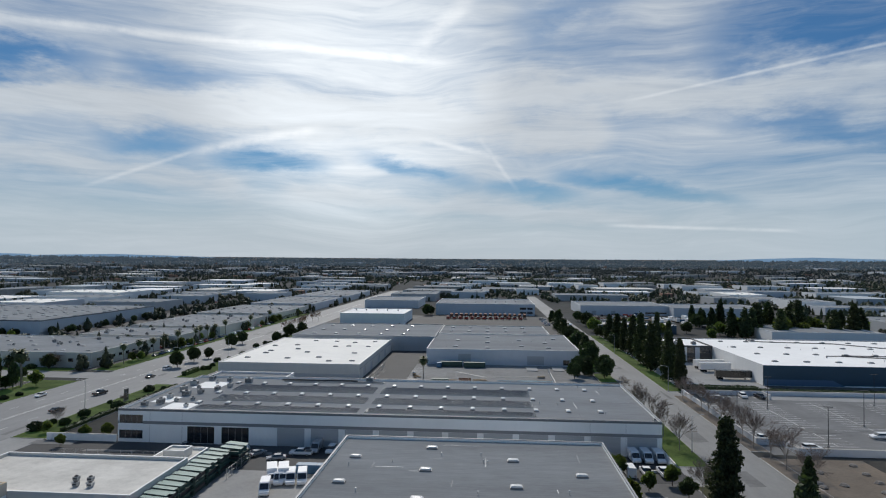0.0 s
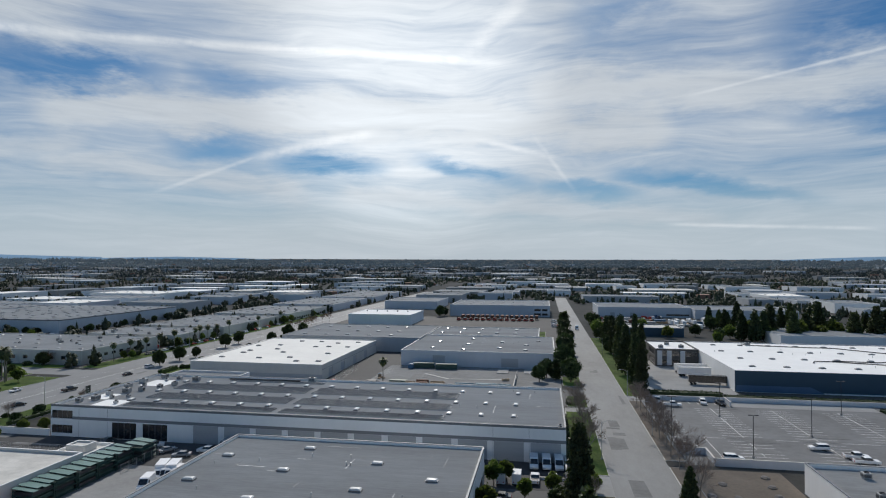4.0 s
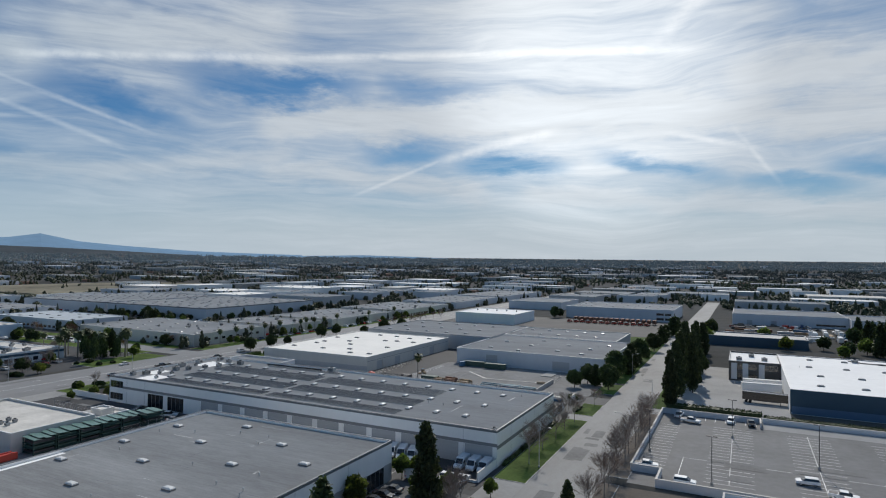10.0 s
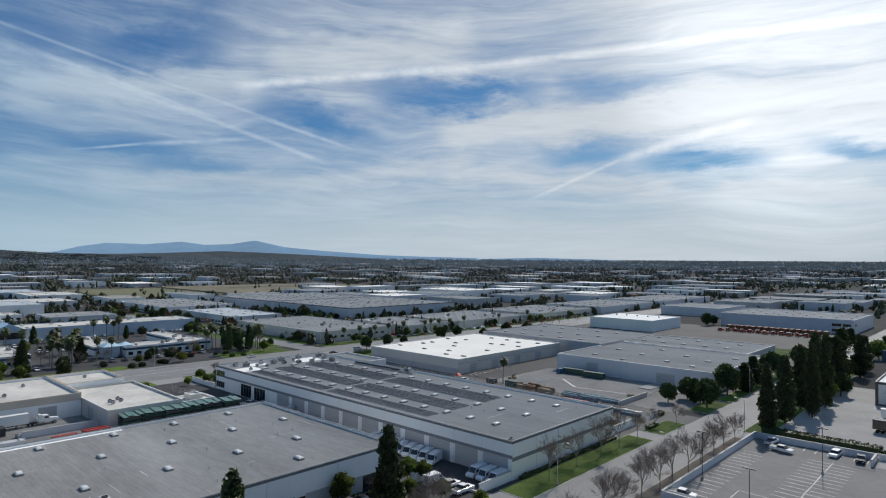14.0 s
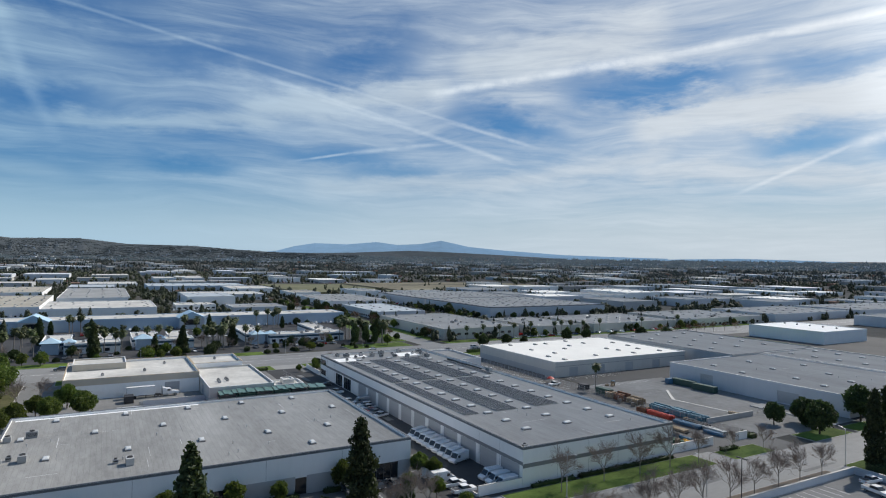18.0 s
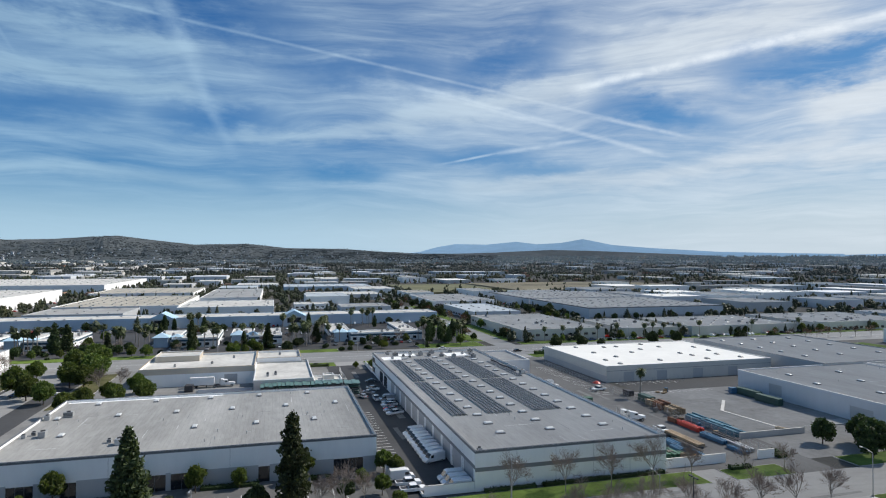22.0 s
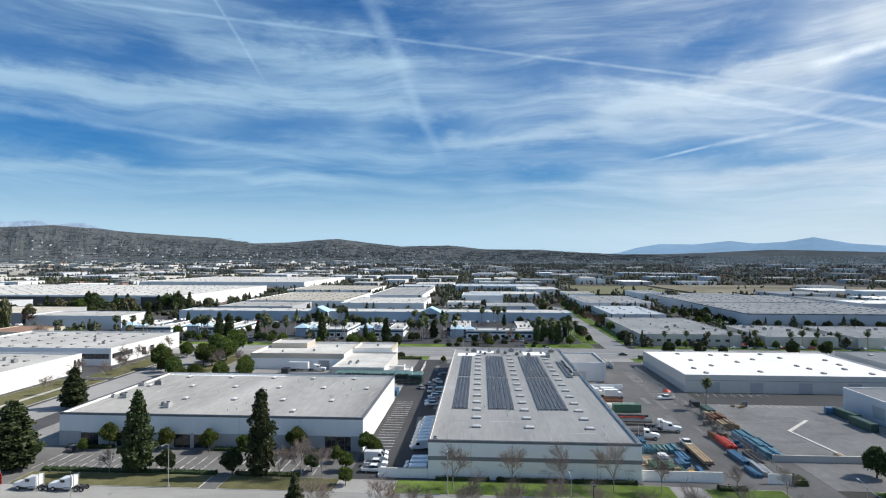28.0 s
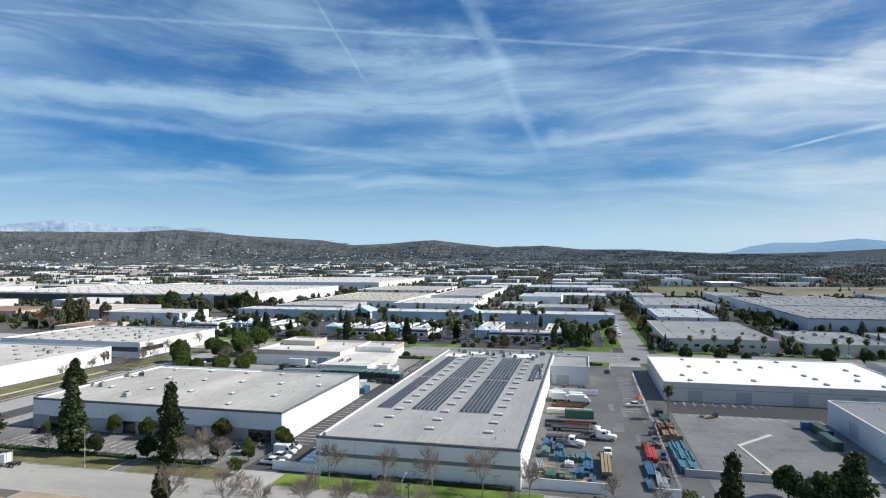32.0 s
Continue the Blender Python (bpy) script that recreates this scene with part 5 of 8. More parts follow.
# the town beyond: flat roofs too small to tell apart
for wall, count in ((ROOF_DUSTY, 380), (ROOF_PALE, 300), (WALL_PALE, 220), (ROOF_BLUISH, 120), (ROOF_BROWN, 420)):
    s = Shape()
    for _ in range(count * 2):
        a, r = RNG.uniform(-0.55, 4.15), 760 + 2500 * RNG.random() ** 1.15
        x, y = MID.x + r * math.cos(a), MID.y + r * math.sin(a)
        sunny = y < 250
        if (not sunny and RNG.random() < (0.7 if wall is ROOF_DUSTY else 0.4)) or (x > 100 and y > 300 and RNG.random() < 0.5) or (-1000 < x < -660 and 300 < y < 860):
            continue
        home = wall is ROOF_BROWN
        w, d, h = (RNG.uniform(10, 22), RNG.uniform(10, 18), RNG.uniform(4, 7)) if home else (RNG.uniform(25, 110), RNG.uniform(20, 80), RNG.uniform(6, 10))
        if r < 1300 and not free(x - w / 2, x + w / 2, y - d / 2, y + d / 2):
            continue
        if r < 1300:
            TAKEN.append((x - w / 2 - 6, x + w / 2 + 6, y - d / 2 - 6, y + d / 2 + 6))
        z = ground_z(x, y) - 2
        s.box(x - w / 2, x + w / 2, y - d / 2, y + d / 2, z, z + h + 2)
    tagged(part("distant_town", s, wall), "flat roofs of a distant industrial town", "town", kind="stuff")

# distant trees: lumpy crowns under a skin of leaf clumps, joined by quarter
SOFT = RNG.gauss


def far_crown(seed, lobes, leaves, pointed):
    """Corners and faces of one small crown, about 1 high and 1 wide."""
    g = random.Random(seed)
    s, mids = Shape(), []
    for i in range(lobes):
        k = (i + 0.5) / lobes
        a, q = i * 2.4 + g.random(), 0.26 * (1 - k if pointed else 1.0)
        mids.append((Vector((q * math.cos(a), q * math.sin(a), 0.18 + 0.64 * k)), (0.44 - 0.30 * k if pointed else g.uniform(0.22, 0.36))))
    for c, q in mids:
        s.loft([[(c.x + q * w * g.uniform(0.75, 1.2) * math.cos(j * 1.257 + i), c.y + q * w * g.uniform(0.75, 1.2) * math.sin(j * 1.257 + i), c.z + z * q * 0.8) for j in range(5)] for i, (z, w) in enumerate(((-0.8, 0.45), (-0.1, 0.95), (0.5, 0.75), (0.9, 0.25)))])
    for _ in range(leaves):
        c, q = mids[g.randrange(lobes)]
        d = Vector((g.gauss(0, 1), g.gauss(0, 1), g.gauss(0.2, 0.9))).normalized()
        p = c + d * q * g.uniform(0.8, 1.15)
        e = d.orthogonal().normalized()
        h, t = d.cross(e), g.uniform(0.05, 0.11)
        s.quad(p + e * t, p + h * t + d * t * 0.5, p - e * t, p - h * t)
    s.tube((0, 0, -0.05), (0, 0, 0.3), 0.035, 0.03, 4)
    return np.array([tuple(p) for p in s.v]), s.f


NEAR_CROWNS = [far_crown(i, 6, 60, i % 3 == 0) for i in range(6)]
FAR_CROWNS = [far_crown(20 + i, 3, 8, i % 3 == 0) for i in range(6)]


CROWN_SIZES = {}


def grow(places, label, leaf):
    """One body of trees: places are (x, y, tall, wide, near)."""
    verts, loops, totals, k = [], [], [], 0
    for x, y, tall, wide, near in places:
        n = RNG.randrange(6)
        pv, pf = (NEAR_CROWNS if near else FAR_CROWNS)[n]
        if (near, n) not in CROWN_SIZES:
            CROWN_SIZES[near, n] = (np.array([i for t in pf for i in t]), np.array([len(t) for t in pf]))
        ids, sizes = CROWN_SIZES[near, n]
        if n % 3 == 0:
            tall, wide = tall * 1.3, wide * 0.72
        a = RNG.random() * 6.28
        c, q = math.cos(a), math.sin(a)
        m = np.array([[c * wide, -q * wide, 0], [q * wide, c * wide, 0], [0, 0, tall]])
        verts.append(pv @ m.T + np.array([x, y, ground_z(x, y)]))
        loops.append(ids + k)
        totals.append(sizes)
        k += len(pv)
    verts, loops, totals = np.concatenate(verts), np.concatenate(loops), np.concatenate(totals)
    me = bpy.data.meshes.new("distant_woods")
    me.vertices.add(len(verts))
    me.vertices.foreach_set("co", verts.ravel())
    me.loops.add(len(loops))
    me.loops.foreach_set("vertex_index", loops)
    me.polygons.add(len(totals))
    me.polygons.foreach_set("loop_start", np.concatenate([[0], np.cumsum(totals)[:-1]]))
    me.polygons.foreach_set("loop_total", totals)
    me.update(calc_edges=True)
    me.materials.append(leaf)
    me.shade_flat()
    tagged(part("distant_woods", me, None), label, "trees", kind="stuff")


OPEN_FIELD = (-980, -680, 320, 840)
places = []
for x0, x1, y0, y1 in list(TAKEN):
    cx, cy = (x0 + x1) / 2, (y0 + y1) / 2
    if x0 > -170 and abs(cx) < 400 and -100 < cy < 420:
        continue
    x0, x1, y0, y1 = x0 + 5, x1 - 5, y0 + 5, y1 - 5
    kept = RNG.uniform(0.25, 0.8)
    for _ in range(int((x1 - x0 + y1 - y0) / 3.2)):
        if RNG.random() > kept:
            continue
        side, u = RNG.randrange(4), RNG.random()
        out = RNG.uniform(0, 7)
        x, y = ((x0 + u * (x1 - x0), y0 - out if side == 0 else y1 + out) if side < 2 else (x0 - out if side == 2 else x1 + out, y0 + u * (y1 - y0)))
        if any(a + 6.5 < x < b - 6.5 and c + 6.5 < y < d - 6.5 for a, b, c, d in TAKEN) or -168 < x < -128 or (-480 < x < -160 and 238 < y < 257) or (x > -345 and -80 < y < 232):
            continue
        places.append((x, y, RNG.uniform(3, 8.5), RNG.uniform(2.6, 6), True))
grow(places, "green trees along the walls of distant warehouses", TREES_FAR)
for q in range(4):
    places = []
    for _ in range(5200):
        a = -0.6 + 4.8 * (q + RNG.random()) / 4
        r = 340 + 3900 * RNG.random() ** 0.85
        x, y = MID.x + r * math.cos(a), MID.y + r * math.sin(a)
        n = RNG.randrange(1, 4) if r < 1200 else RNG.randrange(2, 7)
        for _ in range(n):
            tx, ty = x + SOFT(0, 10), y + SOFT(0, 10)
            if (r < 1200 and not free(tx - 2, tx + 2, ty - 2, ty + 2)) or (OPEN_FIELD[0] < tx < OPEN_FIELD[1] and OPEN_FIELD[2] < ty < OPEN_FIELD[3] and RNG.random() < 0.96):
                continue
            grown = 1 + r / 5000
            places.append((tx, ty, RNG.uniform(3.5, 9) * grown, RNG.uniform(3.5, 8) * grown, r < 800))
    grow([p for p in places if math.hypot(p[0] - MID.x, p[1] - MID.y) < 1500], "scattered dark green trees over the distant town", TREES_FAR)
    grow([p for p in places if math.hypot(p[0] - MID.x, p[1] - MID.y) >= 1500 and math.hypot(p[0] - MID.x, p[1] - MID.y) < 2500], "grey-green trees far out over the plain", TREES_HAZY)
    grow([p for p in places if math.hypot(p[0] - MID.x, p[1] - MID.y) >= 2500], "pale grey-green trees on the horizon", TREES_HAZY_FARTHEST)

# rows of parked cars round the far buildings
lots = {CAR_WHITE: Shape(), CAR_SILVER: Shape(), CAR_BLACK: Shape(), CAR_RED: Shape()}
for x0, x1, y0, y1 in list(TAKEN):
    cx, cy = (x0 + x1) / 2, (y0 + y1) / 2
    if not 230 < math.hypot(cx - MID.x, cy - MID.y) < 1150 or x1 - x0 > 400:
        continue
    for side in (0, 1, 2):
        if RNG.random() < 0.35:
            continue
        n = int(((y1 - y0) if side == 0 else (x1 - x0)) / 2.9)
        for i in range(2, n - 2):
            if RNG.random() < 0.5:
                continue
            x, y = (x1 - 4.5, y0 + i * 2.9) if side == 0 else (x0 + i * 2.9, y0 + 4.5 if side == 1 else y1 - 4.5)
            if -168 < x < -128 or (-480 < x < -165 and 240 < y < 255):
                continue
            a, b = (2.2, 0.9) if side == 0 else (0.9, 2.2)
            z, high = ground_z(x, y), RNG.uniform(1.35, 1.8)
            s = lots[RNG.choice([CAR_WHITE, CAR_WHITE, CAR_SILVER, CAR_BLACK, CAR_BLACK, CAR_RED] if RNG.random() < 0.6 else [CAR_WHITE, CAR_SILVER, CAR_BLACK])]
            s.box(x - a, x + a, y - b, y + b, z + 0.25, z + 0.9)
            s.hexa([(x - a * 0.8, y - b * 0.8, z + 0.9), (x + a * 0.8, y - b * 0.8, z + 0.9), (x + a * 0.8, y + b * 0.8, z + 0.9), (x - a * 0.8, y + b * 0.8, z + 0.9), (x - a * 0.55, y - b * 0.6, z + high), (x + a * 0.55, y - b * 0.6, z + high), (x + a * 0.55, y + b * 0.6, z + high), (x - a * 0.55, y + b * 0.6, z + high)])
for m, s in lots.items():
    tagged(part("distant_cars", s, m), "rows of parked cars round distant buildings", "cars", kind="stuff")
# dry fields
FIELD = surface("field_soil", (0.20, 0.165, 0.11), 0.95, 0.45, 0.012, 0.09, tint=(0.36, 0.31, 0.21), spec=0.1)
slab("field_1", -980, -680, 480, 850, -0.2, 3.0, FIELD, "bare brown and tan field", category="field")
slab("field_2", -960, -690, 320, 470, -0.2, 2.0, surface("dry_grass", (0.20, 0.19, 0.09), 0.95, 0.35, 0.02, 0.2), "dry grassy field with bare patches", category="field")


# hills and mountains round the plain
def ridge(name, label, material, dist, yaws, rises, depth, rough, seed, rings=14, fineness=5, middle=(165.0, 130.0)):
    """A range round middle at those yaws (degrees left of +y), its crest at those angles above eye level (degrees)."""
    s = Shape()
    cols = int(abs(yaws[-1] - yaws[0]) * fineness) + 1
    for i in range(cols):
        yaw = yaws[0] + (yaws[-1] - yaws[0]) * i / (cols - 1)
        hh = 50.0 + dist * math.tan(radians(float(np.interp(yaw, yaws, rises))))
        for j in range(rings):
            k = j / (rings - 1)
            r = dist - depth * (1 - k)
            w = ray(yaw, 0)
            x, y = middle[0] + w.x * r, middle[1] + w.y * r
            gully = noise.fractal(Vector((yaw / 1.1 + k * 0.6, k * 1.6, seed + 5)), 1.0, 2.0, 4)
            fine = noise.fractal(Vector((x / 120, y / 120, seed + 3)), 1.0, 2.0, 4)
            base = ground_z(x, y) - 6
            rise = max(0.0, hh - base)
            spur = noise.fractal(Vector((yaw / 2.2, k * 0.8, seed)), 1.0, 2.0, 4)
            s.v.append((x, y, base + rise * (k ** 0.85 * (1 + rough * 0.8 * spur * (1 - k)) + rough * (0.16 * abs(gully) * math.sin(math.pi * k) - 0.06 * math.sin(math.pi * k) + 0.015 * fine * k))))
    for i in range(cols - 1):
        for j in range(rings - 1):
            a = i * rings + j
            s.f.append((a, a + 1, a + rings + 1, a + rings))
    tagged(part(name, s, material), label, "hills", kind="structure")
    return s.v, rings


# scrub with distance haze put in: bluish base colour and a weak emission
HAZY_HILL = surface("hazed_hill_scrub", (0.042, 0.056, 0.064), 0.95, 0.5, 0.0035, 0.02, tint=(0.086, 0.088, 0.086), spec=0.1)
air = HAZY_HILL.node_tree.nodes["Principled BSDF"]
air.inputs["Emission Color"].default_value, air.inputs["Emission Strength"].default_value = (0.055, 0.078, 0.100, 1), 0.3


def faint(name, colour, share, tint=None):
    """Mountains at the world's edge, their haze put in as bluish colour and emission."""
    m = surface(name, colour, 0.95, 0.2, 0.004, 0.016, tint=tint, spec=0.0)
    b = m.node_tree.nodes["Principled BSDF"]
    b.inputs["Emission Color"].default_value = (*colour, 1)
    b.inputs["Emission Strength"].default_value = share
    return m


HAZY_BLUE_HILL = faint("hazed_far_mountain", (0.19, 0.29, 0.39), 0.62)
HAZY_SNOW_HILL = faint("hazed_snowy_mountain", (0.13, 0.22, 0.34), 0.30, (0.36, 0.42, 0.48))
near_v, near_rings = ridge("hills_near", "brown and green scrub hills with scattered houses", HAZY_HILL, 4300, [70, 77, 81, 84, 89, 92.5, 97, 99.6, 103, 107.8, 110.5, 113.3, 116, 120.5, 123, 126, 129.6, 134.5, 139, 152],
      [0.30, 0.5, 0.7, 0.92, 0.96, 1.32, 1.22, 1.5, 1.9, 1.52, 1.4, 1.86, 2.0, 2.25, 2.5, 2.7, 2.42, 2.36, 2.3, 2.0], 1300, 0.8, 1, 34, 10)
ridge("mountains_blue", "distant mountain range tinted pale blue by painted haze", HAZY_BLUE_HILL, 4800, [41, 46, 50, 55.6, 59, 61.6, 63.6, 65.8, 67.7, 70.5, 73.4, 75.2, 76.8, 80],
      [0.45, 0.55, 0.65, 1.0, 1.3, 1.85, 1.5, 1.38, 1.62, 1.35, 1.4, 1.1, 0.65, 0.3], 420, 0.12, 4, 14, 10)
ridge("hills_dark", "low dark wooded ridge with painted haze before blue mountains", HAZY_HILL, 4500, [50, 56.7, 61.4, 64.5, 70, 75.5, 79], [0.3, 0.6, 0.78, 0.85, 0.6, 0.5, 0.45], 260, 0.2, 9, 8)
ridge("mountains_snow", "hazy blue mountains with snow on the peaks", HAZY_SNOW_HILL, 4780, [118, 122.6, 123.8, 124.6, 125.7, 127.2, 129, 130.5, 133, 134.5, 137.2, 139.3, 150],
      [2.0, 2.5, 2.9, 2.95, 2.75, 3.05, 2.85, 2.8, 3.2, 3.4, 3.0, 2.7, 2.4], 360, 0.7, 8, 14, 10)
ridge("hills_low", "low hazy blue hill on the far horizon", HAZY_BLUE_HILL, 4700, [-38, -31, -27, -23, -19], [0.3, 0.48, 0.60, 0.48, 0.3], 200, 0.1, 6, middle=(20.0, 0.0))
ridge("hills_south", "faint low hill on the far horizon", HAZY_BLUE_HILL, 4700, [25, 28, 33, 37, 41], [0.3, 0.42, 0.52, 0.42, 0.3], 200, 0.1, 7, middle=(20.0, 0.0))
# houses and trees on the slopes
hs, hv, hf = Shape(), [], []
for _ in range(11000):
    i = RNG.randrange(len(near_v) - near_rings - 1)
    if (i % near_rings) / near_rings > RNG.random() * 0.95:
        continue
    p = Vector(near_v[i]).lerp(Vector(near_v[i + 1]), RNG.random()).lerp(Vector(near_v[i + near_rings]), RNG.random() * 0.5)
    if RNG.random() < 0.11 and i % near_rings < near_rings * 0.34:
        w, d = RNG.uniform(6, 13), RNG.uniform(6, 10)
        hs.box(p.x - w / 2, p.x + w / 2, p.y - d / 2, p.y + d / 2, p.z - 3, p.z + RNG.uniform(3, 6))
    for _ in range(2):
        q = p + Vector((SOFT(0, 22), SOFT(0, 22), 0))
        for _ in range(7):
            c = q + Vector((SOFT(0, 9), SOFT(0, 9), 0.5 + abs(SOFT(0, 1.5))))
            a, w = RNG.random() * 6.28, RNG.uniform(1.8, 3.6)
            e, g = Vector((math.cos(a) * w, math.sin(a) * w, 0)), Vector((0, 0, RNG.uniform(1.0, 2.2)))
            h = len(hv)
            hv += [tuple(c - e), tuple(c + e), tuple(c + e * 0.5 + g), tuple(c - e * 0.6 + g)]
            hf.append((h, h + 1, h + 2, h + 3))
tagged(part("hill_houses", hs, WALL_PALE), "pale houses scattered over the hillside", "houses", kind="stuff")
hw = Shape()
hw.v, hw.f = hv, hf
# leaf colour carries the same bluish distance haze as the slope
tagged(part("hill_trees", hw, leafy("hazed_scrub_leaves", (0.046, 0.060, 0.064), 0.3)), "dark scrub and trees over the hillside, tinted by painted haze", "trees", kind="stuff")
# ---- trees and hedges ----
for x, y, s, w in ((45, 89, 1.0, 1.0), (45.5, 119, 1.0, 1.05), (45, 58, 0.85, 1.7), (-13, 33, 0.72, 1.25), (68, 134, 0.45, 0.55),
                   (-220, -58, 0.9, 1.0), (-195, 3, 0.85, 0.9), (-198, 8, 0.8, 0.9), (-186, 72, 0.9, 0.8), (-186, 112, 0.75, 0.8), (-204, 140, 0.6, 0.8),
                   (165, 425, 1.25, 1.2), (171, 418, 1.3, 1.2), (178, 424, 1.2, 1.1), (187, 439, 1.4, 1.4), (193, 416, 1.25, 1.2), (221, 451, 1.5, 1.5), (232, 425, 1.2, 1.3), (244, 424, 1.45, 1.4), (252, 430, 1.3, 1.3), (208, 436, 1.1, 1.2)):
    tree("pine" if (x > 150 and int(x) % 3) or y == 119 else "conifer", x, y, s * (0.8 if x > 150 else 1.0), w * (0.9 if y == 119 else 1.08 if y == 89 else 1.0))
for x, y, s in ((160, 432, 0.9), (175, 436, 1.2), (200, 428, 1.3), (214, 430, 1.0), (226, 438, 1.2), (238, 436, 1.0), (258, 440, 1.2), (183, 430, 0.9), (120, 428, 0.8), (110, 470, 0.9), (146, 408, 0.7)):
    tree("broad", x, y, s, leaf=LEAF_GREEN, label="spreading bright green broadleaf tree")
for x, y, s in ((75, 243, 1.0), (75.5, 260, 1.08), (80, 275, 1.2), (74.5, 284, 1.12), (80, 294, 1.32), (75, 304, 1.25), (77, 329, 1.1), (76, 345, 0.95), (78, 373, 0.95), (77, 392, 0.85)):
    tree("pine", x, y, s, 0.95 + 0.15 * math.sin(y))
for x, y, s in ((50, 264, 1.0), (44, 269, 0.85), (37, 262, 0.7), (40, 272, 0.8), (48, 291, 1.15), (51, 302, 1.1), (50, 316, 1.2), (51, 331, 0.8), (50, 342, 1.15), (51.5, 358, 0.6), (52, 384, 1.0), (50, 404, 0.7), (52, 421, 1.1), (51, 452, 0.9), (54, 470, 1.3), (53, 505, 1.0),
                (78, 305, 0.8), (80, 320, 0.9), (74, 352, 0.6), (75, 368, 0.8), (74, 408, 0.8), (76, 441, 1.0), (77, 482, 1.1), (76, 520, 0.9), (140, 440, 0.8), (150, 420, 0.8),
                (-142, 269, 0.75), (-142, 285, 0.7), (-140, 296, 0.55), (-144, 333, 0.8), (-145, 350, 0.75), (-126, 355, 0.7), (-126, 380, 0.9), (-125, 402, 0.8), (-124, 120, 0.5),
                (-163, 122, 0.7), (-120, 40, 1.0), (-60, 410, 0.7), (-56, 560, 1.0), (-53, 566, 0.8)):
    if 40 < x < 60 and int(y) % 3:
        tree("pine", x, y, s * 0.52, s * 0.95, leaf=LEAF_DARK, label="bushy dark evergreen tree beside the street")
    else:
        tree("broad", x, y, s, leaf=LEAF_GREEN if x > 60 and int(y) % 2 else None, label="spreading bright green broadleaf tree" if x > 60 and int(y) % 2 else "")
for x, y, s in ((-110, 44, 1.15), (-98, 38, 1.0), (-94, 44, 0.95), (-137, 38, 1.2), (-86, 24, 1.1), (-78, 30, 0.9), (-128, 32, 1.1), (-118, 20, 0.8), (-70, 38, 0.8)):
    tree("broad", x, y, s, leaf=LEAF_GREEN, label="spreading bright green broadleaf tree")
for x, y, s in ((27.5, 71, 1.0), (28, 87, 0.85), (29, 99, 0.9), (28.5, 108, 0.65), (28, 122, 1.0), (28, 140.5, 0.85), (30.5, 143, 0.75), (35, 134.5, 0.6), (41, 138, 0.7), (50, 140, 0.6), (-110, 159, 0.6), (-105, 161, 0.6), (-124, 163, 0.55), (-112, 152, 0.5), (31, 66, 0.5)):
    tree("round", x, y, s)
for x, y, s in ((45, 96, 0.8), (45, 112, 0.9), (42, 130, 0.7)):
    tree("round", x, y, s, s * 1.1, leaf=LEAF_DARK, label="dense dark green rounded tree")
for x, y, s in ((50.5, 164, 1.0), (50, 177, 0.95), (50.5, 188, 1.05), (50, 199, 1.1), (50.5, 209, 0.9), (46.5, 83, 0.6), (47.5, 124, 0.8), (47, 129, 0.95), (46, 133.5, 0.75),
                (71, 138, 1.0), (71.5, 151, 1.1), (71, 158, 0.9), (71, 168, 1.1), (71.5, 176, 1.0), (71, 184, 1.05), (71.5, 192, 1.0), (71, 201, 0.9), (71.5, 209, 1.0), (71, 218, 0.95), (71, 227, 0.85), (51, 235, 0.7), (48, 226, 0.6),
                (-64, 0, 0.9), (-90, 4, 1.0), (-104, 2, 0.9), (-130, 4, 1.0), (-50, 6, 0.8), (-30, 10, 0.8), (-126, 170, 0.6), (-122, 196, 0.5), (-72, 14, 0.9), (-98, 12, 0.9), (-82, 6, 0.8), (-60, 14, 0.8)):
    tree("bare", x, y, s * 1.12, s * 1.05)
for i in range(8):
    tree("bare", -142 + 2 * math.sin(i), 420 + i * 11, 0.9, leaf=LEAF_RUST, label="street tree with thin rusty brown leaves")
for x, y, s in ((-26, 246, 1.0), (-214, 97, 1.1), (-216, 103, 1.15), (-213, 108, 1.1), (-203, 147, 1.1), (-203, 154, 1.05), (-206, 206, 1.1), (-210, 212, 1.15), (-206, 218, 1.1), (-242, 38, 1.0), (-226, 36, 1.15), (-222, 44, 1.1), (-214, 40, 1.1), (-206, 30, 1.0), (-208, 133, 1.1), (-211, 141, 1.15),
                (-172, 276, 0.9), (-172, 288, 0.95), (-171, 300, 0.9), (-172, 312, 0.95), (-172, 326, 1.0), (-171, 345, 0.95), (-172, 352, 1.0), (-171, 360, 0.95), (-172, 372, 0.9), (-172, 388, 1.0), (-172, 430, 0.95), (-172, 470, 1.0)):
    tree("palm", x, y, s)
rng = random.Random(8)
for x, y in ((-192, 209), (-183, 212), (-178, 216), (-190, 222), (-176, 203), (-198, 218)):
    tree("broad", x, y, rng.uniform(1.0, 1.3), rng.uniform(0.38, 0.5), label="tall slender tree with a high thin crown")
for x, y, n in ((-200, 212, 7), (-199, 132, 6), (-200, 78, 6), (-198, 40, 5), (-198, -10, 6), (-200, -60, 5), (-262, 128, 4), (-290, 60, 5), (-290, 180, 5), (-236, 138, 4), (-184, 218, 5)):
    for _ in range(n):
        tree("palm", x + rng.uniform(-7, 7), y + rng.uniform(-9, 9), rng.uniform(1.0, 1.35))
for _ in range(50):
    x, y = rng.uniform(-196, -177), rng.uniform(-100, 228)
    k = rng.choice(["broad", "round", "bare", "broad", "bush", "bush"])
    tree(k, x, y, rng.uniform(0.38, 0.62) if k == "broad" else rng.uniform(0.6, 1.0))
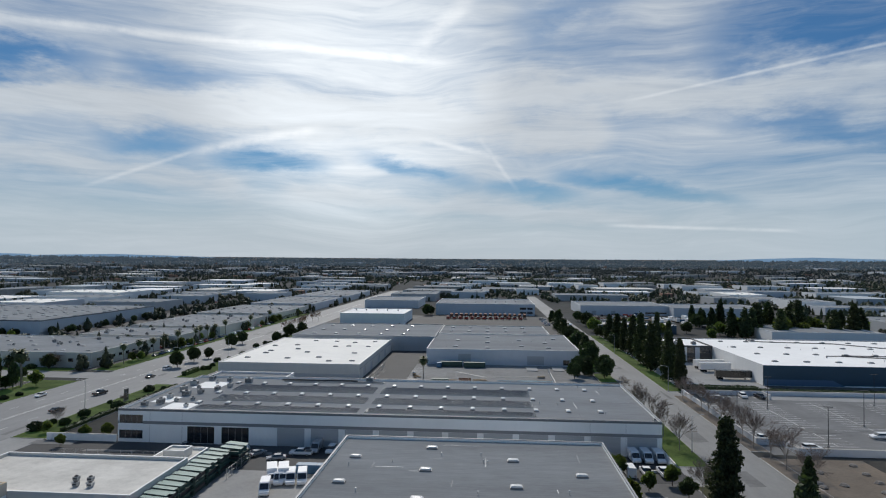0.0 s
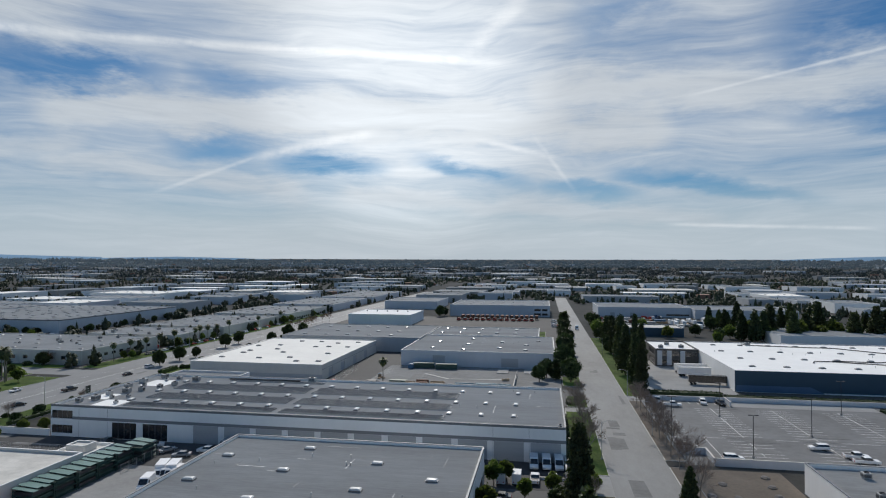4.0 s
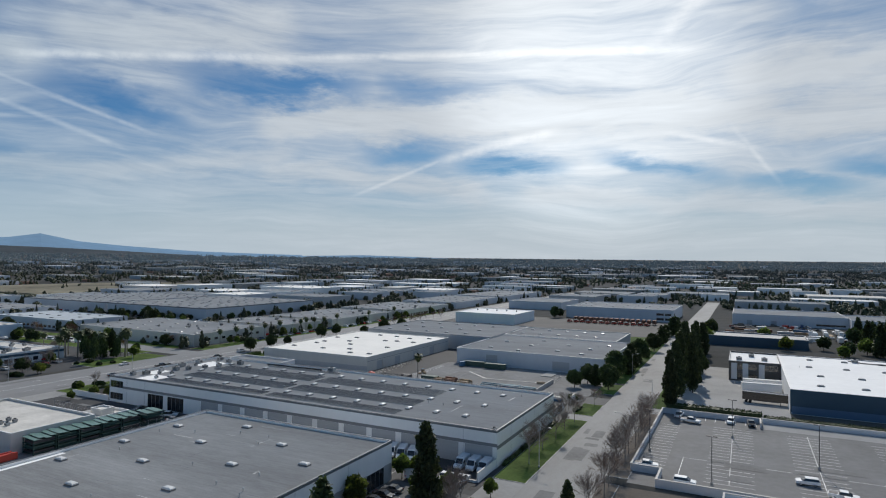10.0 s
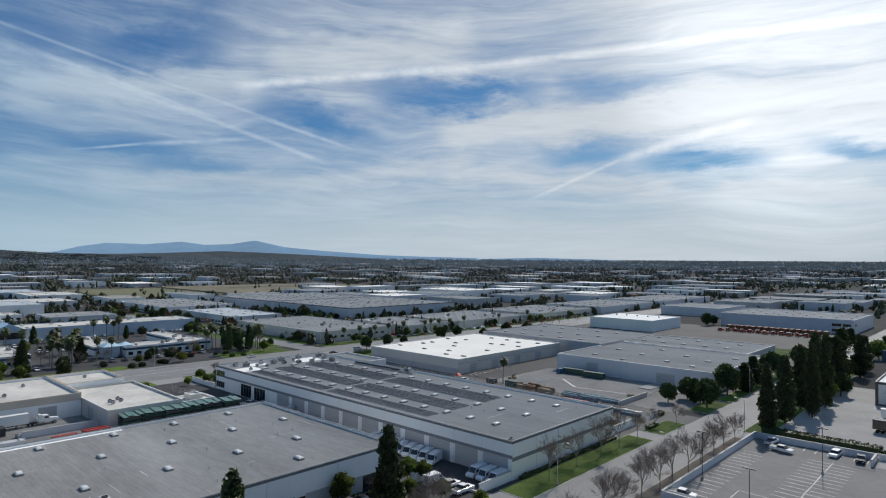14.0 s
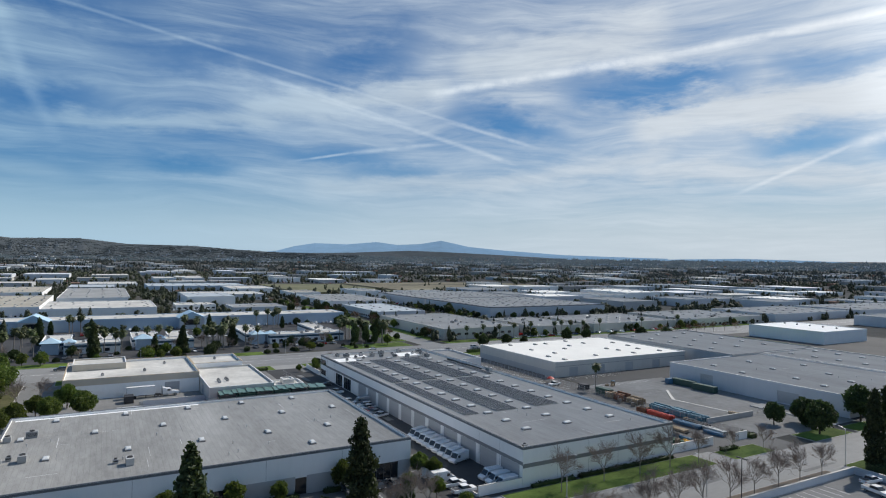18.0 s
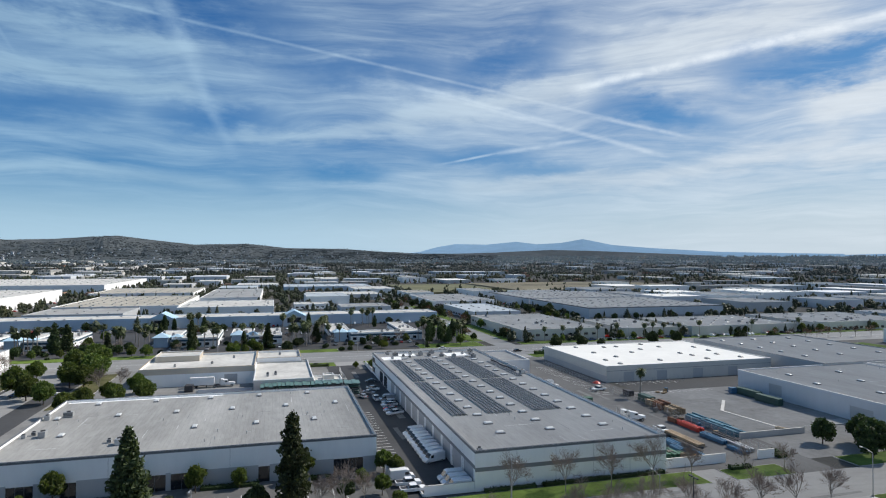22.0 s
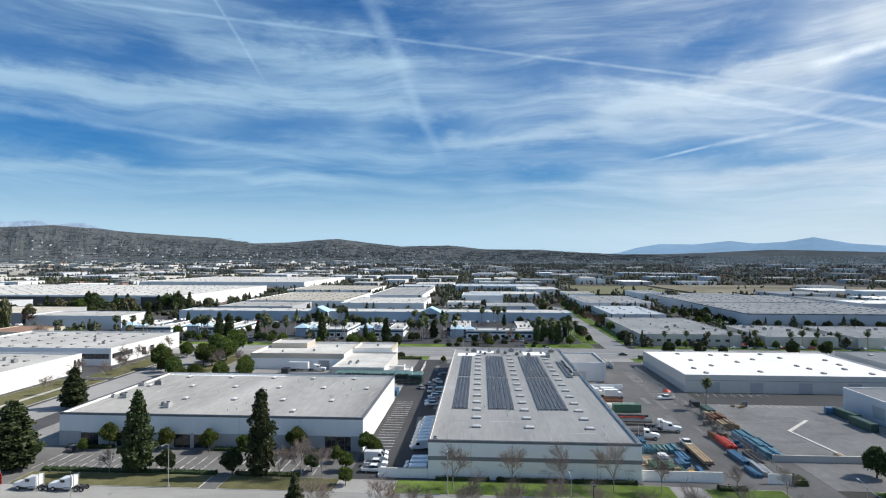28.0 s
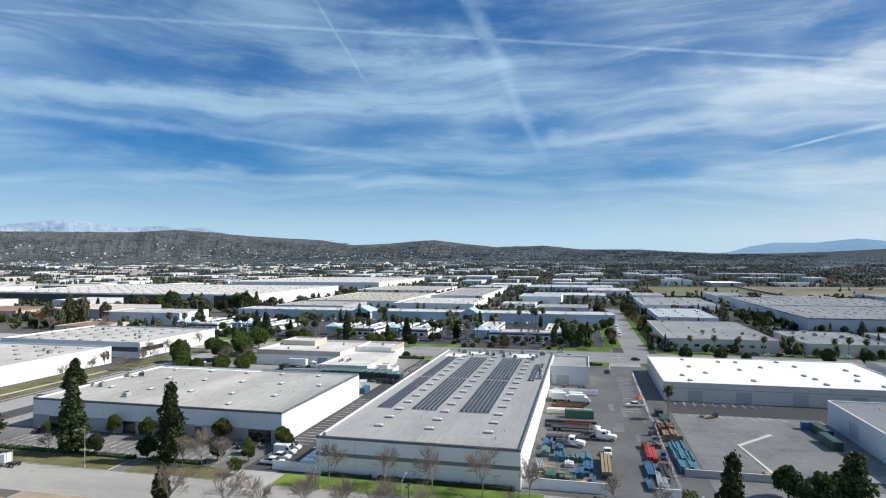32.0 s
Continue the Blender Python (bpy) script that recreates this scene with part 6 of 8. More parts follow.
for _ in range(60):
    x, y = rng.uniform(-520, -186), rng.choice([rng.uniform(231, 240), rng.uniform(255, 262)])
    k = rng.choice(["broad", "round", "bare", "bush", "broad"])
    tree(k, x, y, rng.uniform(0.4, 0.75) if k == "broad" else rng.uniform(0.7, 1.1), leaf=LEAF_RUST if k == "bare" else None)
for _ in range(24):
    x, y = rng.uniform(-304, -262), rng.uniform(-80, 225)
    if free(x, x, y, y):
        tree(rng.choice(["broad", "broad", "columnar"]), x, y, rng.uniform(0.4, 0.65))
for x, y, s, w in ((-222, -164, 2.2, 1.0), (-214, -170, 1.9, 1.1), (-206, -160, 2.3, 0.9), (-198, -172, 1.8, 1.0), (-194, -157, 1.5, 0.8), (-232, -178, 1.9, 1.1), (-240, -160, 1.6, 1.0)):
    tree("broad", x, y, s, w, leaf=LEAF_OLIVE, label="tall grey-green tree with an open crown")
for x, y, s in ((-186, -168, 1.6), (-178, -150, 1.3), (-204, -186, 1.5), (-228, -150, 1.5), (-172, -100, 1.2), (-168, -94, 1.0), (-90, 58, 1.0), (-84, 52, 1.1)):
    tree("bare", x, y, s, leaf=LEAF_RUST if s > 1.4 else None)
for x, y in ((-62, 62), (-66, 71), (-57, 54), (-72, 58), (-50, 50), (-80, 66)):
    tree("broad", x, y, rng.uniform(0.6, 0.85), leaf=LEAF_GREEN, label="spreading bright green broadleaf tree")
for _ in range(40):
    x, y = rng.uniform(-408, -345), rng.uniform(-235, -88)
    k = rng.choice(["conifer", "broad", "broad", "broad"])
    tree(k, x, y, rng.uniform(0.7, 1.0) if k == "conifer" else rng.uniform(0.8, 1.7), leaf=rng.choice([LEAF_OLIVE, LEAF_GREEN, None]) if k == "broad" else None)
for _ in range(95):
    x, y = rng.uniform(-360, -175), rng.uniform(-330, -105)
    if free(x - 4, x + 4, y - 4, y + 4):
        k = rng.choice(["conifer", "broad", "broad", "round", "bare", "bush", "broad"])
        tree(k, x, y, rng.uniform(0.4, 0.7) if k == "conifer" else rng.uniform(0.5, 1.05), leaf=rng.choice([LEAF_OLIVE, LEAF_GREEN, None]) if k == "broad" else None)
for _ in range(70):
    x, y = rng.uniform(-262, -182), rng.uniform(-140, 228)
    if free(x + 4, x - 4, y + 4, y - 4):
        k = rng.choice(["conifer", "round", "round", "broad", "palm", "bare", "bush", "bush"])
        tree(k, x, y, rng.uniform(0.35, 0.6) if k in ("conifer", "broad") else rng.uniform(0.8, 1.1))
for _ in range(60):
    x, y = rng.uniform(-176, -167), rng.uniform(-90, 560)
    if not 225 < y < 268:
        tree(rng.choice(["round", "bush", "bush", "round"]), x, y, rng.uniform(0.6, 1.0))
for _ in range(46):
    x, y = rng.uniform(-132, -122), rng.uniform(65, 420)
    if not (140 < y < 162 or 228 < y < 250):
        tree("bush", x, y, rng.uniform(0.5, 1.2))
for _ in range(34):
    x, y = rng.uniform(-420, -282), rng.choice([258 + rng.random() * 6, 340 + rng.random() * 22, 233 - rng.random() * 5])
    if free(x + 6, x - 6, y + 6, y - 6):
        tree(rng.choice(["round", "broad", "bush"]), x, y, rng.uniform(0.6, 1.0))
for i in range(11):
    tree("broad", -285 + 6 * math.sin(i * 2.1), 378 + i * 12, 0.55)
    tree("broad", -300 - i * 11, 366 + 2 * math.sin(i), 0.5)
for _ in range(26):
    tree(rng.choice(["broad", "columnar"]), rng.uniform(150, 262), rng.uniform(445, 520), rng.uniform(0.6, 1.1))
for x0, x1, y0, y1, h in ((44.9, 46.0, 160, 172, 0.9), (44.9, 46.0, 174, 205, 1.0), (74.5, 103, 239.5, 243, 2.6), (104, 190, 239, 241.5, 1.8), (44.2, 46, 66, 108, 0.8), (44.2, 46, 113, 128, 0.8), (26.8, 28.6, 60, 72, 0.8), (26.8, 28.4, 100, 112, 0.8), (26.8, 28.2, 118, 128, 0.9),
                          (-121.5, -120, 165, 228, 1.2), (-122, -120, 66, 140, 1.3), (46.8, 48.4, 222, 228, 1.0), (40, 43.8, 240.5, 243.2, 1.4), (150, 152, 165, 230, 1.0), (-130, -128, 250, 262, 2.0)):
    hedge(x0, x1, y0, y1, h, seed=int(y0))
# ---- vehicles ----
def wheel_meshes(r, w):
    t = Shape().tube((0, -w / 2, 0), (0, w / 2, 0), r, sides=12).mesh("tyre", RUBBER)
    m = Shape().tube((0, -w / 2 - 0.01, 0), (0, w / 2 + 0.01, 0), r * 0.6, sides=10).mesh("rim", STEEL)
    return t, m


WHEEL, WHEEL_BIG = wheel_meshes(0.34, 0.24), wheel_meshes(0.50, 0.32)


def wheels(root, xs, half, big=False, rims=True):
    t, m = WHEEL_BIG if big else WHEEL
    r = 0.50 if big else 0.34
    for x in xs:
        for y in (-half, half):
            w = part("wheel", t, None, root, at=(x, y, r))
            if rims:
                part("rim", m, None, w)


def body_mesh(profile, w, paint_material, lip=0.07):
    """A side profile (x, z) drawn out to the width w with rounded shoulders."""
    cx, cz = sum(p[0] for p in profile) / len(profile), sum(p[1] for p in profile) / len(profile)
    inset = [(cx + (x - cx) * 0.975, cz + (z - cz) * 0.9) for x, z in profile]
    ring = lambda pr, y: [(x, y, z) for x, z in pr]
    return Shape().loft([ring(inset, -w / 2), ring(profile, -w / 2 + lip), ring(profile, w / 2 - lip), ring(inset, w / 2)]).mesh("body", paint_material)


def glass_mesh(x0, x1, t0, t1, w, wt, z0, z1):
    return Shape().hexa([(x0, -w / 2, z0), (x1, -w / 2, z0), (x1, w / 2, z0), (x0, w / 2, z0), (t0, -wt / 2, z1), (t1, -wt / 2, z1), (t1, wt / 2, z1), (t0, wt / 2, z1)]).mesh("window", GLASS)


KINDS = {
    # length, width, profile, glass (x0, x1, t0, t1, z0, z1), roof thickness, wheel places
    "sedan": (4.7, 1.82, [(-2.35, 0.35), (2.3, 0.32), (2.35, 0.62), (2.2, 0.78), (0.95, 0.95), (-1.7, 1.0), (-2.3, 0.92)], (-1.75, 1.15, -1.05, 0.35, 0.94, 1.40), 0.06, (-1.4, 1.4)),
    "suv": (4.9, 1.95, [(-2.45, 0.4), (2.4, 0.38), (2.45, 0.8), (2.3, 1.0), (1.1, 1.12), (-2.4, 1.15)], (-2.38, 1.25, -2.1, 0.45, 1.12, 1.68), 0.08, (-1.45, 1.5)),
    "pickup": (5.8, 2.0, [(-2.9, 0.5), (2.8, 0.45), (2.9, 0.9), (2.75, 1.12), (1.4, 1.2), (-2.9, 1.2)], (-1.0, 1.55, -0.75, 0.75, 1.19, 1.78), 0.08, (-1.75, 1.85)),
    "van": (5.9, 2.05, [(-2.95, 0.4), (2.8, 0.38), (2.95, 0.85), (2.75, 1.1), (1.95, 1.35), (1.2, 2.45), (0.9, 2.6), (-2.9, 2.6)], None, 0, (-1.85, 1.95)),
}
BODIES = {}


def car(kind, colour, x, y, yaw, z=0.03, rims=True, word="white"):
    length, w, prof, glass, roof, axles = KINDS[kind]
    key = (kind, colour.name)
    if key not in BODIES:
        g = glass_mesh(*glass[:4], w - 0.12, w - 0.42, *glass[4:]) if glass else Shape().hexa([(1.98, -0.92, 1.36), (2.0, -0.92, 1.36), (2.0, 0.92, 1.36), (1.98, 0.92, 1.36), (1.28, -0.86, 2.36), (1.30, -0.86, 2.38), (1.30, 0.86, 2.38), (1.28, 0.86, 2.36)]).mesh("window", GLASS)
        tops = Shape().box(glass[2] - 0.05, glass[3] + 0.05, -w / 2 + 0.18, w / 2 - 0.18, glass[5], glass[5] + roof).mesh("roof", colour) if glass else None
        extra = None
        if kind == "van":
            extra = Shape().box(0.55, 1.45, -w / 2 - 0.012, w / 2 + 0.012, 1.4, 2.05).mesh("side_window", GLASS)
        if kind == "pickup":
            extra = Shape().box(-2.75, -1.1, -0.82, 0.82, 1.205, 1.212).mesh("bed", DARK_STEEL)
        BODIES[key] = (body_mesh(prof, w, colour), g, tops, extra)
    body, g, tops, extra = BODIES[key]
    name = {"sedan": "car", "suv": "suv", "pickup": "pickup_truck", "van": "van"}[kind]
    root = thing(name, "%s %s parked on asphalt" % (word, {"sedan": "saloon car", "suv": "sport utility car", "pickup": "pickup truck", "van": "high-roofed panel van"}[kind]), {"sedan": "car", "suv": "car", "pickup": "pickup truck", "van": "van"}[kind], name + "s", at=pose(x, y, z, 0, 0, yaw))
    part("body", body, None, root)
    part("windshield" if kind == "van" else "cabin_glass", g, None, root)
    if tops:
        part("roof", tops, None, root)
    if extra:
        part("side_window" if kind == "van" else "load_bed", extra, None, root)
    wheels(root, axles, w / 2 - 0.12, rims=rims)
    if rims:
        for sy in (-0.65, 0.65):
            part("headlight", HEADLIGHT, None, root, at=(length / 2 - 0.06, sy, 0.74))
            part("tail_light", TAILLIGHT, None, root, at=(-length / 2 + 0.03, sy, 0.82))
    return root


HEADLIGHT, TAILLIGHT = Shape().box(-0.05, 0.06, -0.18, 0.18, -0.07, 0.07).mesh("headlight", LAMP_CLEAR), Shape().box(-0.06, 0.04, -0.1, 0.1, -0.14, 0.14).mesh("tail_light", LAMP_RED)
V_HOOD = body_mesh([(0.9, 0.75), (3.3, 0.7), (3.4, 1.3), (3.2, 1.65), (0.9, 1.95)], 1.9, CAR_WHITE)
V_CAB = body_mesh([(-0.9, 0.75), (1.0, 0.75), (1.0, 1.9), (0.6, 2.75), (-0.9, 2.85)], 2.2, CAR_WHITE)
V_SLEEP = body_mesh([(-2.0, 0.9), (-0.9, 0.9), (-0.9, 2.85), (-1.2, 3.1), (-2.0, 3.15)], 2.3, CAR_WHITE)
V_SHIELD = Shape().hexa([(1.0, -0.95, 1.95), (1.03, -0.95, 1.95), (1.03, 0.95, 1.95), (1.0, 0.95, 1.95), (0.66, -0.9, 2.68), (0.7, -0.9, 2.68), (0.7, 0.9, 2.68), (0.66, 0.9, 2.68)]).mesh("windshield", GLASS)
V_SIDE = Shape().box(-0.5, 0.55, -1.11, 1.11, 1.95, 2.5).mesh("side_window", GLASS)
V_FRAME = Shape().box(-4.6, 0.9, -0.5, -0.3, 0.6, 0.85).box(-4.6, 0.9, 0.3, 0.5, 0.6, 0.85).box(-4.5, -3.0, -0.55, 0.55, 0.86, 1.02).mesh("frame", DARK_STEEL)
V_TANK = Shape().tube((-1.9, 0, 0.75), (-0.3, 0, 0.75), 0.32, sides=10).mesh("fuel_tank", STEEL)
V_PIPE = Shape().tube((-2.35, 0, 0.9), (-2.35, 0, 3.6), 0.07).mesh("exhaust", STEEL)


def semi(x, y, yaw, sleeper=True):
    root = thing("tractor_truck", "white conventional road tractor without its trailer", "truck", "tractor trucks", at=pose(x, y, 0.03, 0, 0, yaw))
    part("hood", V_HOOD, None, root)
    cab = part("cab", V_CAB, None, root)
    part("windshield", V_SHIELD, None, cab)
    part("side_window", V_SIDE, None, cab)
    if sleeper:
        part("sleeper", V_SLEEP, None, root)
    part("frame", V_FRAME, None, root, "dark steel frame rails")
    for sy in (-0.95, 0.95):
        part("fuel_tank", V_TANK, None, root, at=(0, sy, 0))
        part("exhaust", V_PIPE, None, root, at=(0, sy * 0.9, 0))
    wheels(root, (2.2, -3.0, -4.2), 0.95, True)
    return root


def trailer(x, y, yaw, material, length=14.0, label="white box trailer on its landing legs"):
    root = thing("box_trailer", label, "trailer", "trailers", at=pose(x, y, 0.03, 0, 0, yaw))
    s = Shape()
    half = length / 2
    s.box(-half, half, -1.27, 1.27, 1.15, 4.0)
    part("box", s, material, root)
    for k in (-1, 1) if y < 400 else ():
        part("roof_rail", Shape().box(-half, half, k * 1.27 - 0.04, k * 1.27 + 0.04, 3.96, 4.06), STEEL, root)
        part("landing_leg", Shape().box(half - 3, half - 2.8, k * 0.8 - 0.08, k * 0.8 + 0.08, 0.0, 1.15), DARK_STEEL, root)
    part("skirt", Shape().box(-half + 3.6, half - 3.5, -1.2, 1.2, 0.95, 1.15), DARK_STEEL, root)
    wheels(root, (-half + 1.2, -half + 2.5), 1.0, True, False)
    return root


def flatbed(x, y, yaw, length=12.0, load=None):
    root = thing("flatbed_trailer", "flatbed trailer loaded with long bundles" if load else "empty dark flatbed trailer", "trailer", "trailers", at=pose(x, y, 0.03, 0, 0, yaw))
    part("bed", Shape().box(-length / 2, length / 2, -1.25, 1.25, 1.05, 1.3), DARK_STEEL, root)
    part("rail", Shape().box(-length / 2, length / 2, -0.4, 0.4, 0.7, 1.05), DARK_STEEL, root)
    if load:
        for k in range(3):
            part("load", Shape().box(-length / 2 + 0.3, length / 2 - 0.3, -1.15 + k * 0.8, -0.5 + k * 0.8, 1.3, 1.85), load, root)
    wheels(root, (-length / 2 + 1.0, -length / 2 + 2.3), 0.95, True, False)
    return root


def box_truck(x, y, yaw, material=None):
    root = thing("box_truck", "white box truck with a short cab", "truck", "box trucks", at=pose(x, y, 0.03, 0, 0, yaw))
    part("cab", body_mesh([(1.6, 0.6), (3.6, 0.55), (3.65, 1.2), (3.3, 1.5), (2.7, 2.35), (1.6, 2.4)], 2.0, CAR_WHITE), None, root)
    part("windshield", Shape().hexa([(3.3, -0.85, 1.52), (3.33, -0.85, 1.52), (3.33, 0.85, 1.52), (3.3, 0.85, 1.52), (2.74, -0.8, 2.3), (2.77, -0.8, 2.3), (2.77, 0.8, 2.3), (2.74, 0.8, 2.3)]), GLASS, root)
    part("box", Shape().box(-3.4, 1.5, -1.15, 1.15, 0.9, 3.2), material or CAR_WHITE, root)
    part("frame", Shape().box(-3.4, 1.6, -0.5, 0.5, 0.55, 0.9), DARK_STEEL, root)
    wheels(root, (-2.2, 2.7), 0.95, True, False)
    return root


# vans in front of the long warehouse, noses out
for i in range(9):
    car("van", CAR_WHITE, 23.0 - i * 2.95, 154.2, -72, word="white")
for x in (36.6, 39.6, 42.6):
    car("van", CAR_WHITE, x, 154.6, -88, word="white")
for k, c, x, y, a, wd in (("pickup", CAR_WHITE, -25, 153.6, -70, "white"), ("pickup", CAR_SILVER, -29, 153.4, -72, "silver"), ("sedan", CAR_RED, -32.5, 153.4, -70, "dark red"), ("pickup", CAR_WHITE, -36, 153.8, -75, "white"), ("pickup", CAR_WHITE, -47, 151, 180, "white"), ("sedan", CAR_SILVER, -52, 147, 200, "silver"),
                          ("van", CAR_SILVER, -44, 154.5, -90, "silver"), ("suv", CAR_WHITE, -40, 154.2, -92, "white"), ("sedan", CAR_GREY, -79, 154, -95, "grey"), ("pickup", CAR_WHITE, -64, 152.5, 30, "white"), ("sedan", CAR_SILVER, -58, 150, 60, "silver")):
    car(k, c, x, y, a, word=wd)
for k, x, y in (("van", 29.5, 143.6), ("van", 33.0, 144.0), ("pickup", 37, 144.6), ("pickup", 41, 144.8)):
    car(k, CAR_WHITE, x, y, 90, word="white")
for k, c, x, y, a, wd in (("sedan", CAR_BLACK, 30, 126, 0, "black"), ("suv", CAR_GREY, 30, 122.5, 0, "dark grey"), ("sedan", CAR_GREY, 30, 133, 180, "grey"), ("sedan", CAR_BLACK, 30, 129.5, 0, "black"), ("sedan", CAR_GREY, 30, 63, 180, "grey"),
                          ("pickup", CAR_WHITE, 83, 226.5, -12, "white"), ("pickup", CAR_WHITE, 79, 232.5, 85, "white"), ("suv", CAR_WHITE, 94.3, 232, -95, "white"), ("pickup", CAR_BLACK, 100, 231.5, -85, "black"), ("pickup", CAR_WHITE, 76.5, 176, 5, "white"), ("suv", CAR_WHITE, 111, 181, -176, "white"), ("pickup", CAR_WHITE, 117.2, 174.6, -5, "white"), ("pickup", CAR_WHITE, 117.6, 170.6, -3, "white"), ("suv", CAR_WHITE, 86, 168, 0, "white"),
                          ("sedan", CAR_BLACK, -139, 187, 75, "black"), ("pickup", CAR_BLACK, -141, 212, 80, "black"), ("sedan", CAR_BLACK, -141, 245, 85, "black"), ("suv", CAR_WHITE, -144, 264, 88, "white"), ("sedan", CAR_WHITE, -160, 207, -90, "white"), ("sedan", CAR_GREY, -134, 100, 90, "grey"), ("suv", CAR_GREY, -156, 60, -90, "grey"), ("suv", CAR_WHITE, 58, 420, 90, "white"),
                          ("pickup", CAR_WHITE, -40, 237, -80, "white"), ("pickup", CAR_WHITE, 15, 226, 0, "white")):
    car(k, c, x, y, a, word=wd)
semi(56.5, 71.5, -90)
semi(56.5, 79.5, -90)
semi(-1.5, 224.0, 85, False)
semi(2.0, 225.5, 82)
semi(9.5, 217.0, 78, False)
box_truck(63, 470, -90)
rng = random.Random(4)
paints = [(CAR_WHITE, "white"), (CAR_WHITE, "white"), (CAR_SILVER, "silver"), (CAR_GREY, "dark grey"), (CAR_BLACK, "black"), (CAR_BLUE, "dark blue"), (CAR_RED, "red")]
for x, y0, y1, step, yaw in ((-196, -60, 40, 5.2, 0), (-190, 60, 125, 6.5, 0), (-192, 145, 200, 5.6, 180), (-170, 300, 380, 7, 90), (-250, 120, 146, 3.4, 0), (-282, 60, 140, 4.6, 0), (-290, -60, 40, 4.8, 180), (-178, 400, 540, 8, 0), (47, 482, 540, 4.5, 0), (-86, 20, 40, 4.0, 90)):
    y = y0
    while y < y1:
        if rng.random() < 0.72:
            c, wd = rng.choice(paints)
            car(rng.choice(["sedan", "suv", "sedan", "pickup"]), c, x, y, yaw + rng.uniform(-4, 4), rims=False, word=wd)
        y += step
for i in range(7):
    car(rng.choice(["van", "suv", "van"]), CAR_WHITE, -240 - i * 9, 242.6, 0, rims=False, word="white")
# trailers by the blue warehouse
trailer(104.5, 296, 6, CAR_WHITE)
trailer(104.0, 287, 6, CAR_WHITE)
trailer(105.0, 268, -4, CAR_BLACK, 15, "black box trailer on its landing legs")
# row of red machines before the far warehouse
for i in range(13):
    r = thing("red_tractor", "small red yard tractor with a pale roof", "tractor", "red tractors", at=pose(-34 + i * 5.2, 527 + (i % 3), 0.03, 0, 0, 70))
    part("body", body_mesh([(-2.2, 0.6), (2.2, 0.6), (2.2, 1.5), (0.2, 1.7), (-2.2, 1.6)], 2.2, PLASTIC_RED), None, r)
    part("cab", Shape().box(-1.8, 0.0, -0.95, 0.95, 1.7, 2.5), GLASS, r)
    part("roof", Shape().box(-2.0, 0.2, -1.1, 1.1, 2.5, 2.7), CAR_WHITE if i % 2 else PLASTIC_RED, r)
    wheels(r, (-1.4, 1.4), 1.0, True, False)
for i in range(16):
    trailer(-32 + i * 4.3, 540.5, 90, RUST, 8, "small red box trailer parked in a row")
# ---- solar arrays on the long roof ----
rim = Shape().box(-1.0, 1.0, -0.42, 0.42, 0.0, 0.045)
for a in ((-1.0, 1.0, -0.42, -0.375), (-1.0, 1.0, 0.375, 0.42), (-1.0, -0.96, -0.375, 0.375), (0.96, 1.0, -0.375, 0.375), (-0.015, 0.015, -0.375, 0.375)):
    rim.box(*a, 0.046, 0.055)
PV_PANEL = rim.mesh("solar_panel", PV)
PV_PANEL.materials.append(PV_FRAME)
for poly in PV_PANEL.polygons:
    poly.material_index = 0 if poly.index < 6 else 1
DECK = SH - 0.6


def solar_array(x0, x1, y0, y1, rows):
    root = thing("solar_array", "rows of tilted dark blue solar panels on a flat roof", "solar panels", "solar arrays", at=((x0 + x1) / 2, (y0 + y1) / 2, DECK))
    n = int((x1 - x0) / 2.04)
    gap = (y1 - y0) / rows
    for r in range(rows):
        yy = y0 + (r + 0.5) * gap - (y0 + y1) / 2
        for i in range(n):
            xx = (i - (n - 1) / 2) * 2.04
            part("panel", PV_PANEL, None, root, at=Matrix.Translation((xx, yy, 0.30)) @ Matrix.Rotation(radians(-11), 4, "X"))
        w = (x1 - x0) / 2
        part("mounting_rail", Shape().box(-w, w, yy - 0.42, yy - 0.36, 0.0, 0.34), STEEL, root)
        part("mounting_rail", Shape().box(-w, w, yy + 0.36, yy + 0.42, 0.0, 0.18), STEEL, root)


for x0, x1 in ((-33.2, 13), (-80.5, -35.2)):
    solar_array(x0, x1, 162.2, 166.6, 4)
    solar_array(x0, x1, 172.4, 179.8, 6)
    solar_array(x0, x1, 186.2, 194.8, 7)
solar_array(-68.5, -34.5, 200.8, 203.2, 2)

# roof units and pads on the far end of the long roof
for i, (x, y) in enumerate(((-96, 164), (-93, 167), (-90, 170), (-94, 174), (-91, 178), (-86, 172), (-88, 181), (-95, 184), (-92, 188), (-85, 186), (-96, 193), (-90, 197), (-87, 200), (-94, 202), (-84, 164), (-83, 191), (-80, 199))):
    roof_unit(x, y, DECK, i, (i % 4) * 90)
for i, a in enumerate(((-90, -82, 160, 168.5), (-97, -91, 168.5, 176), (-95, -86, 189, 199))):
    tagged(part("roof_coating", Shape().box(*a, DECK, DECK + 0.006), ROOF_WHITE), "white coated patch on a grey roof", "roof coating", kind="structure")
roof_unit(43, 159.5, DECK, 2)
roof_unit(-40, 204.8, DECK, 1)
for i, (x, y, k) in enumerate(((16, 81, 1), (14, 78.5, 2), (5, 62, 1), (3, 59.5, 2), (5, 54 + 4, 2), (-14, 62, 1), (-12, 57.6, 0))):
    roof_unit(x, y, 8.2, k, 90 * (i % 2))
# white strip laid on the deck in place of sunlight on the parapet's inside
tagged(part("roof_coating", Shape().box(-32.1, -30.9, 57, 100, 8.2, 8.206), ROOF_WHITE), "white strip painted for a sunlit parapet's inner face", "roof coating", kind="structure")


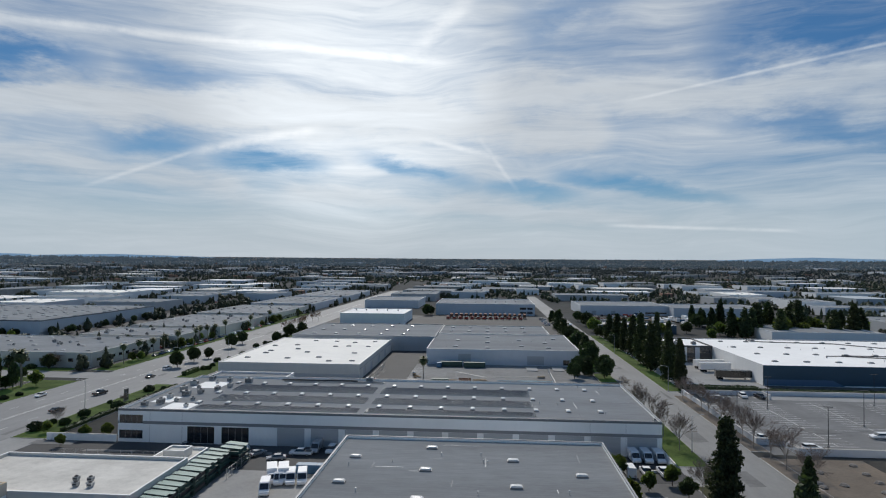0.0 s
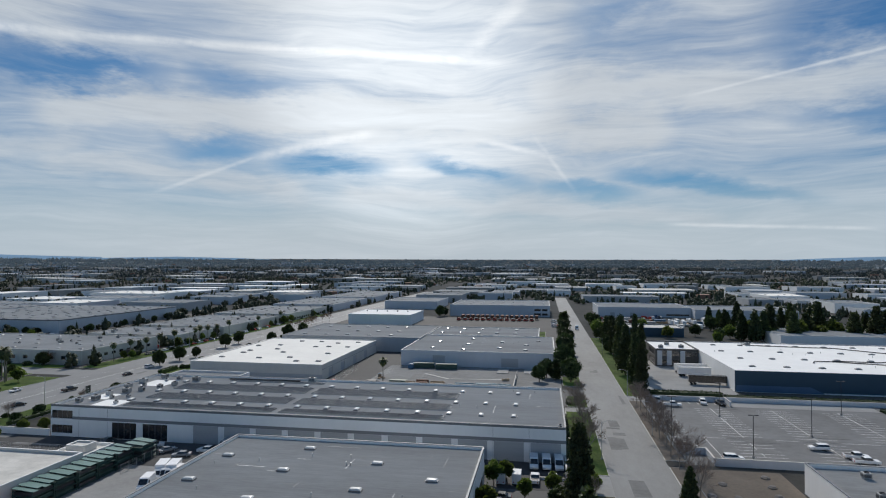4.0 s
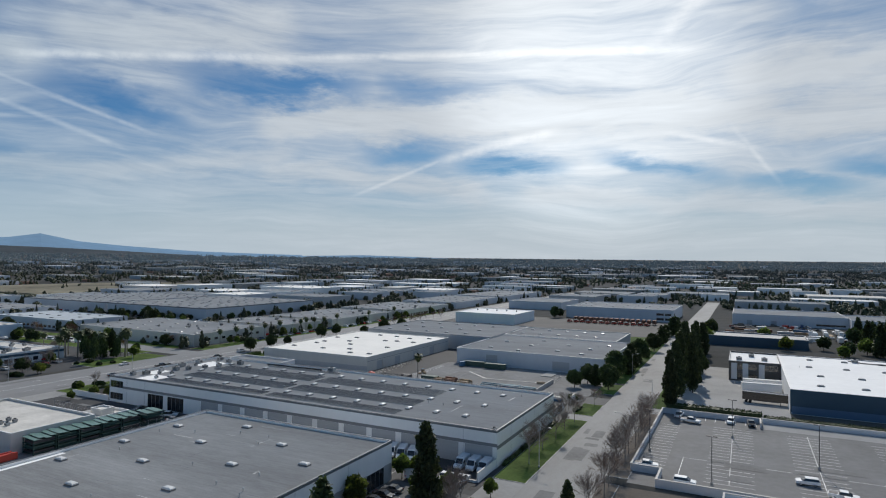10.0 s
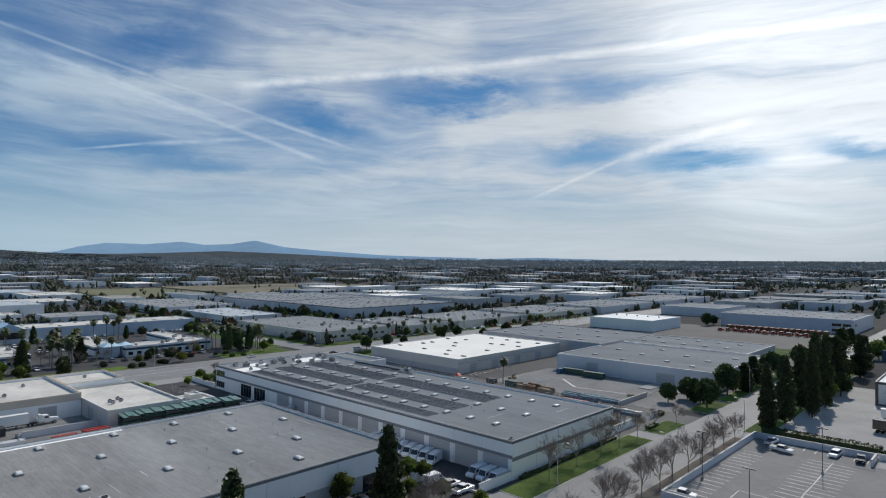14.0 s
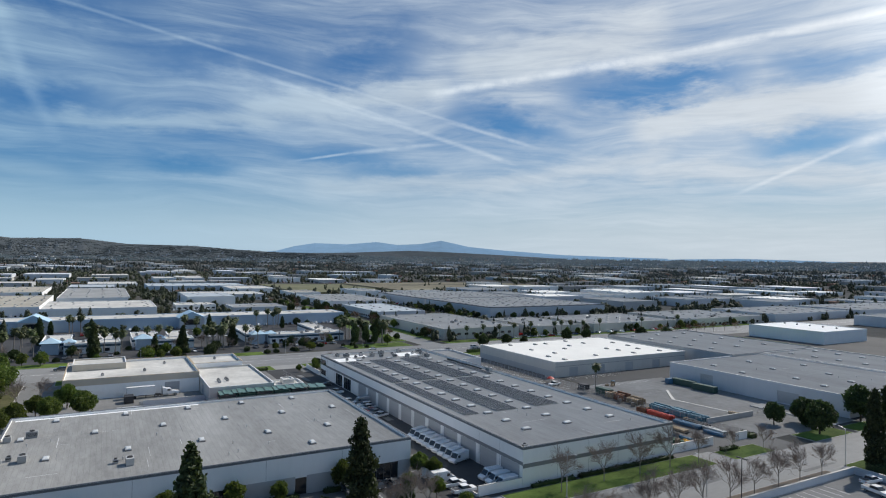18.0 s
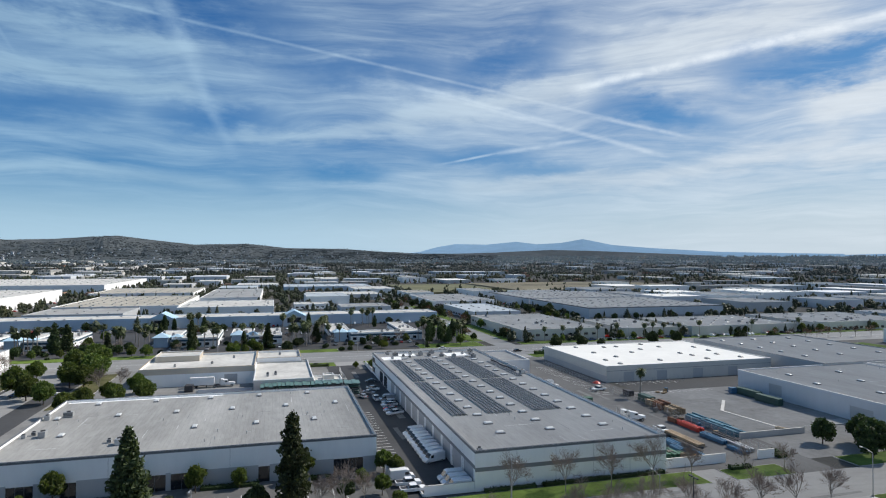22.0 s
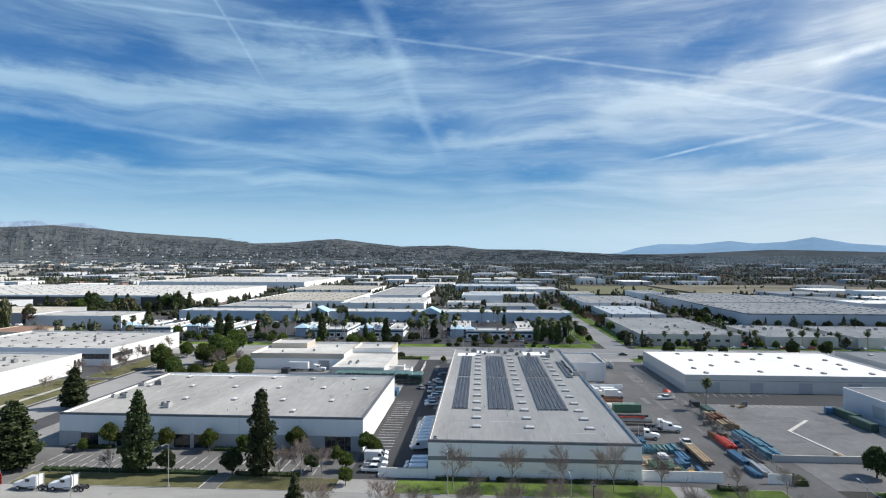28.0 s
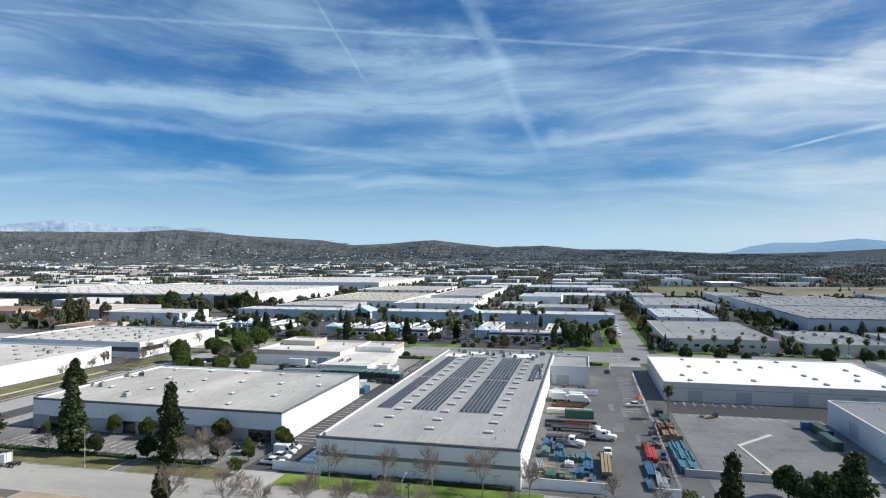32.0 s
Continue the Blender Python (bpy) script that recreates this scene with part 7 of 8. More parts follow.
# ---- painted lines ----
def lines(n, label, segs, width=0.12, z=0.045):
    """Painted lines between pairs of ground places."""
    s = Shape()
    for x0, y0, x1, y1 in segs:
        d = Vector((x1 - x0, y1 - y0)).normalized() * width / 2
        s.hexa([(x0 + d.y, y0 - d.x, z - 0.012), (x1 + d.y, y1 - d.x, z - 0.012), (x1 - d.y, y1 + d.x, z - 0.012), (x0 - d.y, y0 + d.x, z - 0.012), (x0 + d.y, y0 - d.x, z), (x1 + d.y, y1 - d.x, z), (x1 - d.y, y1 + d.x, z), (x0 - d.y, y0 + d.x, z)])
    tagged(part("painted_lines_%d" % n, s, PAINT_LINE), label, "markings", kind="stuff")


lines(1, "white stall lines beside a warehouse wall", [(-30 + i * 2.7, 140.6, -30 + i * 2.7, 146.4) for i in range(21)], 0.16)
lot = []
for spine in (95, 114.5, 135, 155):
    lot.append((spine, 172, spine, 226))
    lot += [(spine - 5.3, 172 + i * 2.75, spine + 5.3, 172 + i * 2.75) for i in range(20)]
lot += [(75, 174 + i * 2.75, 80.5, 174 + i * 2.75) for i in range(18)] + [(84 + i * 2.9, 231, 84 + i * 2.9, 236) for i in range(7)]
lot += [(84, 188.5, 170, 188.5), (84, 168, 84, 188.5)]
lines(2, "worn white stall lines of a car park", lot, 0.15)
lines(3, "white stall lines of a front car park", [(33 + 0 * i, 62 + i * 2.75, 38.5, 62 + i * 2.75) for i in range(26)] + [(39.6, 62 + i * 2.75, 44, 62 + i * 2.75) for i in range(26) if not 15 < i < 19], 0.13)
lines(4, "white stall lines in a truck yard", [(-92 + i * 2.8, 233.5, -92 + i * 2.8, 239) for i in range(22)] + [(-52 + 1.0, 251 + i * 3.2, -46, 251 + i * 3.2) for i in range(9)] + [(-34, 253 + i * 3.0, -30, 254.5 + i * 3.0) for i in range(10)], 0.15)
lines(5, "white lane lines on an avenue", [(x, -100 + i * 12, x, -96 + i * 12) for x in (-156, -140) for i in range(60)] + [(-148.3, -100, -148.3, 700), (-147.7, -100, -147.7, 700)], 0.14)
tagged(part("yard_kerb", Shape().hexa([(-14, 272, 0.03), (-1.4, 260.6, 0.03), (-0.6, 261.4, 0.03), (-13.4, 272.8, 0.03), (-14, 272, 0.16), (-1.4, 260.6, 0.16), (-0.6, 261.4, 0.16), (-13.4, 272.8, 0.16)]).hexa([(-1.4, 260.6, 0.03), (24, 263.5, 0.03), (24, 264.3, 0.03), (-0.6, 261.4, 0.03), (-1.4, 260.6, 0.16), (24, 263.5, 0.16), (24, 264.3, 0.16), (-0.6, 261.4, 0.16)]), KERB), "angled concrete kerb in a truck yard", "kerb", kind="structure")
for i, (x, y) in enumerate(((22, 278), (34, 279))):
    slab("dock_ramp_%d" % (i + 1), x - 4, x + 1, y, y + 12, 0.02, 0.35, CONCRETE, "pale concrete loading ramp", category="ramp")


# ---- low walls, fences, gates ----
def low_wall(n, x0, x1, y0, y1, h, material, label):
    w = slab("wall_yard_%d" % n, x0, x1, y0, y1, 0.0, h, material, label, category="wall")
    part("coping", Shape().box(x0 - 0.04, x1 + 0.04, y0 - 0.04, y1 + 0.04, h, h + 0.08), KERB, w)


WALLS = [
    (73.4, 73.8, 172, 235.7, 1.7, WALL_PALE), (73.4, 102.8, 235.8, 236.2, 1.7, WALL_PALE), (102.4, 102.8, 229, 235.7, 1.7, WALL_PALE), (73.8, 80.6, 171.8, 172.2, 1.7, WALL_PALE), (80.2, 80.6, 163.2, 171.7, 1.7, WALL_PALE), (80.2, 150, 162.8, 163.2, 1.9, WALL_PALE), (103, 190, 236.6, 237.0, 1.6, WALL_PALE),
    (42.4, 42.8, 206.6, 225, 2.3, WALL_WHITE), (42.4, 42.8, 235, 240, 2.2, WALL_WHITE), (27, 27.3, 243, 266, 1.7, WALL_GREY), (44.0, 44.3, 146.5, 157.9, 2.2, WALL_WHITE), (37.5, 44, 146.2, 146.5, 0.5, WALL_WHITE),
    (-120, -100.2, 157.6, 157.9, 1.9, WALL_WHITE), (-72, -71.7, 88, 107.5, 2.0, WALL_PALE), (-110, -100, 231, 231.3, 2.2, WALL_GREY),
]
for i, a in enumerate(WALLS):
    low_wall(i + 1, *a, "low painted block wall round a yard")


def fence(label, x0, y0, x1, y1, h=2.2, step=3.0):
    root = thing("fence", label, "fence", "fences")
    d = Vector((x1 - x0, y1 - y0))
    n = max(1, round(d.length / step))
    post = Shape().box(-0.04, 0.04, -0.04, 0.04, 0.0, h).mesh("post", STEEL)
    for i in range(n + 1):
        part("post", post, None, root, at=(x0 + d.x * i / n, y0 + d.y * i / n, 0))
    for z in (0.12, h * 0.5, h - 0.06):
        part("rail", Shape().tube((x0, y0, z), (x1, y1, z), 0.025, sides=4), STEEL, root)
    s = Shape()
    m = int(d.length / 0.45)
    for i in range(m):
        a, b = i / m, min(1.0, (i + 4) / m)
        s.tube((x0 + d.x * a, y0 + d.y * a, 0.1), (x0 + d.x * b, y0 + d.y * b, h - 0.06), 0.006, sides=3)
        s.tube((x0 + d.x * a, y0 + d.y * a, h - 0.06), (x0 + d.x * b, y0 + d.y * b, 0.1), 0.006, sides=3)
    part("mesh_wire", s, STEEL, root)


fence("chain-link fence along a storage yard", -98, 240.4, 40, 240.4)
fence("chain-link fence between a yard and a lot", -48, 251, -48, 282)
fence("chain-link fence with a brown wall", 27.2, 266, 27.2, 277)
fence("chain-link fence beside racks", -58.5, 133, -58.5, 147)
fence("chain-link fence behind a store", -108, 144, -64, 144)
fence("chain-link fence at the lot entrance", 103, 229, 103, 236)


def street_lamp(x, y, h=9.5, arm=2.4, yaw=180, label="grey steel street lamp with a single arm"):
    root = thing("street_lamp", label, "street lamp", "street lamps", at=pose(x, y, 0.0, 0, 0, yaw))
    part("base", Shape().tube((0, 0, 0), (0, 0, 0.5), 0.28, 0.25, 10), CONCRETE, root)
    part("pole", Shape().tube((0, 0, 0.5), (0, 0, h), 0.11, 0.07, 8), STEEL, root)
    part("arm", Shape().tube((0, 0, h - 0.2), (arm * 0.5, 0, h + 0.35), 0.05, 0.045, 6).tube((arm * 0.5, 0, h + 0.35), (arm, 0, h + 0.45), 0.045, 0.04, 6), STEEL, root)
    part("lamp_head", Shape().box(arm - 0.1, arm + 0.6, -0.16, 0.16, h + 0.36, h + 0.52), STEEL, root)


def lot_lamp(x, y, h=11.0):
    root = thing("lot_light", "tall dark car park light with two heads", "lamp post", "lot lights", at=(x, y, 0))
    part("base", Shape().tube((0, 0, 0), (0, 0, 0.8), 0.35, 0.32, 10), CONCRETE, root)
    part("pole", Shape().tube((0, 0, 0.8), (0, 0, h), 0.10, 0.08, 6), DARK_STEEL, root)
    for k in (-1, 1):
        part("lamp_head", Shape().box(min(0.2 * k, 1.2 * k), max(0.2 * k, 1.2 * k), -0.2, 0.2, h - 0.1, h + 0.08), DARK_STEEL, root)


for x, y in ((95, 214), (91.5, 170.5), (114.5, 194), (135, 223), (135, 176), (155, 200), (75.5, 190)):
    lot_lamp(x, y)
for x, y, a in ((53.4, 101, 0), (53.4, 163, 0), (53.4, 300, 0), (69.6, 240, 180), (69.6, 187, 180), (69.6, 340, 180), (-131.6, 190, 180), (-131.6, 90, 180), (-131.6, 300, 180), (-165, 160, 0), (-165, 330, 0), (-165, 420, 0), (-131.6, 400, 180)):
    street_lamp(x, y, yaw=a)
for x, y in ((70, 75.5), (70, 90)):
    f = thing("flag_pole", "slim white flag pole with a furled flag", "flag pole", "flag poles", at=(x, y, 0))
    part("pole", Shape().tube((0, 0, 0), (0, 0, 9), 0.07, 0.04, 8), STEEL, f)
    part("flag", Shape().hexa([(-0.05, 0.05, 6.2), (0.05, 0.05, 6.2), (0.1, 0.35, 6.1), (-0.1, 0.35, 6.1), (-0.05, 0.05, 8.4), (0.05, 0.05, 8.4), (0.08, 0.3, 8.0), (-0.08, 0.3, 8.0)]), CAR_RED if y < 80 else CAR_WHITE, f)
for i in range(14):
    x, y = rng.uniform(74, 92), rng.uniform(105, 158)
    r = Shape()
    r.loft([[(rr * math.cos(j * 1.05) * rng.uniform(0.8, 1.2), rr * math.sin(j * 1.05) * rng.uniform(0.8, 1.2), z) for j in range(6)] for rr, z in ((1.0, 0.0), (1.05, 0.25), (0.6, 0.55))])
    tagged(part("rock", r, BARK_PALE, at=(x, y, 0.02)), "low brown rock on bare soil", "rock", "rocks")


# ---- storage yard beside the long warehouse ----
LOADS = random.Random(77)


def bundle(x, y, yaw, length, wide, high, material, label, n=3, z=0.03):
    """A strapped stack of long pieces on bearers."""
    n = n * 2 if n > 1 and y < 400 else n
    root = thing("material_bundle", label, "stack", "stacks in the yard", at=pose(x, y, z, 0, 0, yaw))
    for k in (-0.35, 0.35) if y < 400 else ():
        part("bearer", Shape().box(k * length - 0.08, k * length + 0.08, -wide / 2, wide / 2, 0, 0.14), TIMBER, root)
    w = wide / n
    for i in range(n):
        part("piece", Shape().box(-length / 2 + LOADS.uniform(0, 0.09) * length * (n > 1), length / 2 - LOADS.uniform(0, 0.09) * length * (n > 1), -wide / 2 + i * w + 0.03, -wide / 2 + (i + 1) * w - 0.03, 0.14 if y < 400 else 0.0, high * (LOADS.uniform(0.72, 1.0) if n > 1 else 1.0)), material, root)
    for k in (-0.3, 0.3) if y < 400 else ():
        part("strap", Shape().box(k * length - 0.04, k * length + 0.04, -wide / 2, wide / 2, high * (0.99 if n > 1 else 1.0), high + 0.02), DARK_STEEL, root)


teal, blue, green = "stack of teal painted steel pieces", "stack of bright blue crates", "stack of green steel panels"
for x, y, yaw, l, w, h, m, lab, n in (
    (12, 210.5, 0, 5, 2.6, 2.2, PLASTIC_BLUE, blue, 2), (15, 213.6, 0, 4, 2.2, 2.0, PLASTIC_BLUE, blue, 2), (18, 210.2, 0, 5, 2.4, 1.8, SHEET_GREEN, teal, 3), (21, 214, 0, 4.6, 3, 1.6, PLASTIC_TEAL, teal, 4), (21, 217.4, 0, 5, 2.6, 1.5, SHEET_GREEN, teal, 4),
    (20.5, 220.6, 0, 5.5, 2.6, 1.6, PLASTIC_TEAL, teal, 3), (27, 221, 0, 6.5, 2.4, 1.4, PLASTIC_BLUE, blue, 2), (32, 219, 0, 5, 2, 1.6, PLASTIC_BLUE, blue, 2), (34, 212.5, 0, 6, 2.2, 1.3, PLASTIC_GREEN, green, 2), (34, 215.6, 0, 6, 2.2, 1.2, PLASTIC_GREEN, green, 2), (36.5, 217.6, 0, 4.5, 1.4, 1.2, PLASTIC_GREEN, green, 2),
    (38, 219.8, 0, 2.0, 1.4, 1.0, surface("yellow_paint", (0.65, 0.36, 0.03), 0.5), "yellow painted steel stack", 2), (28, 209.6, 10, 7, 1.6, 1.0, STEEL, "stack of grey steel sections", 3), (37, 222.2, 0, 7, 1.0, 1.0, PLASTIC_BLUE, blue, 2), (26, 216.5, 0, 3, 2.2, 1.2, WALL_PALE, "pale crates on the ground", 2), (29, 211.2, 0, 8, 4, 0.3, TIMBER, "flat pile of pale timber boards", 6),
    (14, 236.8, 0, 11, 2.6, 1.5, PLASTIC_RED, "stack of bright red steel beams", 4), (26, 235.4, 2, 10, 2.2, 1.3, PLASTIC_BLUE, "stack of blue and grey steel racks", 4), (33, 237.2, -2, 11, 2.4, 1.2, STEEL, "stack of grey steel sections", 4), (27, 238.4, 0, 10, 1.8, 1.4, DARK_STEEL, "stack of dark steel sections", 3), (36, 234.4, 3, 7, 1.6, 1.0, PLASTIC_BLUE, blue, 3),
    (7, 236, 4, 4, 1.6, 1.6, RUST, "heap of rusty steel parts", 3), (8, 243.8, 0, 8, 3.6, 1.9, PLASTIC_TEAL, "high teal stack of steel racks", 4), (16, 244.2, 0, 8.6, 4.4, 2.1, PLASTIC_TEAL, "high teal stack of steel racks", 5), (23, 244.4, 0, 6.5, 4.4, 2.0, PLASTIC_TEAL, "high teal stack of steel racks", 5),
    (-3, 243.6, 0, 6, 4, 2.4, TIMBER, "brown stack of timber pallets", 4), (-9, 243.2, 0, 5, 4, 3.0, RUST, "tall brown stack of crates", 3), (-14, 242.8, 0, 4, 3.4, 2.2, TIMBER, "stack of brown pallets", 3), (-19, 244, 0, 7, 2.6, 2.4, RACK_GREEN, "dark green waste container", 1), (-30, 243.6, 0, 4, 2.4, 2.0, DARK_STEEL, "dark steel waste container", 1),
    (-21, 218.5, 90, 9, 2.5, 2.6, PLASTIC_GREEN, "dark green shipping container", 1), (-25.6, 215, 90, 15, 1.6, 1.8, ROOF_CREAM, "long white stack of panels", 2), (-33, 214.5, 90, 11, 3.4, 1.4, RUST, "row of rusty red engine parts", 7), (-37.5, 215.5, 90, 11, 2.2, 1.2, RUST, "row of rusty red machine parts", 6), (-56, 216.8, 90, 17, 2.0, 2.0, CAR_WHITE, "row of white tanks on frames", 8), (-60, 217, 90, 16, 1.6, 1.4, TIMBER, "row of pale crates and orange frames", 8),
    (-14.5, 216, 90, 16, 1.4, 0.7, DARK_STEEL, "long dark steel beams", 3), (-9, 214.5, 90, 13, 2.0, 1.0, DARK_STEEL, "long dark steel frames", 3), (-12, 218, 90, 8, 1.0, 0.9, PLASTIC_RED, "red steel frame on the ground", 2),
):
    bundle(x, y, yaw, l, w, h, m, lab, n)
flatbed(-5.5, 216.5, 90)
flatbed(4.5, 215.5, 92)
flatbed(26.5, 225.2, 0, 15, TIMBER)
for x, y in ((-46, 211), (-43, 212), (-41, 218.5), (-44.5, 218)):
    box_truck(x, y, 90)
for x, y, a in ((-17, 286.5, 5), (-6, 285, 3)):
    bundle(x, y, a, 10, 2.4, 2.5, RACK_GREEN, "dark green roll-off container in a truck yard", 1)
bundle(-22.5, 284.5, 80, 3, 2.2, 2.2, PLASTIC_BLUE, "blue steel skip in a truck yard", 1)
bundle(23, 262, 20, 3.4, 1.4, 0.9, WALL_TAN, "pale red barrier in a yard", 2)
um = thing("umbrella", "open red sunshade on a white pole beside a pickup truck", "umbrella", at=(-44.5, 238.6, 0.03))
part("pole", Shape().tube((0, 0, 0), (0, 0, 2.3), 0.04), STEEL, um)
part("canopy", Shape().loft([[(1.7 * math.cos(j * math.pi / 4), 1.7 * math.sin(j * math.pi / 4), 2.0) for j in range(8)], [(0.9 * math.cos(j * math.pi / 4), 0.9 * math.sin(j * math.pi / 4), 2.6) for j in range(8)], [(0.05 * math.cos(j * math.pi / 4), 0.05 * math.sin(j * math.pi / 4), 2.95) for j in range(8)]]), PLASTIC_RED, um)

# ---- workshop yard: green racks, trucks, scrap ----
for i in range(6):
    r = thing("storage_rack", "dark green steel rack with a green sheet roof", "rack", "storage racks", at=(-65.6 if i < 5 else -63.5, 110.5 + i * 6.1, 0.03))
    for dx in (0.1, 4.6):
        for dy in (0.1, 5.6):
            part("post", Shape().box(dx, dx + 0.14, dy, dy + 0.14, 0, 3.9), RACK_GREEN, r)
    for z in (0.3, 1.5, 2.7):
        part("shelf", Shape().box(0.05, 4.8, 0.05, 5.8, z, z + 0.12), RACK_GREEN, r)
        part("stock", Shape().box(0.3, 4.5 - 0.3 * (i % 2), 0.4, 5.4, z + 0.12, z + 0.75), RACK_GREEN if (i + int(z)) % 2 else DARK_STEEL, r)
    for k in range(4):
        y0, up = 0.05 + k * 1.48, 0.12 * ((i * 3 + k * 2) % 4)
        part("sheet", Shape().hexa([(-0.2, y0, 4.2 + up), (5.0 - 0.5 * (k % 2), y0, 3.8 + up), (5.0 - 0.5 * (k % 2), y0 + 1.4, 3.8 + up), (-0.2, y0 + 1.4, 4.2 + up), (-0.2, y0, 4.26 + up), (5.0 - 0.5 * (k % 2), y0, 3.86 + up), (5.0 - 0.5 * (k % 2), y0 + 1.4, 3.86 + up), (-0.2, y0 + 1.4, 4.26 + up)]), SHEET_GREEN, r)
        part("sheet_bearer", Shape().box(0.1, 0.24, y0 + 0.5, y0 + 0.62, 3.9, 4.17 + up).box(4.3, 4.44, y0 + 0.5, y0 + 0.62, 3.8, 3.84 + up), RACK_GREEN, r)
bundle(-63, 104, 90, 7, 2.4, 1.8, PLASTIC_RED, "red steel skips in a workshop yard", 2)
bundle(-63, 96, 90, 7, 2.4, 1.6, PLASTIC_RED, "red steel skips in a workshop yard", 2)
bundle(-74, 92, 90, 10, 3.0, 1.2, STEEL, "heap of grey and rusty scrap metal", 6)
bundle(-68, 84, 90, 8, 2.6, 1.0, CAR_WHITE, "stack of white parts in a yard", 5)
bundle(-80, 84, 0, 4, 3.0, 2.4, DARK_STEEL, "dark steel shed in a yard", 1)
semi(-86, 97, 90)
trailer(-86, 88, 90, CAR_WHITE, 9, "short white box trailer behind a workshop")
for x, y, a in ((-48, 133, -70), (-45.5, 133.5, -72)):
    box_truck(x, y, a)
for x, y in ((-43, 128), (-40.5, 128.4), (-38, 128.8), (-44, 122)):
    car("van", CAR_WHITE, x - 3, y + 4, -75, word="white")
bundle(-41, 138.4, 0, 6, 2, 2.2, PLASTIC_BLUE, "dark blue covered skip", 1)

# ---- cluttered yards beyond the blue warehouse ----
rng = random.Random(31)
for _ in range(46):
    x, y = rng.uniform(84, 170), rng.uniform(470, 560)
    bundle(x, y, rng.choice([0, 90, 10]), rng.uniform(4, 12), rng.uniform(1.6, 3), rng.uniform(0.8, 2.6), rng.choice([CAR_WHITE, STEEL, RUST, DARK_STEEL, ROOF_CREAM, PLASTIC_BLUE, TIMBER]), "stack of material in a distant yard", 1)
for _ in range(26):
    c, wd = rng.choice(paints)
    car(rng.choice(["sedan", "suv", "van", "pickup"]), c, rng.uniform(84, 168), rng.uniform(562, 588), rng.choice([0, 90]), rims=False, word=wd)
for _ in range(12):
    trailer(rng.uniform(140, 175), rng.uniform(480, 560), 90, CAR_WHITE, 11, "white box trailer in a distant yard")

slab("apron_lot", 103.2, 150, 229, 236.4, 0.02, 0.035, CONCRETE, "pale concrete strip at a car park's edge", category="pavement")

# ---- repairs in the paving, and roof clutter farther out ----
wear = random.Random(12)
patches = Shape()
for x0, x1, y0, y1, n in ((55, 68, 40, 420, 16), (-163, -133, 20, 420, 16), (-50, 40, 228, 239, 7), (-30, 26, 251, 281, 8), (-125, 40, 148, 157, 5), (80, 180, 166, 234, 7)):
    for _ in range(n):
        x, y, a, b = wear.uniform(x0, x1), wear.uniform(y0, y1), wear.uniform(0.5, 2.2), wear.uniform(0.8, 7)
        if x1 - x0 > 60:
            a, b = b, a
        xa, xb, ya, yb = max(x0, x - a), min(x1, x + a), max(y0, y - b), min(y1, y + b)
        k, top = wear.uniform(0.0, 0.5), 0.043 + 0.0004 * (len(patches.v) // 8)
        patches.hexa([(xa, ya, 0.03), (xb, ya + k, 0.03), (xb - k, yb, 0.03), (xa, yb, 0.03), (xa, ya, top), (xb, ya + k, top), (xb - k, yb, top), (xa, yb, top)])
tagged(part("asphalt_patches", patches, PATCH), "darker repair patches in worn asphalt", "pavement", kind="stuff")
for i, (x0, x1, y0, y1, z) in enumerate(((-282, -180, 264, 322, 6.6), (-235, -176, 334, 374, 6.1), (-235, -174, 384, 470, 6.1), (-240, -174, 486, 580, 6.1))):
    for _ in range(8):
        roof_unit(wear.uniform(x0 + 4, x1 - 4), wear.uniform(y0 + 4, y1 - 4), z, wear.randrange(3), 90 * wear.randrange(2))
duct = Shape()
for a, b in zip(((-70, 203.5), (-64, 203.9), (-58, 203.4), (-52, 204.2)), ((-64, 203.9), (-58, 203.4), (-52, 204.2), (-44, 204.0))):
    duct.tube((*a, DECK + 0.35), (*b, DECK + 0.35), 0.28, sides=7)
for x in (-69, -62, -55, -47):
    duct.box(x - 0.1, x + 0.1, 203.4, 204.3, DECK, DECK + 0.3)
tagged(part("roof_duct", duct, DARK_STEEL), "dark metal duct along a warehouse roof edge", "duct")
sign = thing("pylon_sign", "dark upright business sign on a lawn beside the avenue", "sign", at=(-125.5, 203.0, 0.17))
part("base", Shape().box(-0.35, 0.35, -1.0, 1.0, 0, 0.4), CONCRETE, sign)
part("panel", Shape().box(-0.2, 0.2, -0.9, 0.9, 0.4, 4.2), WALL_DARK, sign)
part("frame", Shape().box(-0.24, 0.24, -0.98, -0.9, 0.4, 4.28).box(-0.24, 0.24, 0.9, 0.98, 0.4, 4.28).box(-0.24, 0.24, -0.9, 0.9, 4.2, 4.28), FRAME, sign)
for k in range(3):
    part("lettering_bar", Shape().box(0.2, 0.215, -0.6, 0.6 - 0.2 * k, 1.4 + k * 0.8, 1.7 + k * 0.8), COPING_PALE, sign)

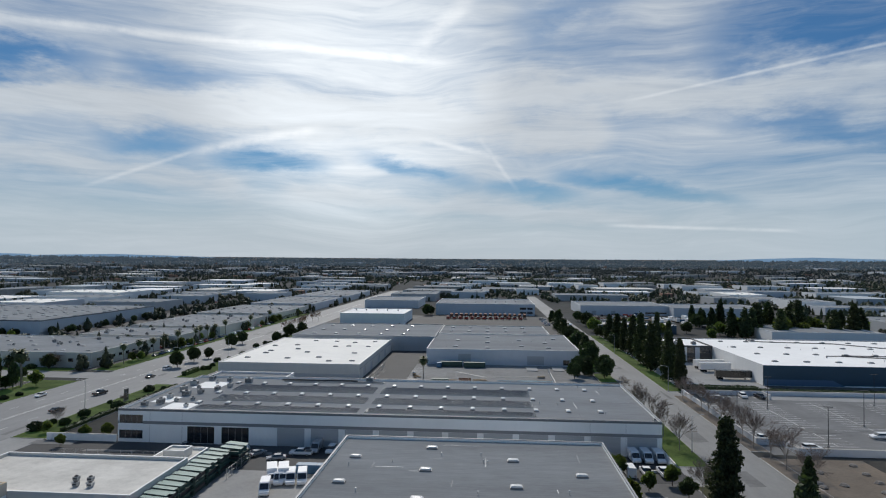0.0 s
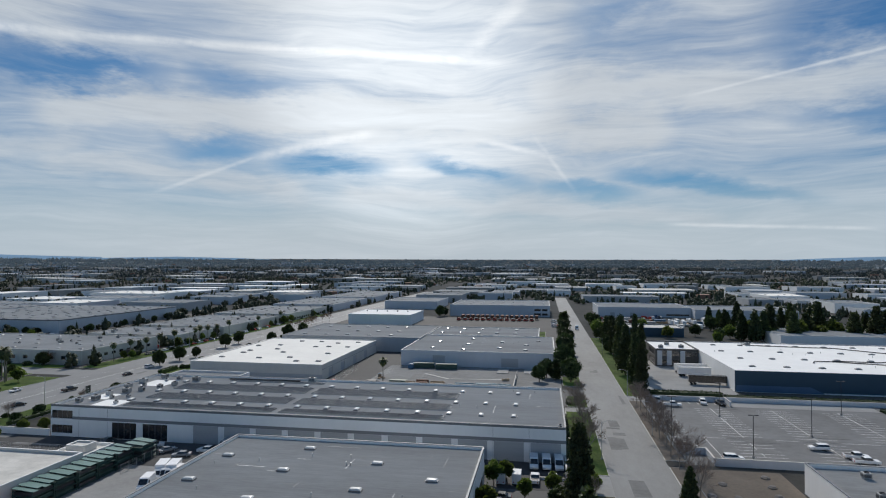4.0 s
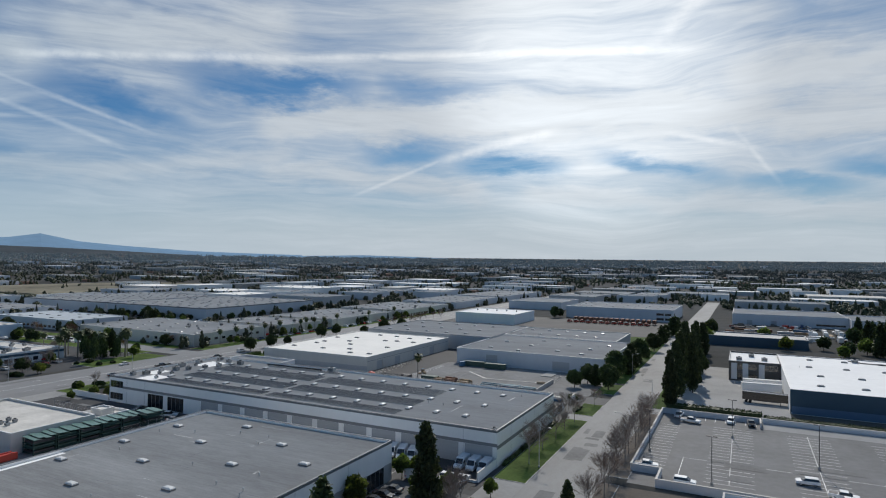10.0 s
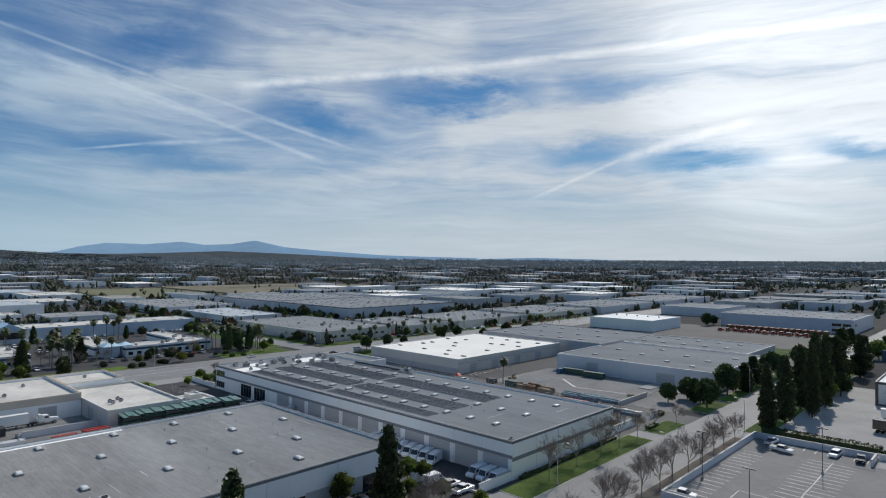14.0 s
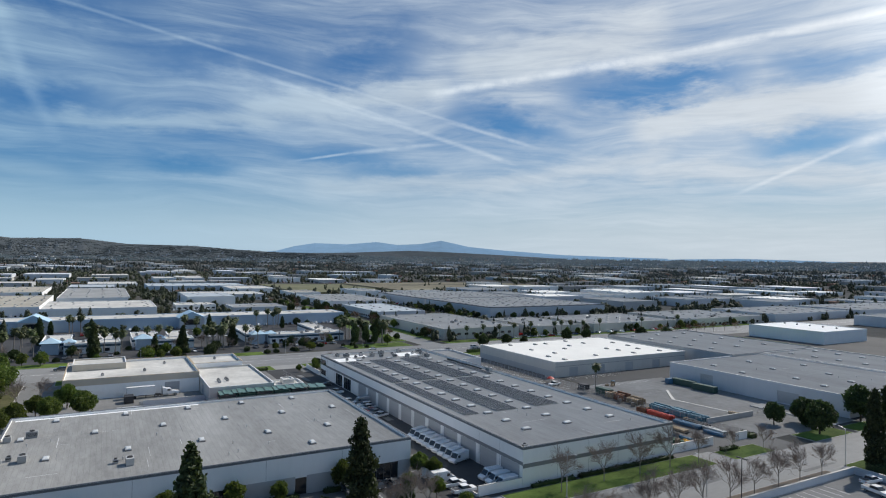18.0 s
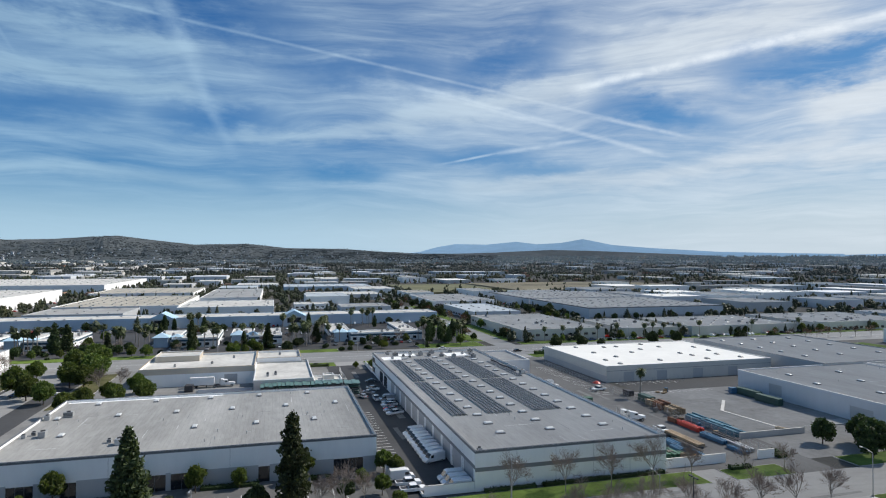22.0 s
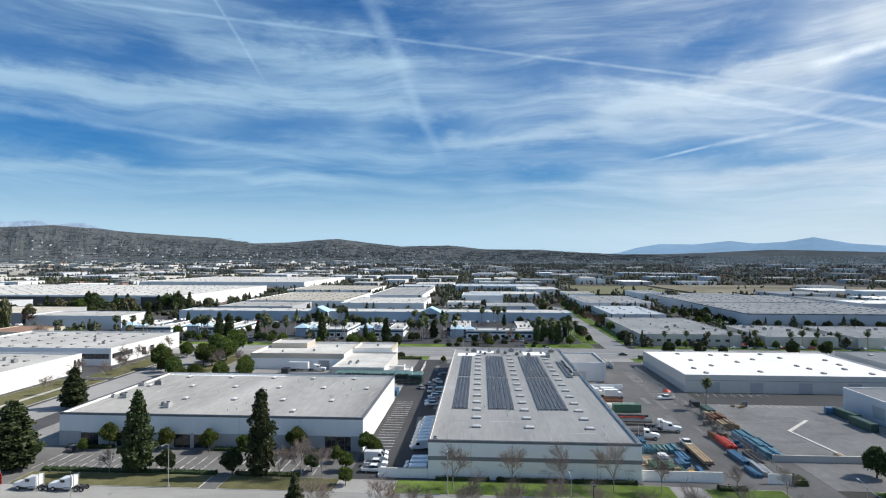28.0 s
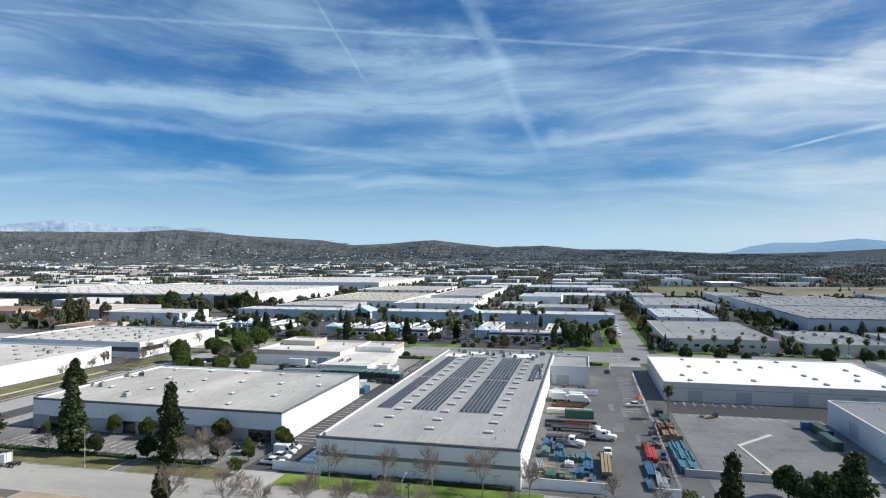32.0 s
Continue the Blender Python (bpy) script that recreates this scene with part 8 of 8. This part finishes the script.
# vents and pipes on the flat roofs
VENT = Shape().tube((0, 0, 0), (0, 0, 0.55), 0.09, sides=8).tube((0, 0, 0.55), (0, 0, 0.68), 0.19, 0.12, 8).mesh("vent_pipe", STEEL)
for root, x0, x1, y0, y1, n in ((s_root, -78, 40, 161, 204, 22), (g_root, -29, 23, 60, 136, 16), (g2, -26, 40, 296, 352, 10), (b_root, 116, 240, 260, 340, 14)):
    o = root.matrix_basis.translation
    for _ in range(n):
        part("vent_pipe", VENT, None, root, at=(wear.uniform(x0, x1) - o.x, wear.uniform(y0, y1) - o.y, root["deck"]))

# loose pallets and crates along the fences
def pallet_stack(x, y, n, material, label):
    s = Shape()
    for k in range(n):
        z = 0.03 + k * 0.16
        for d in (-0.5, -0.05, 0.4):
            s.box(d, d + 0.1, -0.6, 0.6, z, z + 0.1)
        for d in range(5):
            s.box(-0.55, 0.55, -0.6 + d * 0.26, -0.44 + d * 0.26, z + 0.1, z + 0.13)
    tagged(part("pallet_stack", s, material, at=pose(x, y, 0, 0, 0, wear.uniform(-8, 8))), label, "pallets", "pallet stacks")


for _ in range(34):
    x0, x1, y0, y1 = wear.choice([(-6, 40, 238.2, 239.8), (-20, 0, 241.4, 247), (14, 40, 208.6, 222), (-70, -62, 208, 222), (-33, -27, 250, 262)])
    m, lab = wear.choice([(TIMBER, "stack of worn timber pallets in a yard"), (BARK_PALE, "stack of grey weathered pallets in a yard"), (PLASTIC_BLUE, "stack of blue plastic pallets in a yard")])
    pallet_stack(wear.uniform(x0, x1), wear.uniform(y0, y1), wear.randrange(3, 11), m, lab)

# seams and scuffs on the old roofing
for root, x0, x1, y0, y1, n in ((g_root, -31, 24, 58, 138, 46), (s_root, -60, 42, 160, 205, 26), (g2, -28, 42, 294, 354, 20)):
    o = root.matrix_basis.translation
    for shade, share, lab in ((COPING_PALE, 0.4, "pale scuffs on roofing"), (WALL_BAND, 0.6, "dark patched seams in roofing")):
        s = Shape()
        for k in range(int(n * share)):
            x, y, a, b, z = wear.uniform(x0, x1), wear.uniform(y0, y1), wear.uniform(0.03, 0.07), wear.uniform(0.8, 4.5), root["deck"]
            top = z + 0.006 + 0.0003 * k
            if k % 3:
                s.box(max(x0, x - b) - o.x, min(x1, x + b) - o.x, y - a - o.y, y + a - o.y, z, top)
            else:
                s.box(x - a - o.x, x + a - o.x, max(y0, y - b) - o.y, min(y1, y + b) - o.y, z, top)
        part("roof_seams", s, shade, root, lab)["kind"] = "stuff"
